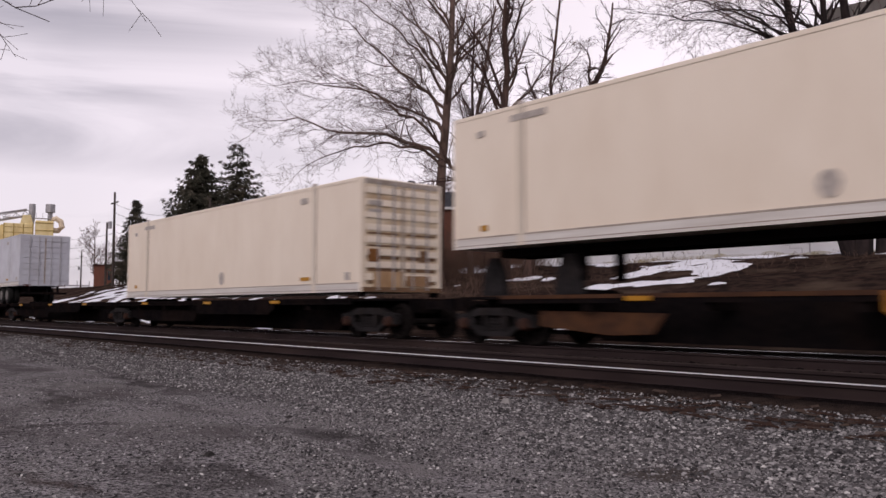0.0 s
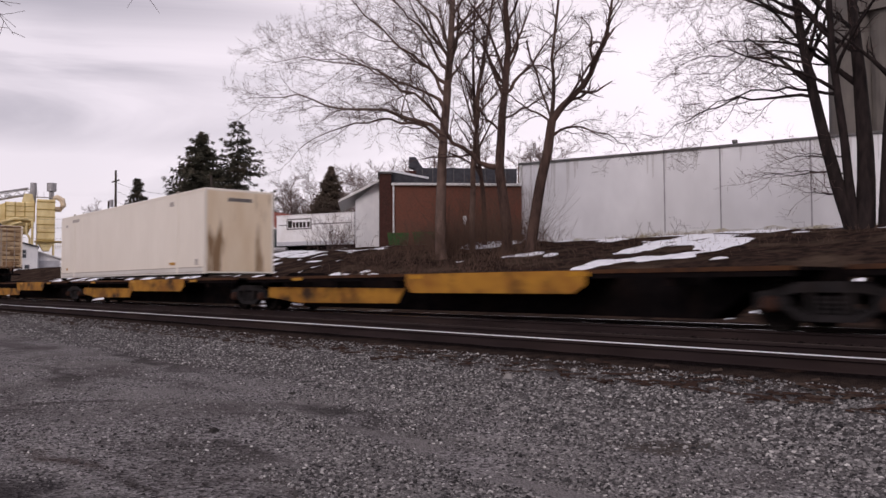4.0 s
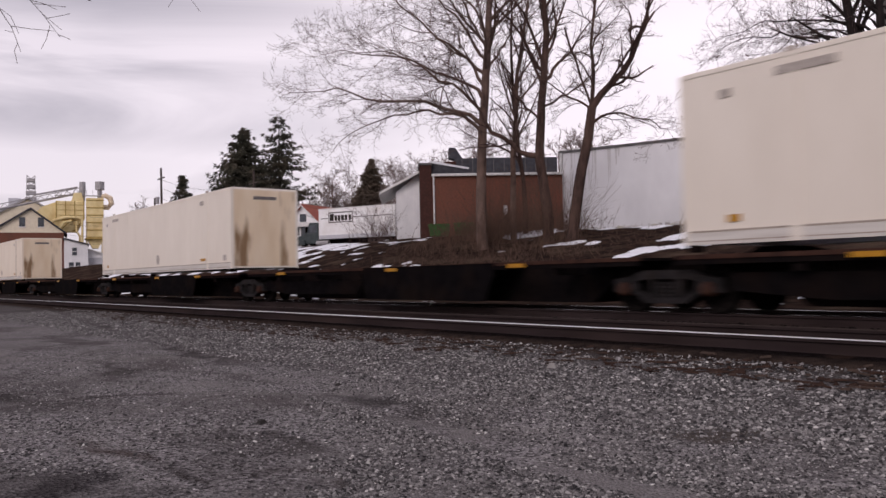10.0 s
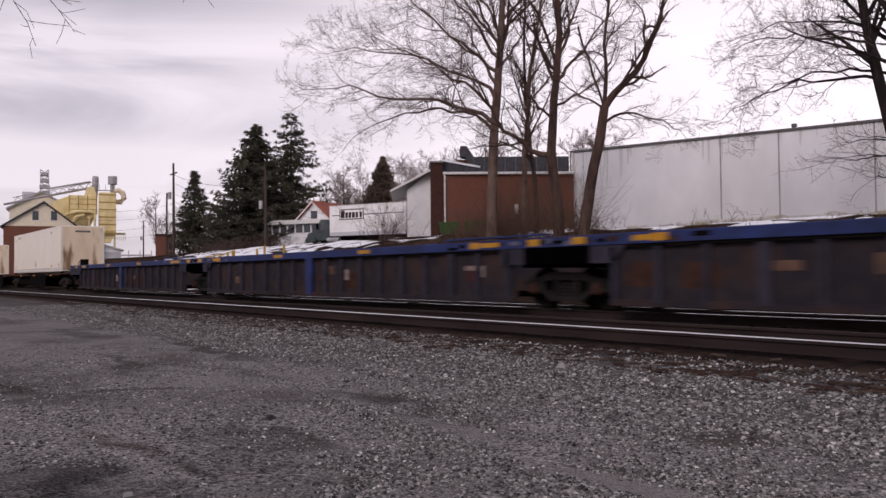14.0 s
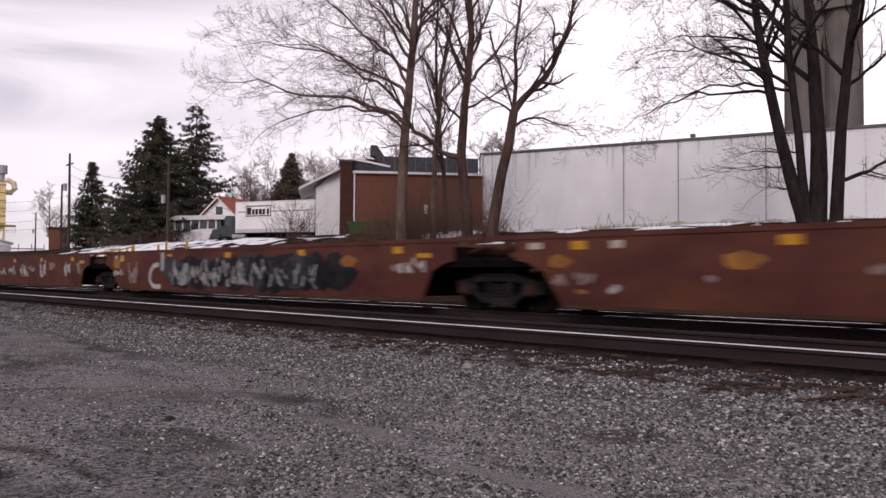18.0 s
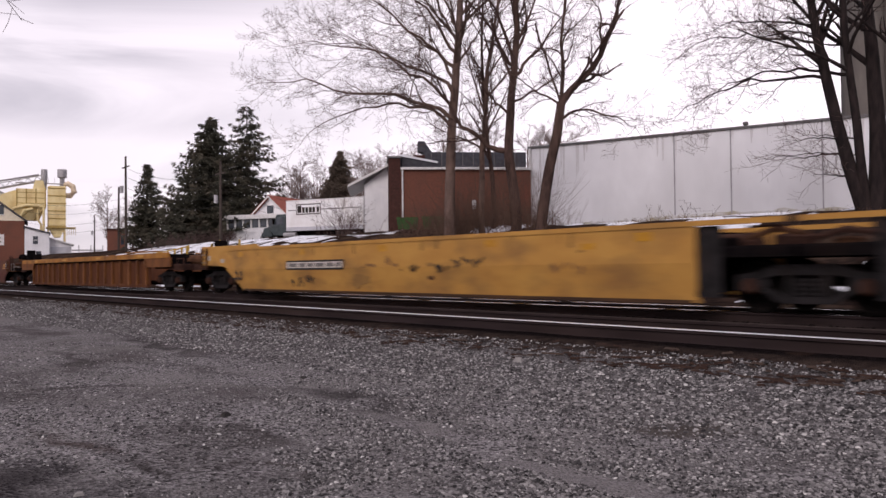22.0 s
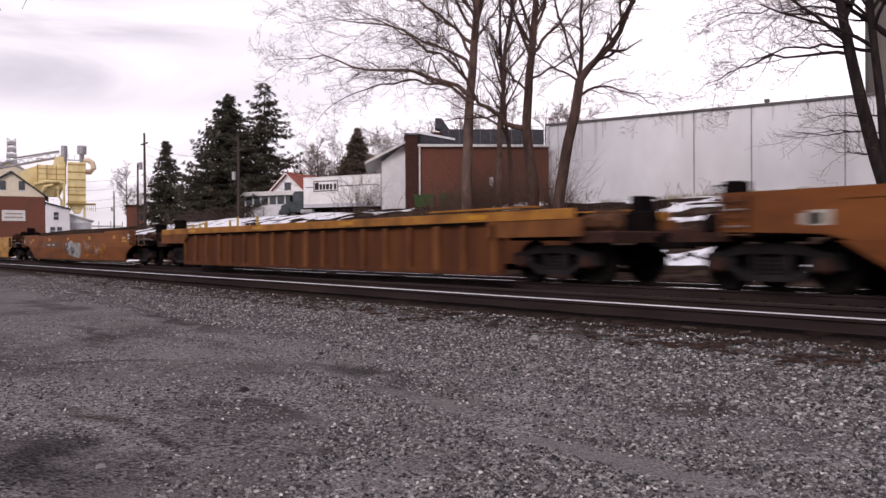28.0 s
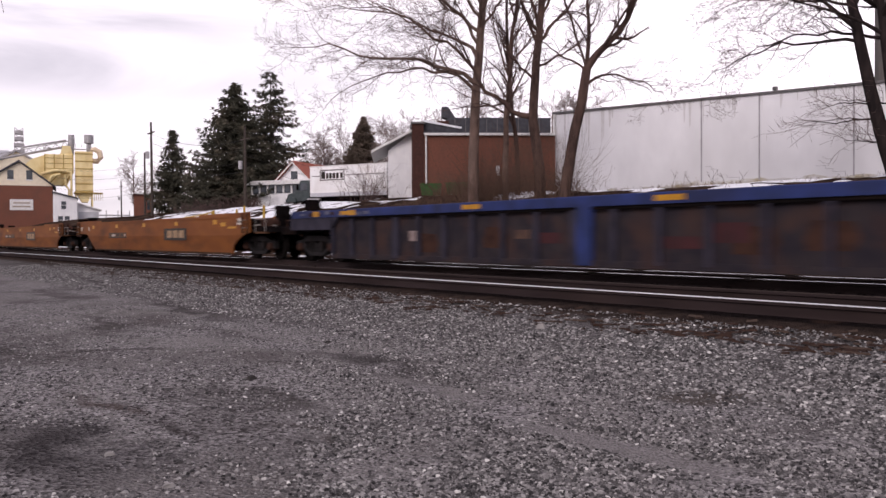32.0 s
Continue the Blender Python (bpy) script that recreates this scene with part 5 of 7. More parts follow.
def ribbon(parent, pts, width, mat, lift, name="spray_stroke"):
    """A sprayed line of even width through points on a car's side; below the kink it follows the side inwards."""
    fine = []
    for (x0, z0), (x1, z1) in zip(pts, pts[1:]):
        m = max(1, int(math.hypot(x1 - x0, z1 - z0) / 0.12))
        fine += [(x0 + (x1 - x0) * k / m, z0 + (z1 - z0) * k / m) for k in range(m)]
    fine.append(pts[-1])
    v, f = [], []
    for i, (x, z) in enumerate(fine):
        ax, az = fine[max(0, i - 1)]
        bx, bz = fine[min(len(fine) - 1, i + 1)]
        d = math.hypot(bx - ax, bz - az) or 1.0
        nx, nz = -(bz - az) / d * width / 2, (bx - ax) / d * width / 2
        for sgn in (1, -1):
            px, pz = x + nx * sgn, min(1.37, max(0.2, z + nz * sgn))
            inward = 0.145 * (0.80 - pz) if pz < 0.80 else 0.0
            v += [(px, -1.506 - lift + inward, pz), (px, -1.499 + inward, pz)]
        if i:
            k = 4 * i
            f += [(k - 4, k, k + 2, k - 2), (k - 4, k - 3, k + 1, k), (k - 2, k + 2, k + 3, k - 1)]
    part(name, Shape().add(v, f), M[mat], parent)


def tag(parent, rng, x, z, w, h, mat, width=0.06, lift=0.004, letters=3):
    """A few loose hand-sprayed loops and strokes that spell nothing."""
    for k in range(letters):
        cx = x + w * (k + 0.5) / letters
        r = w / letters * 0.55
        for j in range(3):
            u, v = cx + r * rng.uniform(-0.9, 0.9), z + h * rng.uniform(0.0, 0.55)
            lean, rise = r * rng.uniform(-0.9, 0.9), h * rng.uniform(0.25, 0.6)
            ribbon(parent, [(u, v), (u + lean * 0.6, v + rise * 0.6), (u + lean, v + rise)], width * rng.uniform(0.6, 1.3), mat, lift + 0.0012 * (3 * k + j), "sprayed_tag")


def decorate():
    rng = random.Random(5)
    # large lettering on the second red unit: dark ground, silver and black shapes, pale outlines
    for k in range(16):
        spray_blob(red_car, 25.4 + k * 0.58, rng.uniform(0.20, 0.26), rng.uniform(1.0, 1.6), rng.uniform(0.95, 1.08), "graffiti_black" if k % 4 else "graffiti_mid", rng, "spray_ground", 0.0)
    for k in range(34):
        u = 25.7 + rng.random() ** 1.3 * 8.6
        w, h = rng.uniform(0.15, 0.55), rng.uniform(0.15, 0.5)
        tone = rng.choice(("graffiti_grey", "graffiti_mid", "graffiti_black", "graffiti_black", "graffiti_pale") if u < 30.5 else ("graffiti_mid", "graffiti_black", "graffiti_black", "red"))
        spray_blob(red_car, u, rng.uniform(0.25, 1.2 - h), w, h, tone, rng, "spray_shape", 0.007 + 0.0004 * k)
    for k in range(7):
        u = 25.8 + k * 1.2 + rng.uniform(-0.2, 0.2)
        for tone in ("graffiti_grey", "graffiti_black", "graffiti_pale") if u < 30.3 else ("graffiti_mid", "graffiti_black", "graffiti_grey"):
            tag(red_car, rng, u, rng.uniform(0.3, 0.45), 1.1, rng.uniform(0.7, 0.85), tone, rng.uniform(0.04, 0.09), 0.024, 2)
    ribbon(red_car, [(25.1, 1.0), (24.7, 0.96), (24.42, 0.72), (24.32, 0.48), (24.5, 0.30), (24.8, 0.27), (25.1, 0.30)], 0.15, "spray_white", 0.006)
    part("pale_strip", Shape().box(25.25, 25.48, -1.512, -1.50, 0.80, 1.39), M["graffiti_grey"], red_car)
    # pale tags, ochre squares and scuffs along the red sides
    for u, z, w, h, n in ((7.6, 0.45, 0.7, 0.6, 2), (8.9, 0.6, 0.8, 0.4, 3), (10.7, 0.5, 0.9, 0.65, 3), (12.0, 0.7, 0.6, 0.3, 2), (13.2, 0.45, 0.9, 0.7, 3), (14.5, 0.8, 0.5, 0.3, 2), (16.2, 0.55, 0.7, 0.65, 3), (17.6, 0.5, 0.6, 0.7, 2),
                          (21.3, 0.55, 0.8, 0.30, 4), (22.6, 0.35, 0.9, 0.75, 4), (37.2, 0.75, 0.8, 0.35, 3), (41.4, 0.52, 0.9, 0.28, 4), (42.5, 0.42, 0.4, 0.16, 2), (46.8, 0.75, 0.5, 0.2, 3), (52.0, 0.5, 0.8, 0.4, 3)):
        tag(red_car, rng, u, z, w, h, rng.choice(("spray_white", "spray_white", "faded_spray")), rng.uniform(0.06, 0.11), 0.004, n)
    for u in (3.0, 14.6, 21.3, 35.0, 41.3, 44.7, 54.6):
        spray_blob(red_car, u, rng.uniform(0.8, 0.95), rng.uniform(0.45, 0.8), rng.uniform(0.25, 0.4), "spray_gold", rng, "faded_mark")
    for _ in range(34):
        u = rng.uniform(2.5, 57)
        if min(abs(u + 0.2 - 19.8), abs(u + 0.2 - 39.7)) > 2.2 and not 23.5 < u < 35.5:
            spray_blob(red_car, u, rng.uniform(0.3, 1.1), rng.uniform(0.12, 0.5), rng.uniform(0.05, 0.18), rng.choice(("faded_spray", "faded_spray", "rust_dull", "spray_gold")), rng, "scuff_mark")
    # yellow unit: dusty patches, scrawls and a faded ring
    for u0, count, z0, spread in ((33.0, 12, 0.2, 2.2), (55.9, 6, 0.2, 1.2), (8.0, 5, 0.18, 1.0), (49.6, 5, 0.2, 1.6)):
        for k in range(count):
            spray_blob(yellow_car, u0 + rng.random() * spread, z0 + rng.random() * 0.25, rng.uniform(0.3, 0.8), rng.uniform(0.12, 0.3), "grime_soft", rng, "dust_patch", 0.0009 * k)
    ring = Shape()
    for r0, r1 in ((0.50, 0.55), (0.30, 0.34)):
        for k in range(20):
            a, b = 2 * math.pi * k / 20, 2 * math.pi * (k + 0.8) / 20
            ring.prism([(46.4 + r0 * math.cos(a), 0.80 + r0 * 0.88 * math.sin(a)), (46.4 + r1 * math.cos(a), 0.80 + r1 * 0.88 * math.sin(a)), (46.4 + r1 * math.cos(b), 0.80 + r1 * 0.88 * math.sin(b)), (46.4 + r0 * math.cos(b), 0.80 + r0 * 0.88 * math.sin(b))], -1.512, -1.503)
    ring.v = [(px, py + (0.13 * (0.80 - pz) if pz < 0.80 else 0.0), pz) for px, py, pz in ring.v]
    part("ring_mark", ring, M["board_brown"], yellow_car, "faded brown ring mark")
    for u, z, w, h, n in ((25.4, 0.70, 1.6, 0.42, 4), (5.2, 0.28, 1.6, 0.32, 4), (9.1, 0.78, 0.6, 0.14, 2), (10.6, 0.66, 1.9, 0.22, 4), (22.7, 0.72, 0.5, 0.3, 2), (12.5, 0.75, 1.0, 0.3, 3), (15.5, 0.62, 0.7, 0.25, 2), (31.9, 0.85, 0.6, 0.2, 3), (10.0, 0.8, 0.5, 0.25, 2)):
        tag(yellow_car, rng, u, z, w, h, "board_brown" if n < 3 else "board_black", 0.05, 0.004, n)
    for k in range(44):
        u = rng.uniform(1.5, 58)
        if min(abs(u - 20.1), abs(u - 40.8)) > 2.0:
            h = rng.uniform(0.05, 0.28)
            part("drip", Shape().box(u, u + rng.uniform(0.02, 0.10), -1.504, -1.499, 1.39 - h, 1.39), M["grime"], yellow_car)
    for _ in range(26):
        u = rng.uniform(2.5, 57)
        if min(abs(u + 0.3 - 20.1), abs(u + 0.3 - 40.8)) > 3.0:
            spray_blob(yellow_car, u, rng.uniform(0.2, 1.1), rng.uniform(0.08, 0.3), rng.uniform(0.04, 0.14), rng.choice(("grime", "grime_soft", "rust_dull")), rng, "worn_mark")
    # pale and ochre sprayed patches on the first orange unit
    for k in range(11):
        spray_blob(pale_car, 9.5 + 0.21 * k + rng.uniform(-0.1, 0.1), rng.uniform(0.2, 0.75), rng.uniform(0.5, 1.1), rng.uniform(0.3, 0.6), "graffiti_pale" if k % 4 else "graffiti_grey", rng, "spray_patch", 0.0012 * k)
    for k in range(4):
        tag(pale_car, rng, 9.5 + k * 0.6, rng.uniform(0.35, 0.55), 0.6, 0.5, "graffiti_grey" if k % 2 else "graffiti_mid", 0.06, 0.022, 2)
    for k in range(6):
        tag(pale_car, rng, 13.2 + k * 0.5, rng.uniform(0.3, 0.7), 0.8, rng.uniform(0.3, 0.6), "spray_gold" if k % 3 else "faded_spray", rng.uniform(0.08, 0.14), 0.004, 2)
    for k in range(10):
        spray_blob(pale_car, 12.8 + rng.random() * 3.6, rng.uniform(0.25, 1.0), rng.uniform(0.15, 0.5), rng.uniform(0.05, 0.16), "rib_gold", rng, "spray_patch", 0.001 * k)


M["grime_soft"] = material("grime_dusty", (0.30, 0.165, 0.055), (0.21, 0.115, 0.045), 4.0, 0.85)
M["grime"] = material("grime_brown", (0.36, 0.19, 0.05), (0.20, 0.11, 0.04), 3.0, 0.85)
decorate()


# ---- snow ----
def snow_field(name, label, x0, x1, y0, y1, step, want, thick=0.05):
    """Old snow lying on the land wherever want(x, y) is positive, thinning to nothing at its ragged edge."""
    nx, ny = int((x1 - x0) / step), int((y1 - y0) / step)
    idx, v, f = {}, [], []

    def vert(i, j):
        if (i, j) not in idx:
            x, y = x0 + i * step, y0 + j * step
            k = want(x, y)
            idx[i, j] = len(v)
            v.append((x, y, terrain(x, y) + (thick * min(1.0, k * 4) if k > 0 else -0.04)))
        return idx[i, j]
    for j in range(ny):
        for i in range(nx):
            if max(want(x0 + (i + a) * step, y0 + (j + b) * step) for a in (0, 1) for b in (0, 1)) > 0:
                f.append((vert(i, j), vert(i + 1, j), vert(i + 1, j + 1), vert(i, j + 1)))
    me = bpy.data.meshes.new(name)
    me.from_pydata(v, [], f)
    me.materials.append(M["snow"])
    me.shade_smooth()
    return tagged(new(name, me), label, "snow", kind="structure")


def n2(x, y, s, z=0.0):
    return noise.noise((x * s, y * s, z)) + 0.5 * noise.noise((x * s * 2.3, y * s * 2.3, z + 4)) + 0.25 * noise.noise((x * s * 5.1, y * s * 5.1, z + 9))


def window_of(v, lo, hi, soft):
    return min(smooth01((v - lo) / soft), smooth01((hi - v) / soft))


snow_field("bank_snow", "patches of old snow on the bank below the warehouse", -40, -6, 24, 52, 0.28,
           lambda x, y: 1.25 * n2(x, y, 0.33, 1.0) + 0.80 * window_of(math.degrees(math.atan2(x, y)), -43, -21, 8) * window_of(math.hypot(x, y), 33, 55, 7) + 0.34 * window_of(math.hypot(x, y), 41, 51, 3) * window_of(math.degrees(math.atan2(x, y)), -37, -24, 4) - 0.72, 0.08)
snow_field("street_snow", "ploughed snow along the street edge", -92, -44, 22, 37, 0.45,
           lambda x, y: 1.5 * n2(x, y, 0.62, 3.0) + 0.75 * window_of(y, 22, 36, 4) * window_of(x, -92, -46, 10) - 0.56)
snow_field("drift_snow", "flat drift of old snow between the brick wall and the trees", -46, -31, 30, 44, 0.25,
           lambda x, y: 0.7 * n2(x, y, 0.5, 12.0) + 1.3 * window_of(math.degrees(math.atan2(x, y)), -49.0, -43.4, 1.6) * window_of(math.hypot(x, y), 47.5, 54, 2.0) - 0.75, 0.14)
snow_field("ditch_snow", "thin melting snow along the foot of the bank", -90, -2, 16.6, 24.5, 0.25,
           lambda x, y: n2(x, y, 0.34, 6.0) + 0.80 * window_of(y, 18.2 - 1.2 * smooth01((-20 - x) / 10), 24.0, 1.2) - 0.66, 0.06)


# ---- warehouse and brick building ----
M["joint_grey"] = material("joint_sealant", (0.30, 0.29, 0.30), (0.42, 0.41, 0.43), 1.2, 0.8)


def make_warehouse():
    x, y, _ = polar(-44.08, 62.3)
    ob = thing("warehouse", "long white painted warehouse wall with dark coping", "warehouse", at=pose(x, y, 0, 0, 0, 18))
    L, base, top = 42.0, 3.0, 9.82
    part("wall", Shape().box(0, L, 0, 14, base, top), M["wall_white"], ob)
    part("coping", Shape().box(-0.1, L + 0.1, -0.12, 14.1, top, top + 0.16, 0.03), M["wall_edge"], ob)
    rng = random.Random(41)
    edge = [(0.05 + k * 0.45, 4.05 + 0.30 * smooth01((k * 0.45 - 7) / 6) + 0.20 * noise.noise((k * 0.31, 2.0, 0.0)) + rng.uniform(-0.07, 0.07)) for k in range(93)]
    part("wall_foot", Shape().prism([(0.05, base), (edge[-1][0], base)] + edge[::-1], -0.02, 0.0), M["moss"], ob, "algae-stained wall foot")
    for k in (0.05, 11.0, 14.75, 20.3, 26.0, 31.5, 37.0):
        part("wall_joint", Shape().box(k, k + 0.09, -0.035, 0.0, 4.3, top), M["joint_grey" if k in (11.0, 14.75, 20.3) else "trim_white"], ob)
    # stepped cracks that follow the block courses
    for x0, z0, run in ((11.3, 5.3, 4), (18.2, 5.0, 3)):
        px, pz = x0, z0
        for k in range(run):
            ln = rng.uniform(0.3, 0.8)
            part("crack", Shape().box(px, px + ln, -0.012, 0.0, pz, pz + 0.02), M["joint_grey"], ob)
            drop = rng.choice((-0.2, -0.2, 0.2, -0.4))
            part("crack", Shape().box(px + ln, px + ln + 0.025, -0.012, 0.0, min(pz, pz + drop), max(pz, pz + drop) + 0.03), M["joint_grey"], ob)
            px, pz = px + ln, pz + drop
    # dirt runs below the coping and rising damp
    for k in range(46):
        u = rng.random() ** 1.4 * 27
        h = rng.uniform(0.3, 1.8) * (1.6 if u < 4 else 1.0)
        w = rng.uniform(0.04, 0.22)
        part("dirt_run", Shape().prism([(u + w * 0.3, top - h), (u + w * 0.7, top - h * 0.9), (u + w, top - 0.02), (u, top - 0.02)], -0.006 - 0.0001 * k, 0.0), M["wall_dirt"], ob)
    part("downpipe", Shape().tube([(0.12, -0.1, 4.6), (0.12, -0.1, top)], [0.09, 0.09], 8), M["trim_white"], ob)
    part("roof_vent", Shape().tube([(15.6, 0.8, top), (15.6, 0.8, top + 0.35), (15.6, 0.8, top + 0.36), (15.6, 0.8, top + 0.55)], [0.12, 0.12, 0.2, 0.18], 8), M["wall_edge"], ob)


M["wall_dirt"] = material("wall_dirt", (0.60, 0.59, 0.59), (0.68, 0.67, 0.68), 3.0, 0.85)


make_warehouse()


def make_brick_building():
    x, y, _ = polar(-54.0, 60.6)
    ob = thing("brick_building", "low red brick building with white gutter and dark roof", "building", at=pose(x, y, 0, 0, 0, 55))
    L, base, top = 10.75, 2.8, 8.15
    part("wall", Shape().box(0.95, L, 0, 9, base, top), M["brick"], ob)
    # darker brick here paints in the shade of the corner's side face
    part("corner_pier", Shape().box(0.1, 0.95, -0.12, 9, base, 9.0), M["brick_dark"], ob, "brick corner pier, darkened as a shaded side face")
    part("pier_cap", Shape().box(0.0, 1.05, -0.22, 9, 9.0, 9.14), M["wall_edge"], ob)
    part("gutter", Shape().box(0.97, L + 0.05, -0.25, 0.0, top, top + 0.18, 0.03), M["trim_white"], ob)
    part("downpipe", Shape().tube([(1.12, -0.12, base), (1.12, -0.12, top)], [0.07, 0.07], 8), M["trim_white"], ob)
    part("parapet", Shape().prism([(0.95, top + 0.19), (4.2, top + 0.19), (3.75, 8.68), (0.95, 9.2)], 0.3, 0.6), M["roof_dark"], ob)
    part("parapet_cap", Shape().prism([(0.9, 9.2), (3.75, 8.68), (3.8, 8.82), (0.9, 9.36)], 0.2, 0.7), M["snow"], ob, "snow on the sloping parapet")
    part("low_roof", Shape().box(1.0, L, 0.1, 5.0, top - 0.05, top + 0.12), M["roof_dark"], ob)
    part("clerestory", Shape().box(3.0, L + 0.6, 5.0, 8.6, top - 0.5, 10.2), M["roof_dark"], ob, "dark metal clerestory wall")
    for k in range(9):
        part("clerestory_seam", Shape().box(3.6 + k * 0.85, 3.66 + k * 0.85, 4.96, 5.0, top, 10.15), M["wall_edge"], ob)
    part("stepped_wall", Shape().box(2.3, 3.1, 4.6, 8.0, top - 0.4, 9.9), M["brick_dark"], ob)
    part("roof_sheet", Shape().prism([(2.6, 10.3), (3.9, 9.9), (3.1, 11.1), (2.6, 11.1)], 5.2, 6.4), M["roof_dark"], ob, "dark stepped roof hood")
    part("meter_box", Shape().box(6.3, 6.55, -0.2, 0.0, 5.2, 5.9), M["trim_white"], ob)


make_brick_building()


def make_white_shed():
    x, y, _ = polar(-54.0, 63.2)
    ob = thing("white_shed", "white boarded building with a low gable roof", "building", at=pose(x, y, 0, 0, 0, 55))
    part("wall", Shape().box(-1.75, 0.6, 0, 8, 2.8, 7.3), M["siding"], ob)
    for k in range(16):
        part("board", Shape().box(-1.76, 0.55, -0.03, 0.0, 3.2 + k * 0.26, 3.43 + k * 0.26), M["siding"], ob)
    part("gable", Shape().prism([(-1.75, 7.3), (0.6, 7.3), (0.6, 8.9), (0.1, 8.75)], 0, 0.2), M["siding"], ob)
    part("roof", Shape().prism([(-3.05, 7.05), (-3.0, 7.25), (0.7, 9.2), (0.7, 9.0)][::-1], -0.7, 8.2), M["trim_white"], ob)


make_white_shed()


def make_silo():
    x, y, _ = polar(-21.7, 88.0)
    ob = thing("concrete_silo", "tall grey concrete silo tower", "silo", at=pose(x, y, 0, 0, 0, 10))
    s = Shape()
    s.tube([(-1.55, 0, 2), (-1.55, 0, 27.0)], [2.1, 2.1], 24)
    part("bin", s, M["concrete"], ob)
    part("bin", Shape().tube([(1.7, 0.2, 2), (1.7, 0.2, 26.4)], [1.75, 1.75], 24), M["concrete"], ob)
    part("head_house", Shape().box(-3.3, 3.1, -2.0, 2.0, 26.4, 30.0, 0.05), M["concrete"], ob)


make_silo()


# ---- house, truck, bins ----
def make_house():
    x, y, _ = polar(-63.2, 92.0)
    ob = thing("house", "white wooden house with a red gabled roof and porch", "house", at=pose(x, y, 0, 0, 0, 30))
    w, d, eave, peak = 4.4, 9.0, 6.75, 8.75
    part("wall", Shape().box(0, w, 0, d, 2.6, eave), M["siding"], ob)
    part("gable", Shape().prism([(0, eave), (w, eave), (w / 2, peak)], 0.0, 0.2), M["siding"], ob)
    part("rear_gable", Shape().prism([(0, eave), (w, eave), (w / 2, peak)], d - 0.2, d), M["siding"], ob)
    for sgn in (-1, 1):
        e = w / 2 + sgn * (w / 2 + 0.45)
        pts = [(w / 2, peak + 0.08), (w / 2, peak + 0.24), (e, eave - 0.18), (e, eave - 0.34)]
        part("roof", Shape().prism(pts if sgn < 0 else pts[::-1], -0.45, d + 0.4), M["roof_red"], ob)
        part("rake_board", Shape().prism([(px, pz - 0.10) for px, pz in (pts if sgn < 0 else pts[::-1])], -0.50, -0.42), M["trim_white"], ob)
    win = part("window", Shape().box(w / 2 - 0.4, w / 2 + 0.4, -0.05, 0.0, 7.0, 7.85), M["glass"], ob)
    part("window_frame", Shape().box(w / 2 - 0.48, w / 2 + 0.48, -0.08, -0.03, 6.9, 7.0), M["trim_white"], win)
    # glazed porch round the front corner
    part("porch_roof", Shape().prism([(-2.3, 6.30), (w + 0.5, 6.30), (w + 0.3, 6.75), (-1.6, 6.75)], -2.6, 0.0), M["trim_white"], ob)
    part("porch_wall", Shape().box(-1.9, w + 0.1, -2.2, -2.05, 2.6, 5.35), M["siding"], ob)
    part("porch_side", Shape().box(-1.9, -1.75, -2.05, 3.0, 2.6, 5.35), M["siding"], ob)
    part("porch_back", Shape().box(-1.7, 0.0, -0.1, 0.05, 2.6, 6.3), M["siding"], ob)
    for k in range(7):
        part("porch_post", Shape().box(-1.9 + k * 1.0, -1.72 + k * 1.0, -2.2, -2.02, 5.35, 6.32), M["trim_white"], ob)
    for k in range(6):
        part("porch_pane", Shape().box(-1.70 + k * 1.0, -0.92 + k * 1.0, -2.12, -2.10, 5.4, 6.3), M["glass"], ob)


make_house()


def flat_text(body, size, mat, parent, at, name="lettering"):
    cu = bpy.data.curves.new(name, "FONT")
    cu.body, cu.size, cu.extrude = body, size, 0.004
    tmp = bpy.data.objects.new(name, cu)
    scene.collection.objects.link(tmp)
    bpy.context.view_layer.update()
    me = bpy.data.meshes.new_from_object(tmp.evaluated_get(bpy.context.evaluated_depsgraph_get()))
    bpy.data.objects.remove(tmp)
    me.materials.clear()
    me.materials.append(mat)
    return part(name, me, None, parent, at=at)


LENGTH_MARK = flat_text("53", 0.60, M["board_black"], yellow_car, pose(1.86, -1.512, 0.47, 86, 0, 0), "length_mark")


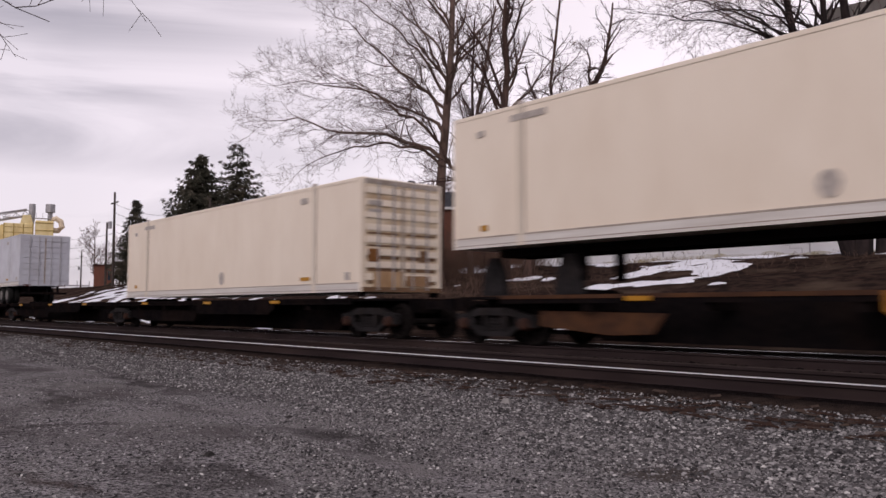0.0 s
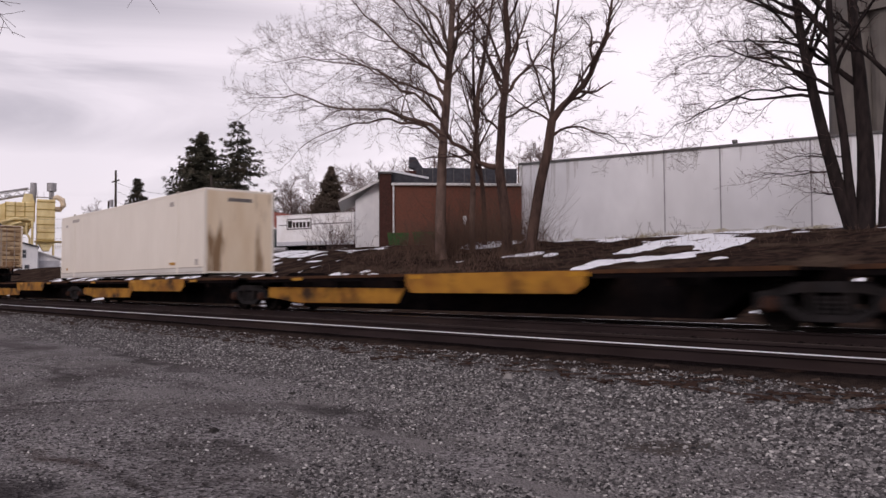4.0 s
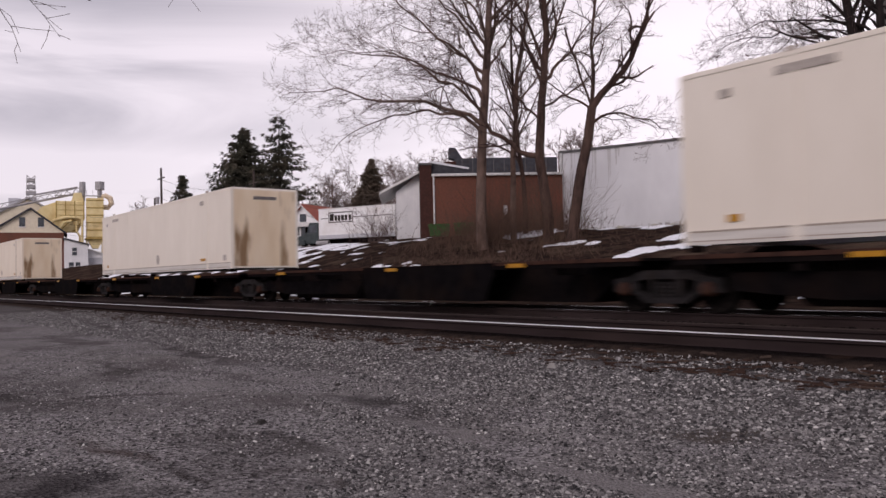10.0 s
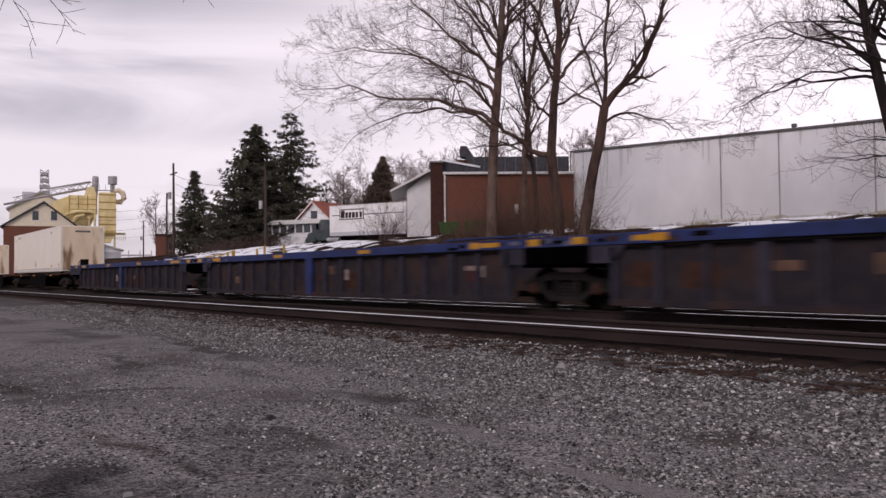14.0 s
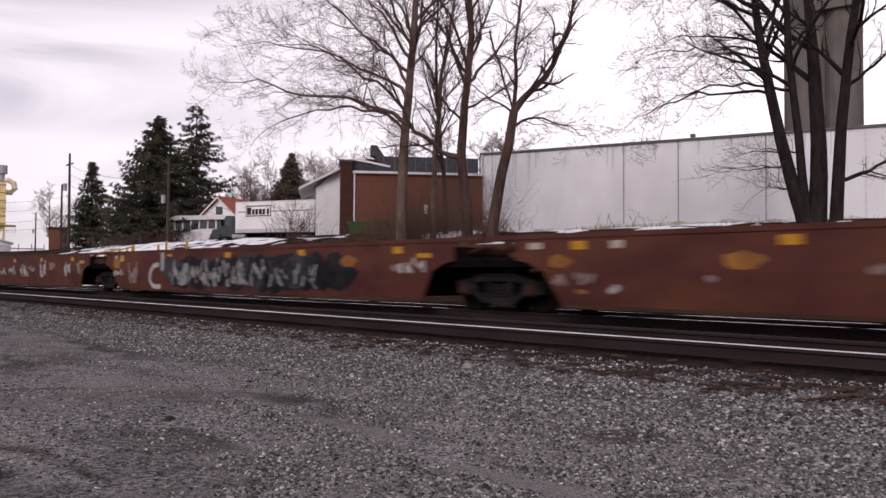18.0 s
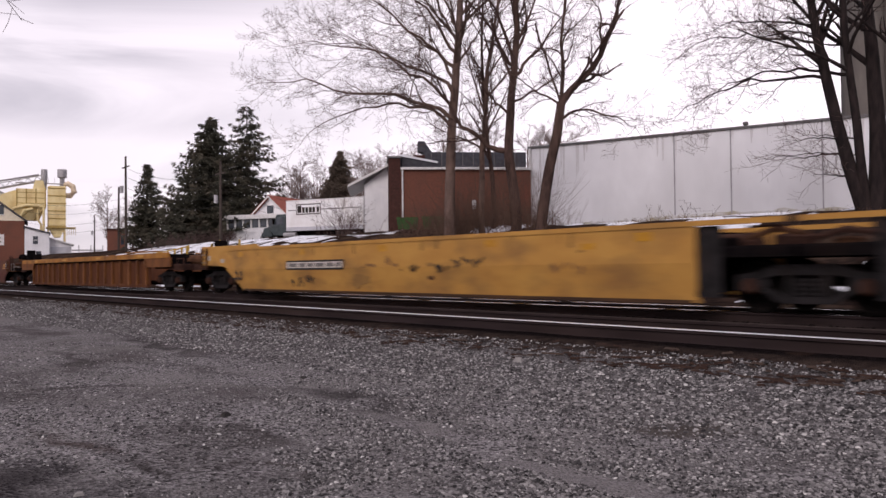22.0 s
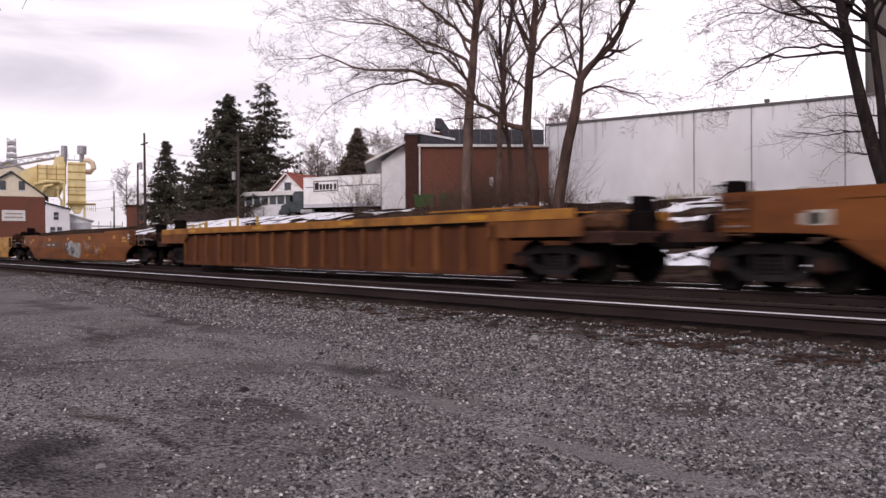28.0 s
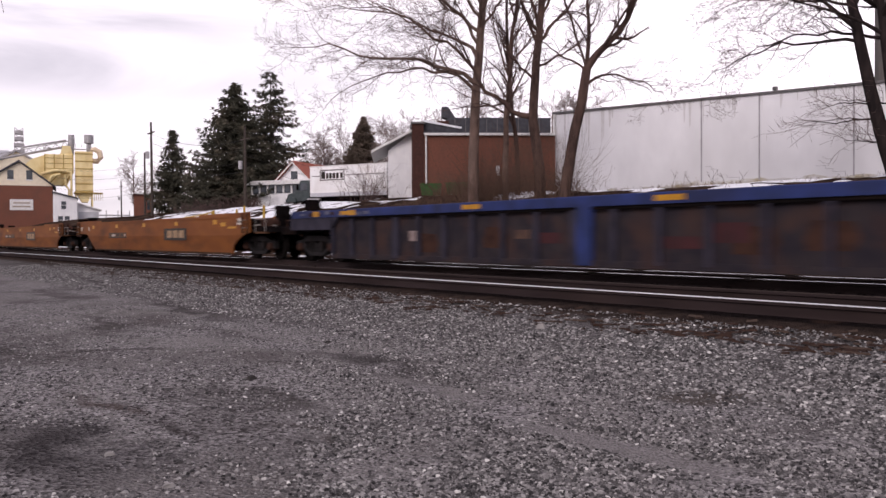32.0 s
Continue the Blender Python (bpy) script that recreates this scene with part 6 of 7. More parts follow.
def make_box_truck():
    x, y, _ = polar(-61.0, 78.0)
    z = 3.30
    ob = thing("box_truck", "white box truck with a dark green cab parked above the bank", "truck", at=pose(x, y, z, 0, 0, 23))
    part("cargo_box", Shape().box(0, 8.6, 0, 2.5, 1.15, 4.0, 0.04), M["truck_box"], ob)
    part("side_skirt", Shape().box(0.05, 8.55, -0.015, 0.0, 1.15, 1.5), M["box_grey"], ob)
    part("top_rail", Shape().box(0, 8.6, -0.03, 0.0, 3.88, 3.98), M["trim_white"], ob)
    part("stripe", Shape().box(0.3, 8.3, -0.016, 0.0, 3.02, 3.10), M["dark_mark"], ob)
    part("chassis", Shape().box(-2.0, 8.2, 0.6, 1.9, 0.75, 1.14), M["steel_black"], ob)
    part("cab", Shape().prism([(-1.75, 0.8), (-0.15, 0.8), (-0.15, 2.75), (-1.2, 2.75), (-1.75, 1.75)], 0.15, 2.35), M["truck_green"], ob)
    part("bonnet", Shape().prism([(-3.1, 0.75), (-1.75, 0.75), (-1.75, 1.75), (-2.9, 1.5)], 0.35, 2.15), M["truck_green"], ob)
    part("cab_window", Shape().prism([(-1.45, 1.8), (-0.4, 1.8), (-0.4, 2.5), (-1.15, 2.5)], 0.135, 0.15), M["glass"], ob)
    part("windscreen", Shape().prism([(-1.78, 1.76), (-1.74, 1.72), (-1.2, 2.68), (-1.26, 2.7)], 0.35, 2.15), M["glass"], ob)
    part("bumper", Shape().box(-3.25, -3.05, 0.2, 2.3, 0.45, 0.8, 0.02), M["mill_grey"], ob)
    for wx in (-2.3, 5.9, 7.1):
        for wy in (0.1, 2.1):
            w = part("wheel", Shape().tube([(0, 0, 0), (0, 0.05, 0), (0, 0.25, 0), (0, 0.3, 0)], [0.44, 0.5, 0.5, 0.44], 18), M["tyre"], ob, at=pose(wx, wy, 0.5))
            part("rim", Shape().tube([(0, -0.02, 0), (0, 0.02, 0)], [0.24, 0.27], 14), M["hub"], w)
    board = part("name_board", Shape().box(1.2, 4.0, -0.024, -0.018, 2.62, 3.62), M["dark_mark"], ob, "black framed white name board")
    part("board_face", Shape().box(1.3, 3.9, -0.03, -0.022, 2.73, 3.51), M["truck_box"], board)
    for c, w in ((1.36, 0.46), (1.92, 0.28), (2.28, 0.30), (2.66, 0.34), (3.08, 0.28), (3.54, 0.26)):
        part("logo_bar", Shape().box(c, c + w, -0.036, -0.028, 2.8, 3.46 if c < 1.5 else 3.3), M["board_black"], board)
    part("fender", Shape().prism([(-2.95, 0.72), (-1.65, 0.72), (-1.75, 1.1), (-2.1, 1.22), (-2.6, 1.2), (-2.9, 1.0)], 0.02, 0.4), M["truck_green"], ob)
    part("grille", Shape().box(-3.14, -3.06, 0.55, 1.95, 0.85, 1.45, 0.02), M["mill_grey"], ob, "dull chrome grille")
    for hy in (0.3, 2.2):
        part("headlamp", Shape().box(-3.12, -2.98, hy - 0.12, hy + 0.12, 0.95, 1.18, 0.02), M["trim_white"], ob)
    part("mirror", Shape().box(-1.5, -1.42, -0.12, 0.1, 1.85, 2.35), M["steel_black"], ob)
    part("fuel_tank", Shape().tube([(-0.4, 0.25, 0.8), (-0.35, 0.25, 0.8), (1.0, 0.25, 0.8), (1.05, 0.25, 0.8)], [0.2, 0.26, 0.26, 0.2], 12), M["mill_grey"], ob)
    part("rear_bar", Shape().box(8.45, 8.55, 0.2, 2.3, 0.55, 0.65), M["steel_black"], ob)


make_box_truck()


def make_bins():
    for az, r, w in ((-52.6, 58.0, 1.5), (-50.9, 58.5, 1.4), (-50.0, 59.0, 0.9)):
        x, y, _ = polar(az, r)
        z = terrain(x, y)
        ob = thing("waste_container", "bright green waste container by the brick wall", "dumpster", group="waste containers", at=pose(x, y, z, 0, 0, 50))
        part("body", Shape().prism([(-w * 0.42, 0.1), (w * 0.42, 0.1), (w * 0.5, 0.85), (-w * 0.5, 0.85)], -0.5, 0.5), M["green"], ob)
        part("lid", Shape().prism([(-w * 0.52, 0.85), (w * 0.52, 0.85), (w * 0.5, 0.95), (-w * 0.5, 0.95)], -0.55, 0.55), M["green"], ob)


make_bins()


def make_guard():
    ob = thing("guard_rail", "low yellow steel guard rail at the street edge", "guard rail")
    n = 6
    pts = []
    for k in range(n):
        x, y, _ = polar(-69.6 + k * 0.44, 75)
        z = terrain(x, y)
        pts.append((x, y, z + 0.5))
        part("post", Shape().box(-0.06, 0.06, -0.06, 0.06, -0.2, 0.6, 0.02), M["bollard"], ob, at=pose(x, y, z))
    part("rail", Shape().tube(pts, [0.055] * n, 6), M["bollard"], ob)
    for az, r in ((-67.5, 68), (-65.9, 64.5), (-65.4, 66), (-64.1, 61)):
        x, y, _ = polar(az, r)
        b = thing("bollard", "yellow steel bollard at the street edge", "bollard", group="street bollards", at=pose(x, y, terrain(x, y)))
        part("post", Shape().tube([(0, 0, -0.1), (0, 0, 0.95), (0, 0, 1.05)], [0.09, 0.09, 0.05], 10), M["bollard"], b)


make_guard()


# ---- mill ----
def make_mill():
    r, turn = 150.0, 77.0
    x, y, _ = polar(-77.0, r)
    ob = thing("mill_house", "red brick mill with a cream gabled upper storey", "mill", at=pose(x, y, 0, 0, 0, turn))
    part("wall", Shape().box(-11.4, -0.6, 0, 12, -0.5, 9.3), M["brick"], ob)
    part("gable", Shape().prism([(-11.4, 9.3), (-0.6, 9.3), (-5.5, 13.1)], 0.02, 0.3), M["cream"], ob)
    part("roof", Shape().prism([(-11.9, 9.0), (-5.5, 13.15), (-0.1, 9.0), (-0.1, 9.25), (-5.5, 13.45), (-11.9, 9.25)][::-1], -0.4, 12), M["roof_dark"], ob)
    for wx in (-6.75, -4.0):
        w = part("window", Shape().box(wx - 0.45, wx + 0.45, -0.02, 0.02, 10.3, 11.8), M["glass"], ob)
        part("window_sill", Shape().box(wx - 0.55, wx + 0.55, -0.06, 0.02, 10.15, 10.3), M["trim_white"], w)
    sign = part("sign_board", Shape().box(-6.9, -3.5, -0.08, 0.0, 5.3, 7.05), M["trim_white"], ob, "white sign board with faint lettering")
    for k, (a, b) in enumerate(((-6.4, -4.0), (-6.5, -3.9))):
        part("lettering_bar", Shape().box(a, b, -0.095, -0.078, 6.35 - k * 0.6, 6.6 - k * 0.6), M["box_frame"], sign)
    tower = thing("mill_tower", "tall cream gabled mill tower with roof machinery", "mill", at=pose(*polar(-79.1, r + 13)[:2], 0, 0, 0, turn))
    part("wall", Shape().box(-5.5, 4.5, 0, 8, -0.5, 13.2), M["cream"], tower)
    part("gable", Shape().prism([(-5.5, 13.2), (4.5, 13.2), (-0.4, 16.0)], 0.02, 0.3), M["cream"], tower)
    part("roof", Shape().prism([(-6.0, 12.9), (-0.4, 16.05), (5.0, 12.9), (5.0, 13.2), (-0.4, 16.4), (-6.0, 13.2)][::-1], -0.4, 8), M["mill_grey"], tower)
    for k in range(4):
        part("leg_section", Shape().box(-1.0 + 0.12 * k, 0.9 - 0.1 * k, 2.6, 4.2, 16.0 + k * 1.15, 16.6 + k * 1.15, 0.05), M["mill_grey"], tower)
        for px in (-0.75, 0.6):
            part("leg_post", Shape().box(px - 0.06, px + 0.06, 3.2, 3.32, 16.0 + k * 1.15, 17.2 + k * 1.15), M["mill_grey"], tower)
    for k in range(4):
        part("leg_brace", Shape().tube([(-0.7, 3.26, 16.0 + k * 1.15), (0.6, 3.26, 17.15 + k * 1.15)], [0.07, 0.07], 4), M["mill_grey"], tower)
        part("leg_brace", Shape().tube([(0.6, 3.30, 16.0 + k * 1.15), (-0.7, 3.30, 17.15 + k * 1.15)], [0.07, 0.07], 4), M["mill_grey"], tower)
    part("roof_cabin", Shape().box(-3.6, -1.6, 1.5, 4.0, 14.6, 16.3, 0.04), M["box_grey"], tower)
    shed = thing("mill_shed", "low white mill annex with a lean-to", "shed", at=pose(*polar(-77.0, r - 4)[:2], 0, 0, 0, turn))
    part("wall", Shape().prism([(-0.5, -0.5), (3.0, -0.5), (3.0, 7.1), (-0.5, 8.0)], 0, 7), M["siding"], shed)
    part("roof", Shape().prism([(-0.7, 8.05), (3.2, 7.05), (3.2, 7.25), (-0.7, 8.3)], -0.25, 7.2), M["roof_dark"], shed)
    part("lean_to", Shape().prism([(3.0, -0.5), (6.3, -0.5), (6.3, 5.3), (3.0, 6.3)], 1.2, 7), M["siding"], shed)
    part("lean_to_door", Shape().box(3.2, 6.2, 1.14, 1.2, -0.5, 5.0), M["box_grey"], shed)
    part("lean_to_roof", Shape().prism([(3.0, 6.3), (6.7, 5.2), (6.7, 5.4), (3.0, 6.55)], 0.8, 7.2), M["trim_white"], shed)
    for wx, wz in ((1.0, 5.4), (0.5, 3.0), (1.5, 3.0)):
        w = part("window", Shape().box(wx - 0.35, wx + 0.35, -0.05, 0.0, wz, wz + 1.25), M["glass"], shed)
        part("window_frame", Shape().box(wx - 0.42, wx + 0.42, -0.06, -0.02, wz + 0.58, wz + 0.66), M["trim_white"], w)
    # yellow bins, cyclone and ducts
    bx, by, _ = polar(-77.0, r + 5)
    plant = thing("grain_plant", "yellow steel grain bins with cyclone and ducts", "grain plant", at=pose(bx, by, 0, 0, 0, turn))
    part("bin", Shape().box(2.95, 5.75, 0, 3.4, 8.6, 15.7, 0.08), M["mill_yellow"], plant)
    for k in range(6):
        part("bin_band", Shape().box(2.9, 5.8, -0.07, 0.0, 8.7 + k * 1.3, 8.86 + k * 1.3), M["mill_rib"], plant)
    part("hopper", Shape().prism([(4.0, 6.9), (4.9, 6.9), (5.7, 8.6), (3.0, 8.6)], 0.3, 3.1), M["mill_yellow"], plant)
    part("bin", Shape().box(-1.8, 2.7, 0.4, 4.2, 12.0, 15.1, 0.08), M["mill_yellow"], plant)
    part("bin_face", Shape().prism([(-4.2, 9.8), (1.6, 9.8), (2.6, 12.0), (-1.6, 12.0)], 0.8, 3.6), M["mill_yellow"], plant)
    for k in range(4):
        part("bin_band", Shape().box(-1.85 + k * 1.45, -1.7 + k * 1.45, 0.33, 0.4, 12.0, 15.1), M["mill_rib"], plant)
    part("bin", Shape().prism([(-5.0, 11.4), (-1.8, 11.6), (-1.8, 15.0), (-3.9, 14.2), (-5.0, 13.0)], 1.4, 3.8), M["mill_yellow"], plant)
    for k in range(3):
        part("bin_band", Shape().box(-1.8, 2.7, 0.34, 0.4, 12.6 + k * 0.9, 12.68 + k * 0.9), M["mill_rib"], plant)
    for k in range(9):                        # lattice on the two conveyors
        part("conveyor_brace", Shape().tube([(-10.5 + k * 1.4, 3, 13.76 + k * 0.34), (-9.9 + k * 1.4, 3, 14.75 + k * 0.34), (-9.1 + k * 1.4, 3, 14.1 + k * 0.34)], [0.07] * 3, 4), M["mill_grey"], plant)
    part("conveyor_rail", Shape().tube([(-10.6, 3, 14.6), (2.0, 3, 17.7)], [0.08, 0.08], 5), M["mill_grey"], plant)
    part("bin_head", Shape().prism([(0.6, 15.1), (2.6, 15.1), (2.2, 16.6), (1.0, 16.6)], 0.6, 2.6), M["mill_yellow"], plant)
    for x0, x1 in ((-3.8, -1.6), (-1.6, 0.8), (0.8, 2.6)):
        part("support_brace", Shape().tube([(x0, 0.5, 9.6), (x1, 0.5, 12.0)], [0.09, 0.09], 5), M["mill_rib"], plant)
    part("exhaust_pipe", Shape().tube([(5.2, 1.6, 15.6), (5.2, 1.6, 17.2), (5.2, 1.6, 17.3), (5.2, 1.6, 18.7)], [0.4, 0.4, 0.78, 0.78], 14), M["mill_grey"], plant)
    part("duct_elbow", Shape().tube([(5.2, 1.6, 16.0), (6.1, 1.6, 16.3), (6.9, 1.6, 15.8), (7.1, 1.6, 14.9), (6.5, 1.6, 14.2), (5.6, 1.6, 14.2)], [0.35, 0.45, 0.5, 0.5, 0.5, 0.45], 12), M["box_end"], plant)
    part("exhaust_pipe", Shape().tube([(2.4, 1.6, 15), (2.4, 1.6, 17.2), (2.4, 1.6, 18.6)], [0.35, 0.55, 0.5], 12), M["mill_grey"], plant)
    part("duct", Shape().tube([(-3.4, -0.4, 9.4), (-2.2, -0.6, 11.6), (-0.4, -0.6, 12.2), (1.6, -0.6, 12.2)], [0.28] * 4, 10), M["mill_yellow"], plant)
    part("duct", Shape().tube([(-1.6, -0.5, 9.6), (-0.6, -0.7, 11.3), (0.6, -0.6, 11.6)], [0.26] * 3, 10), M["mill_yellow"], plant)
    part("duct", Shape().tube([(2.3, -0.5, 12.0), (2.3, -0.5, 5.0)], [0.2] * 2, 10), M["mill_yellow"], plant)
    part("duct", Shape().tube([(1.4, -0.5, 11.5), (1.4, -0.5, 9.8), (1.9, -0.5, 9.0), (1.9, -0.5, 5.0)], [0.18] * 4, 10), M["mill_yellow"], plant)
    part("conveyor", Shape().tube([(-5.2, 2, 16.2), (1.6, 2, 17.7)], [0.16, 0.16], 6), M["mill_grey"], plant)
    part("conveyor", Shape().tube([(-12.0, 3, 13.4), (2.0, 3, 16.8)], [0.2, 0.2], 6), M["mill_grey"], plant)
    part("catwalk", Shape().box(-2.0, 5.4, 1.0, 1.8, 16.1, 16.22), M["mill_grey"], plant)
    for k in range(8):
        part("railing_post", Shape().box(-2.0 + k * 1.0, -1.94 + k * 1.0, 1.0, 1.06, 16.2, 17.1), M["mill_grey"], plant)
    for px in (3.05, 5.6):
        for py in (0.2, 3.2):
            part("leg", Shape().box(px - 0.13, px + 0.13, py - 0.13, py + 0.13, -0.5, 8.7), M["mill_yellow"], plant)
    part("platform", Shape().box(2.7, 7.3, -0.4, 3.6, 8.45, 8.6), M["mill_rib"], plant)
    for k in range(5):
        part("railing_post", Shape().box(5.9 + 0.33 * k, 5.97 + 0.33 * k, -0.38, -0.31, 7.2, 8.5), M["mill_rib"], plant)
    red = thing("brick_shed", "small dark red brick building beside the track", "building", at=pose(*polar(-72.45, 128)[:2], 0, 0, 0, 72))
    part("wall", Shape().box(0, 2.75, 0, 5, 0.0, 6.9), M["brick"], red)
    part("roof", Shape().box(-0.15, 2.9, -0.15, 5.2, 6.9, 7.1), M["brick_dark"], red)
    part("window", Shape().box(1.85, 2.25, -0.04, 0, 4.8, 6.2), M["glass"], red)
    fence = thing("far_gantry", "grey steel frame across the far end of the tracks", "gantry", at=pose(*polar(-74.2, 210)[:2], 0, 0, 0, 74))
    for k in range(5):
        part("post", Shape().box(-5 + k * 2.6, -4.8 + k * 2.6, 0, 0.2, 0.5, 7.2), M["mill_grey"], fence)
    part("beam", Shape().box(-5, 5.6, 0, 0.2, 5.9, 6.2), M["mill_grey"], fence)
    part("low_roof", Shape().box(-5, 5.6, 2, 8, 4.4, 4.9), M["box_grey"], fence)


M["mill_rib"] = material("mill_frame_yellow", (0.44, 0.31, 0.10), (0.34, 0.24, 0.08), 3.0, 0.7)
make_mill()


# ---- poles and wires ----
def utility_pole(az, r, top, arms=True, lean=0.0):
    x, y, _ = polar(az, r)
    z = terrain(x, y) - 0.3
    ob = thing("utility_pole", "weathered timber utility pole", "utility pole", group="utility poles", at=pose(x, y, z, 0, lean, 0))
    part("shaft", Shape().tube([(0, 0, 0), (0, 0, top - z)], [0.17, 0.11], 8), M["pole"], ob)
    if arms:
        part("cross_arm", Shape().box(-1.1, 1.1, -0.06, 0.06, top - z - 1.3, top - z - 1.17), M["pole"], ob)
        part("transformer", Shape().tube([(-0.2, -0.4, top - z - 4.2), (-0.2, -0.4, top - z - 3.4)], [0.22, 0.22], 10), M["mill_grey"], ob)
    return ob


utility_pole(-71.3, 100, 14.0, True, -1.0)
utility_pole(-71.75, 122, 12.6, False)
utility_pole(-65.33, 84, 11.7)
utility_pole(-73.2, 190, 13.0)


def wire(a, b, sag):
    pts = []
    for k in range(9):
        u = k / 8
        p = Vector(a).lerp(Vector(b), u)
        pts.append((p.x, p.y, p.z - sag * 4 * u * (1 - u)))
    tagged(new("overhead_wire", Shape().tube(pts, [0.015] * 9, 4).mesh("overhead_wire", M["wire"])), "thin black overhead wire", "wire", group="overhead wires")


for dz in (0.0, 1.0, 2.2, 3.1):
    wire(polar(-65.33, 84, 11.2 - dz), polar(-57.5, 96, 8.6 - dz * 0.7), 0.7)
    wire(polar(-65.33, 84, 10.4 - dz), polar(-71.3, 100, 12.6 - dz), 0.9)
    wire(polar(-71.3, 100, 9.2 - dz), polar(-77.5, 165, 13.6 - 1.6 * dz), 0.8)


# ---- trees ----
def rand_dir(d, spread, rng):
    a = d.cross(Vector((rng.uniform(-1, 1), rng.uniform(-1, 1), rng.uniform(-1, 1))))
    if a.length < 1e-3:
        a = Vector((1, 0, 0))
    return (d + a.normalized() * math.tan(radians(spread))).normalized()


class Tree:
    """Bare broad-leaved tree: a trunk, limbs that are parts of their own, and fine twigs in one mesh."""

    def __init__(self, seed, twig=0.010):
        self.rng = random.Random(seed)
        self.trunk, self.limbs, self.twigs = Shape(), [], Shape()
        self.twig = twig

    def shape_for(self, r, level, limb):
        if level == 0:
            return self.trunk
        return limb if r > self.twig * 2.2 else self.twigs

    def stem(self, p, d, length, r0, r1, level, bend=8.0, rise=0.0, kids=6, depth=3, kid_from=0.25, kid_angle=48, kid_len=0.55, limb=None):
        rng = self.rng
        if level == 1 and limb is None:
            limb = Shape()
            self.limbs.append(limb)
        n = max(2, int(length / (0.8 if level < 2 else 0.36)))
        n = min(n, 22)
        pts, rad = [Vector(p)], [r0]
        d = Vector(d).normalized()
        for i in range(n):
            d = rand_dir(d, rng.uniform(0, bend), rng)
            d = (d + Vector((0, 0, rise / n))).normalized()
            pts.append(pts[-1] + d * (length / n))
            rad.append(r0 + (r1 - r0) * ((i + 1) / n) ** 0.9)
        self.shape_for(r0, level, limb).tube(pts, rad, 9 if level == 0 else 6 if r0 > 0.05 else 3, cap=False)
        if depth > 0:
            for k in range(kids):
                u = kid_from + (1 - kid_from) * (k + rng.random()) / kids
                i = min(n - 1, int(u * n))
                q = pts[i].lerp(pts[i + 1], u * n - i)
                dd = (pts[i + 1] - pts[i]).normalized()
                kd = rand_dir(dd, rng.uniform(kid_angle * 0.6, kid_angle * 1.25), rng)
                if kd.z < -0.5:
                    kd.z *= 0.5
                rr = max(self.twig * 0.6, min(rad[i] * 0.55, r0 * 0.45))
                ln = length * kid_len * (1.15 - 0.6 * u) * rng.uniform(0.7, 1.25)
                if ln > 0.2:
                    self.stem(q, kd, ln, rr, max(self.twig * 0.45, rr * 0.25), level + 1, min(34, bend * 1.5 + 8), rise * 0.4 + 0.06, max(4, int(kids * 0.85)), depth - 1, 0.18, kid_angle, kid_len, limb)
        return pts, rad

    def at(self, pts, z):
        """The place on a stem at the height z."""
        for a, b in zip(pts, pts[1:]):
            if a.z <= z <= b.z:
                return a.lerp(b, (z - a.z) / max(1e-6, b.z - a.z))
        return pts[-1]

    def arch(self, p, heading, length, r0, climb, droop, depth=2, kids=12, reach=0.30, shape=1.0, lift=0.1):
        """A limb that climbs and then levels or droops, towards the compass heading in degrees from the y axis."""
        rng = self.rng
        limb = Shape()
        self.limbs.append(limb)
        n = 14
        h = Vector((math.sin(radians(heading)), math.cos(radians(heading)), 0))
        pts, rad = [Vector(p)], [r0]
        for i in range(n):
            u = (i / (n - 1)) ** shape
            e = radians(climb + (droop - climb) * u + rng.uniform(-20, 20))
            side = Vector((-h.y, h.x, 0)) * rng.uniform(-0.38, 0.38)
            pts.append(pts[-1] + (h * math.cos(e) + side + Vector((0, 0, math.sin(e)))) * (length / n))
            rad.append(r0 + (self.twig * 0.8 - r0) * ((i + 1) / n) ** 0.75)
        limb.tube(pts, rad, 6, cap=False)
        for k in range(kids):
            u = 0.15 + 0.85 * (k + rng.random()) / kids
            i = min(n - 1, int(u * n))
            dd = (pts[i + 1] - pts[i]).normalized()
            kd = rand_dir(dd, rng.uniform(25, 62), rng)
            kd.z = kd.z * 0.8 + lift
            self.stem(pts[i], kd, (1.2 + length * reach * (1.1 - 0.5 * u)) * rng.uniform(0.55, 1.2), max(rad[i] * 0.45, self.twig * 1.2), self.twig * 0.5, 2, 25, lift * 0.3, 9, depth, 0.10, 56, 0.46, limb)
        return pts

    def finish(self, name, label, bark, group="", twig="twig"):
        ob = thing(name, label, "tree", group=group)
        part("trunk", self.trunk, M[bark], ob, smooth=True)
        for s in self.limbs:
            if s.v:
                part("limb", s, M[bark], ob, smooth=True)
        if self.twigs.v:
            tagged(part("twig_spray", self.twigs, M[twig], ob), "fine bare twigs", kind="stuff")
        return ob


def foot(az, r):
    x, y, _ = polar(az, r)
    return Vector((x, y, terrain(x, y) - 0.3))


def slant(az, side, up=1.0, away=0.0):
    """A direction that leans to the side as seen from the camera along az."""
    a = radians(az)
    return Vector((math.cos(a) * side + math.sin(a) * away, -math.sin(a) * side + math.cos(a) * away, up)).normalized()


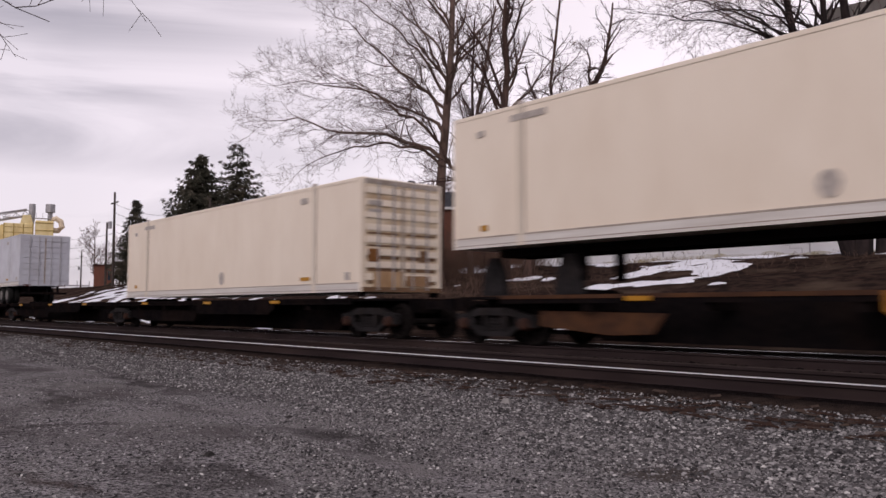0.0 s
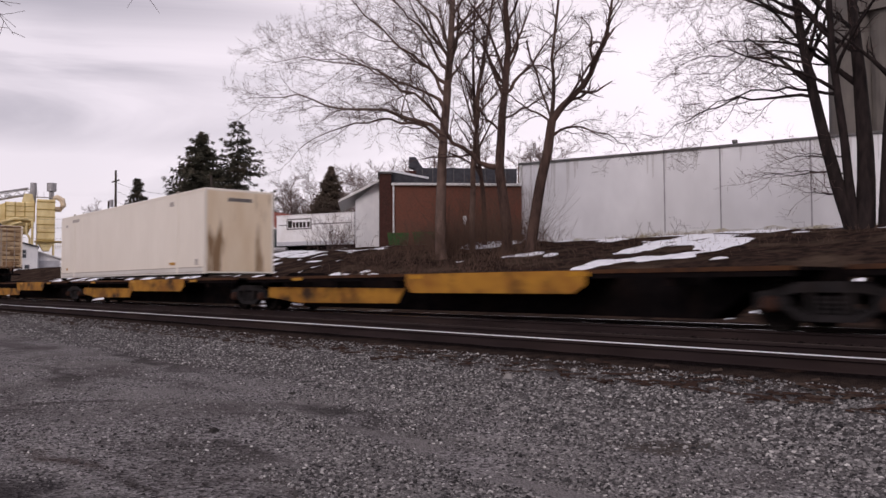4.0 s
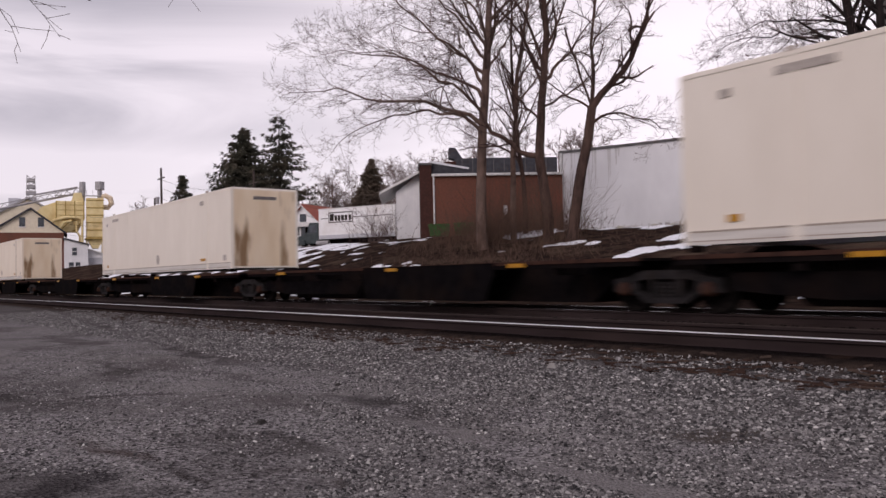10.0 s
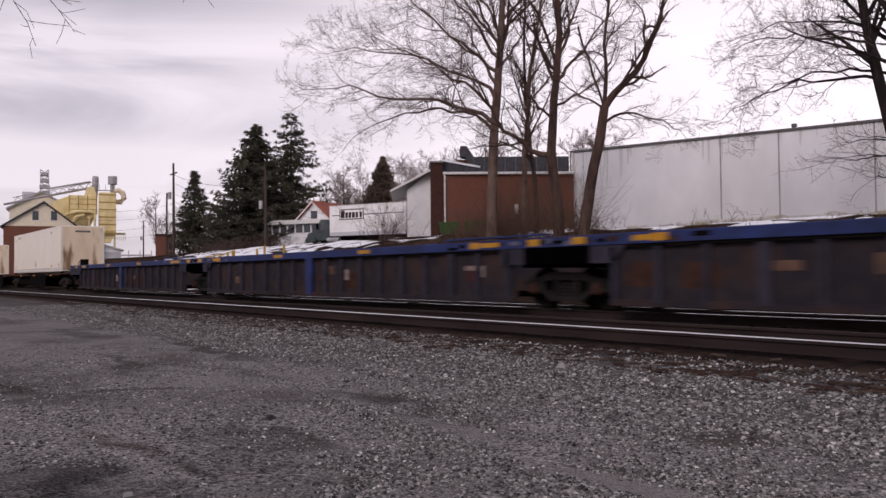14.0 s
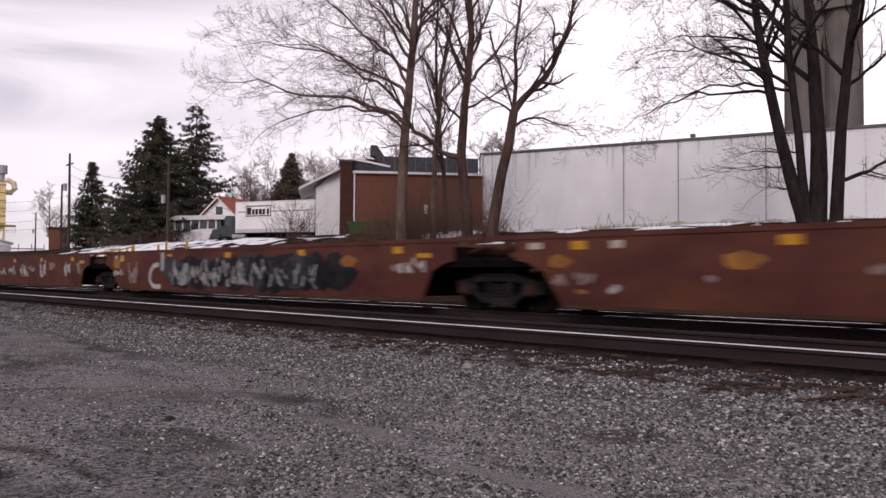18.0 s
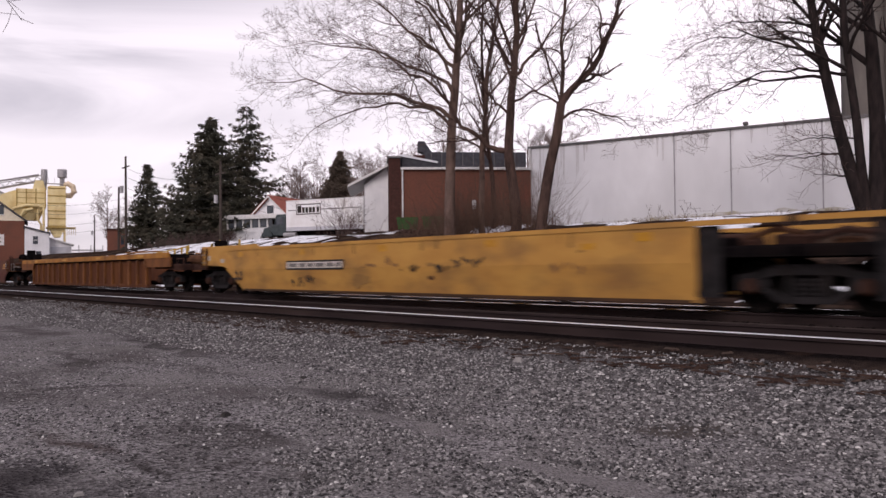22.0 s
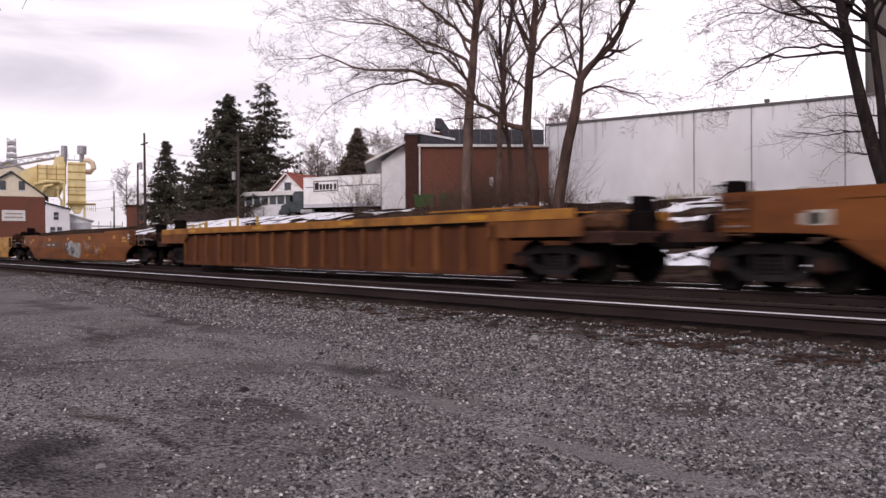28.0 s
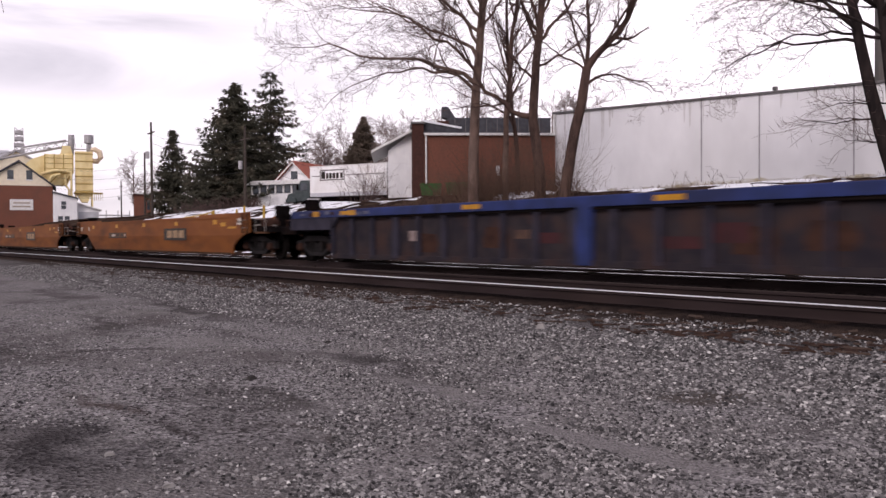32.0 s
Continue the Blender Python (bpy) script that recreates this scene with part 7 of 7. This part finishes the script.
# pale tree with long limbs that reach over the street
t = Tree(11)
az = -49.6
p, _ = t.stem(foot(az, 46), slant(az, -0.025), 19, 0.34, 0.13, 0, 3.0, 0.2, 12, depth=3, kid_from=0.55, kid_angle=38, kid_len=0.34)
left = az - 90
for z, turn, ln, r, climb, droop, kids, shape in ((9.2, 8, 12.4, 0.15, 38, -8, 21, 0.8), (8.8, -12, 9.6, 0.12, 36, -56, 16, 1.0), (9.9, -2, 11.6, 0.11, 44, -10, 17, 0.8), (10.6, 20, 10.5, 0.13, 54, 2, 15, 0.8), (12.2, -18, 9.5, 0.12, 46, 22, 14, 1.0),
                                            (11.4, 40, 9.5, 0.11, 56, 14, 13, 0.9), (13.0, 10, 9.0, 0.11, 62, 26, 13, 1.0), (13.4, -35, 8.0, 0.10, 60, 30, 12, 1.0), (14.5, 30, 8.0, 0.10, 66, 36, 12, 1.0),
                                            (12.0, 150, 6.0, 0.10, 62, 40, 10, 1.0), (13.8, 190, 6.0, 0.09, 66, 44, 10, 1.0)):
    t.arch(t.at(p, z), left + turn, ln, r, climb, droop, 2, kids, shape=shape)
t.finish("pale_tree", "pale-barked bare tree with long arching limbs", "bark_pale", "bare trees on the bank", "twig_warm")

t = Tree(12)
p, _ = t.stem(foot(-47.4, 48), slant(-47.4, -0.02), 17, 0.20, 0.06, 0, 8, 0.8, 18, depth=3, kid_from=0.3, kid_angle=36, kid_len=0.26)
t.finish("slender_tree", "slender bare tree on the bank", "bark_pale", "bare trees on the bank")
t = Tree(22)
p, _ = t.stem(foot(-46.6, 50), slant(-46.6, 0.03), 16, 0.16, 0.05, 0, 5.0, 0.25, 18, depth=3, kid_from=0.25, kid_angle=36, kid_len=0.26)
t.finish("slender_tree", "slender bare tree on the bank", "bark", "bare trees on the bank")

t = Tree(13)
az = -45.0
p, _ = t.stem(foot(az, 45), slant(az, -0.01), 18, 0.33, 0.11, 0, 9.0, 0.9, 13, depth=3, kid_from=0.5, kid_angle=40, kid_len=0.34)
t.arch(t.at(p, 7.2), az - 90 + 8, 8.5, 0.19, 28, 80, 2, 13)
t.arch(t.at(p, 9.2), az - 90 - 30, 5.0, 0.09, 40, 60, 2, 11)
t.arch(t.at(p, 9.8), az + 90 + 20, 5.0, 0.08, 20, 50, 2, 11)
t.arch(t.at(p, 11.0), az + 90 - 15, 7.0, 0.13, 58, 52, 2, 11)
t.arch(t.at(p, 12.0), az - 90 - 20, 7.0, 0.12, 56, 48, 2, 11)
t.finish("dark_tree", "bare tree with a dark forked trunk", "bark", "bare trees on the bank")

t = Tree(14)
az = -43.5
p, _ = t.stem(foot(az, 44), slant(az, 0.17), 7.6, 0.33, 0.24, 0, 8.0, 0.05, 0, depth=0)
top = p[-1]
for side, away, ln, r in ((0.52, 0.1, 9.5, 0.21), (0.02, 0.0, 8.5, 0.12), (-0.40, -0.15, 4.5, 0.07), (0.75, -0.25, 6.0, 0.08)):
    t.stem(top, slant(az, side, 1.0, away), ln, r, 0.05, 1, 15, 0.30, 13, 3, 0.12, 50, 0.30)
t.arch(t.at(p, 8.6), az + 90, 5.2, 0.10, 30, -46, 2, 11)
t.arch(t.at(p, 9.4), az - 90, 4.6, 0.08, 42, 40, 2, 10)
t.finish("leaning_tree", "leaning bare tree that forks above the wall", "bark", "bare trees on the bank")

# dark clump of stems beside the silo
t = Tree(15)
az = -22.2
b = foot(az, 40)
for off, side, away, ln, r, kids in ((-0.42, -0.20, 0.0, 15, 0.33, 10), (0.0, 0.0, 0.1, 16, 0.44, 9), (0.78, 0.085, -0.05, 15, 0.30, 9), (-0.30, -0.12, -0.1, 14, 0.22, 9)):
    p, _ = t.stem(b + slant(az, 1, 0) * off, slant(az, side, 1.0, away), ln, r, 0.11, 0, 3.2, 0.1, kids, depth=3, kid_from=0.42, kid_angle=42, kid_len=0.34)
    if side < -0.1:
        for z, turn, ln2, cl, dr, rr in ((9.0, 5, 7.5, 24, -32, 0.085), (10.2, 20, 8.0, 44, -18, 0.08), (11.5, -10, 8.5, 48, -6, 0.09), (12.6, 15, 8.0, 52, 8, 0.08), (10.8, 40, 6.5, 36, -24, 0.06), (13.5, -20, 7.5, 60, 20, 0.08)):
            t.arch(t.at(p, z), az - 90 + turn, ln2, rr, cl, dr, 2, 11)
    if side < -0.1:
        for z, ln2, cl, dr in ((4.6, 1.6, 12, 8), (5.6, 3.4, 6, -8), (6.2, 2.4, 14, -4)):
            t.arch(t.at(p, z), az - 90, ln2, 0.045, cl, dr, 1, 5)
    if off > 0.5:
        t.arch(t.at(p, 5.0), az + 90, 4.5, 0.12, 20, 50, 2, 9)
        t.arch(t.at(p, 9.0), az + 80, 5.0, 0.10, 40, 60, 2, 10)
t.finish("multi_stem_tree", "dark bare tree with several thick stems", "bark_dark", "bare trees on the bank")

# tree outside the view whose twigs hang in over the lot
t = Tree(16, 0.009)
p, _ = t.stem(Vector((-14.9, -3.2, -0.6)), Vector((0.0, 0.02, 1)), 11, 0.25, 0.08, 0, 2, 0.1, 0, depth=0)
for z, heading, ln, droop in ((6.6, 9, 7.1, -31), (7.0, 13, 7.8, -27), (6.9, 5, 6.2, -35), (8.2, 20, 10.5, -19)):
    t.arch(t.at(p, z), heading, ln, 0.035, 10, droop, 1, 8, reach=0.12, lift=-0.08)
t.finish("roadside_tree", "bare tree whose twigs hang over the lot", "bark")


def far_tree(az, r, height, seed, spread=0.46):
    t = Tree(seed, 0.022)
    t.stem(foot(az, r), Vector((0, 0, 1)), height * 0.86, 0.20, 0.05, 0, 5, 0.1, 15, depth=3, kid_from=0.22, kid_angle=50, kid_len=spread)
    t.finish("distant_tree", "small bare tree behind the buildings", "bark_pale", "distant bare trees", "twig_haze")


for az, r, h, sd in ((-60.3, 118, 10.5, 31), (-58.8, 125, 10, 32), (-59.5, 130, 11, 36), (-55.6, 100, 11, 33), (-41.0, 84, 13.5, 34), (-42.2, 86, 13, 37), (-43.6, 88, 12, 57), (-46.0, 85, 12.5, 58), (-47.0, 80, 12, 35), (-72.3, 140, 10, 38), (-70.9, 150, 10, 39), (-68.7, 135, 9, 40), (-50.0, 82, 12, 41), (-53.0, 90, 11, 42), (-61.0, 122, 13, 43), (-59.9, 119, 14, 44), (-59.0, 121, 13.5, 45), (-58.3, 124, 13, 46), (-56.2, 118, 14, 47), (-55.0, 112, 14, 48), (-62.0, 126, 11, 49), (-54.0, 106, 14, 50)):
    far_tree(az, r, h, sd)


def conifer(az, r, top, width, seed, name, label, dense=1.0, bare=0.10, taper=0.85, mat="needles", clump=1.0):
    """A spruce: a tapered trunk and whorls of drooping boughs, each bough a spray of small needle clumps."""
    rng = random.Random(seed)
    b = foot(az, r)
    h = top - b.z
    ob = thing(name, label, "tree", group="conifers")
    part("trunk", Shape().tube([b, b + Vector((0, 0, h * 0.5)), b + Vector((0, 0, h))], [0.28, 0.17, 0.03], 7), M["bark_dark"], ob)
    s = Shape()
    whorls = int(h * 3.0)
    for w in range(whorls):
        u = bare + (1 - bare) * (w + rng.random()) / whorls
        z = b.z + h * u
        reach = width * min(1.0, 1.3 * (1 - u)) ** taper * rng.uniform(0.82, 1.12) + 0.15
        for k in range(int(7 * dense + 2)):
            a = rng.uniform(0, 2 * math.pi)
            z = b.z + h * u + rng.uniform(-0.7, 0.7)
            ln = reach * rng.uniform(0.55, 1.05)
            d = Vector((math.cos(a), math.sin(a), 0))
            side = Vector((-d.y, d.x, 0))
            droop = rng.uniform(0.0, 0.4)
            steps = max(2, int(ln / 0.40))
            for j in range(1, steps + 1):
                v = j / steps
                q = Vector((b.x, b.y, z)) + d * (ln * v) + Vector((0, 0, -droop * ln * v ** 1.3 + 0.16 * ln * v ** 5))
                spread = 0.55 * (1.2 - v) * (0.5 + ln * 0.25)
                for _ in range(10):
                    c = q + side * rng.uniform(-spread, spread) + Vector((0, 0, rng.uniform(-0.2, 0.1)))
                    e = (d * rng.uniform(0.2, 1) + side * rng.uniform(-0.9, 0.9) + Vector((0, 0, rng.uniform(-0.55, 0.25)))).normalized() * rng.uniform(0.26, 0.55) * clump
                    f = e.cross(Vector((rng.uniform(-1, 1), rng.uniform(-1, 1), rng.uniform(-1, 1)))).normalized() * rng.uniform(0.035, 0.08) * clump
                    s.add([c - e * 0.4, c + f, c + e, c - f], [(0, 1, 2, 3)])
    tagged(part("crown", s, M[mat], ob), "dark green drooping boughs", kind="stuff")


conifer(-66.0, 95, 17.5, 7.0, 51, "broad_spruce", "broad dark green spruce beside the street", 1.9, bare=0.02, taper=0.78)
conifer(-63.6, 99, 19.8, 6.6, 52, "tall_spruce", "tall open dark green spruce", 0.5, bare=0.03, taper=0.75)
conifer(-70.0, 110, 13.9, 3.0, 53, "narrow_spruce", "narrow dark green spruce", 1.2, bare=0.03)
conifer(-57.3, 112, 16.4, 5.4, 54, "cone_spruce", "cone-shaped brown-green spruce behind the shed", 2.2, taper=1.0, mat="needles_brown", clump=1.25)
conifer(-68.0, 104, 8.6, 2.6, 55, "low_spruce", "low dark evergreen below the tall spruces", 1.0)


def brush(name, label, centres, height, stems, seed, mat="brush", rad=0.012):
    """Tangles of thin dead stems."""
    rng = random.Random(seed)
    s = Shape()
    for cx, cy, spread in centres:
        for _ in range(stems):
            x, y = cx + rng.gauss(0, spread), cy + rng.gauss(0, spread)
            z = terrain(x, y) - 0.05
            d = Vector((rng.gauss(0, 0.4), rng.gauss(0, 0.4), 1)).normalized()
            p = Vector((x, y, z))
            ln = height * rng.uniform(0.5, 1.2)
            pts = [p]
            for k in range(3):
                d = (d + Vector((rng.gauss(0, 0.22), rng.gauss(0, 0.22), -0.05))).normalized()
                pts.append(pts[-1] + d * ln / 3)
            s.tube(pts, [rad * 1.4, rad, rad * 0.8, rad * 0.4], 3, False)
            for k in (1, 2):
                for _ in range(2):
                    e = (d + Vector((rng.gauss(0, 0.7), rng.gauss(0, 0.7), rng.gauss(0, 0.3)))).normalized()
                    s.tube([pts[k], pts[k] + e * ln * 0.35], [rad * 0.7, rad * 0.3], 3, False)
    return tagged(new(name, s.mesh(name, M[mat])), label, "brush", kind="stuff")


rb = random.Random(77)
brush("bank_brush", "brown tangle of dead brush on the bank", [(*polar(rb.uniform(-54, -44), rb.uniform(38, 54))[:2], 1.6) for _ in range(30)], 0.8, 34, 78, "brush", 0.008)
brush("warehouse_brush", "thin dead brush below the warehouse wall", [(*polar(rb.uniform(-44, -20), rb.uniform(37, 50))[:2], 1.6) for _ in range(26)], 0.34, 30, 79, "brush", 0.005)
brush("street_brush", "tall bare shrubs beside the box truck", [(*polar(rb.uniform(-57.3, -55.6), rb.uniform(60, 68))[:2], 0.7) for _ in range(5)], 3.3, 18, 80, "twig", 0.011)
brush("hedge_brush", "grey bare shrubs under the spruces", [(*polar(rb.uniform(-70, -64), rb.uniform(84, 90))[:2], 1.0) for _ in range(12)], 1.5, 22, 81, "twig", 0.013)
brush("thicket_brush", "reddish brown thicket around the tree feet", [(*polar(rb.choice((rb.uniform(-51.5, -48.0), rb.uniform(-51.5, -43.0))), rb.uniform(50, 57))[:2], 0.9) for _ in range(24)], 1.7, 28, 82, "brush", 0.008)
brush("vine_brush", "brown vines climbing round the trunks", [(*polar(az, r)[:2], 0.5) for az, r in ((-49.6, 46), (-48.7, 47), (-47.4, 48), (-47.4, 48), (-45.0, 45), (-45.0, 45), (-43.5, 44), (-46.6, 50))], 4.2, 44, 83, "brush", 0.007)
brush("wall_sapling", "small bare sapling against the warehouse wall", [(*polar(-35.6, 53)[:2], 0.5), (*polar(-33.0, 52)[:2], 0.5)], 1.3, 4, 85, "bark", 0.012)
brush("foot_grass", "tall dry tan grass along the warehouse wall", [(*polar(rb.uniform(-35, -24), rb.uniform(50.5, 54))[:2], 1.1) for _ in range(34)], 0.5, 40, 84, "grass_dry", 0.007)


# ---- motion of the train ----
def motions():
    for ob, s in MOVERS:
        walk(ob, [(t, pose(s - SPEED * t, TRACK_TRAIN, 0)) for t in (-1.0, 0.0, 32.0, 33.0)])


motions()
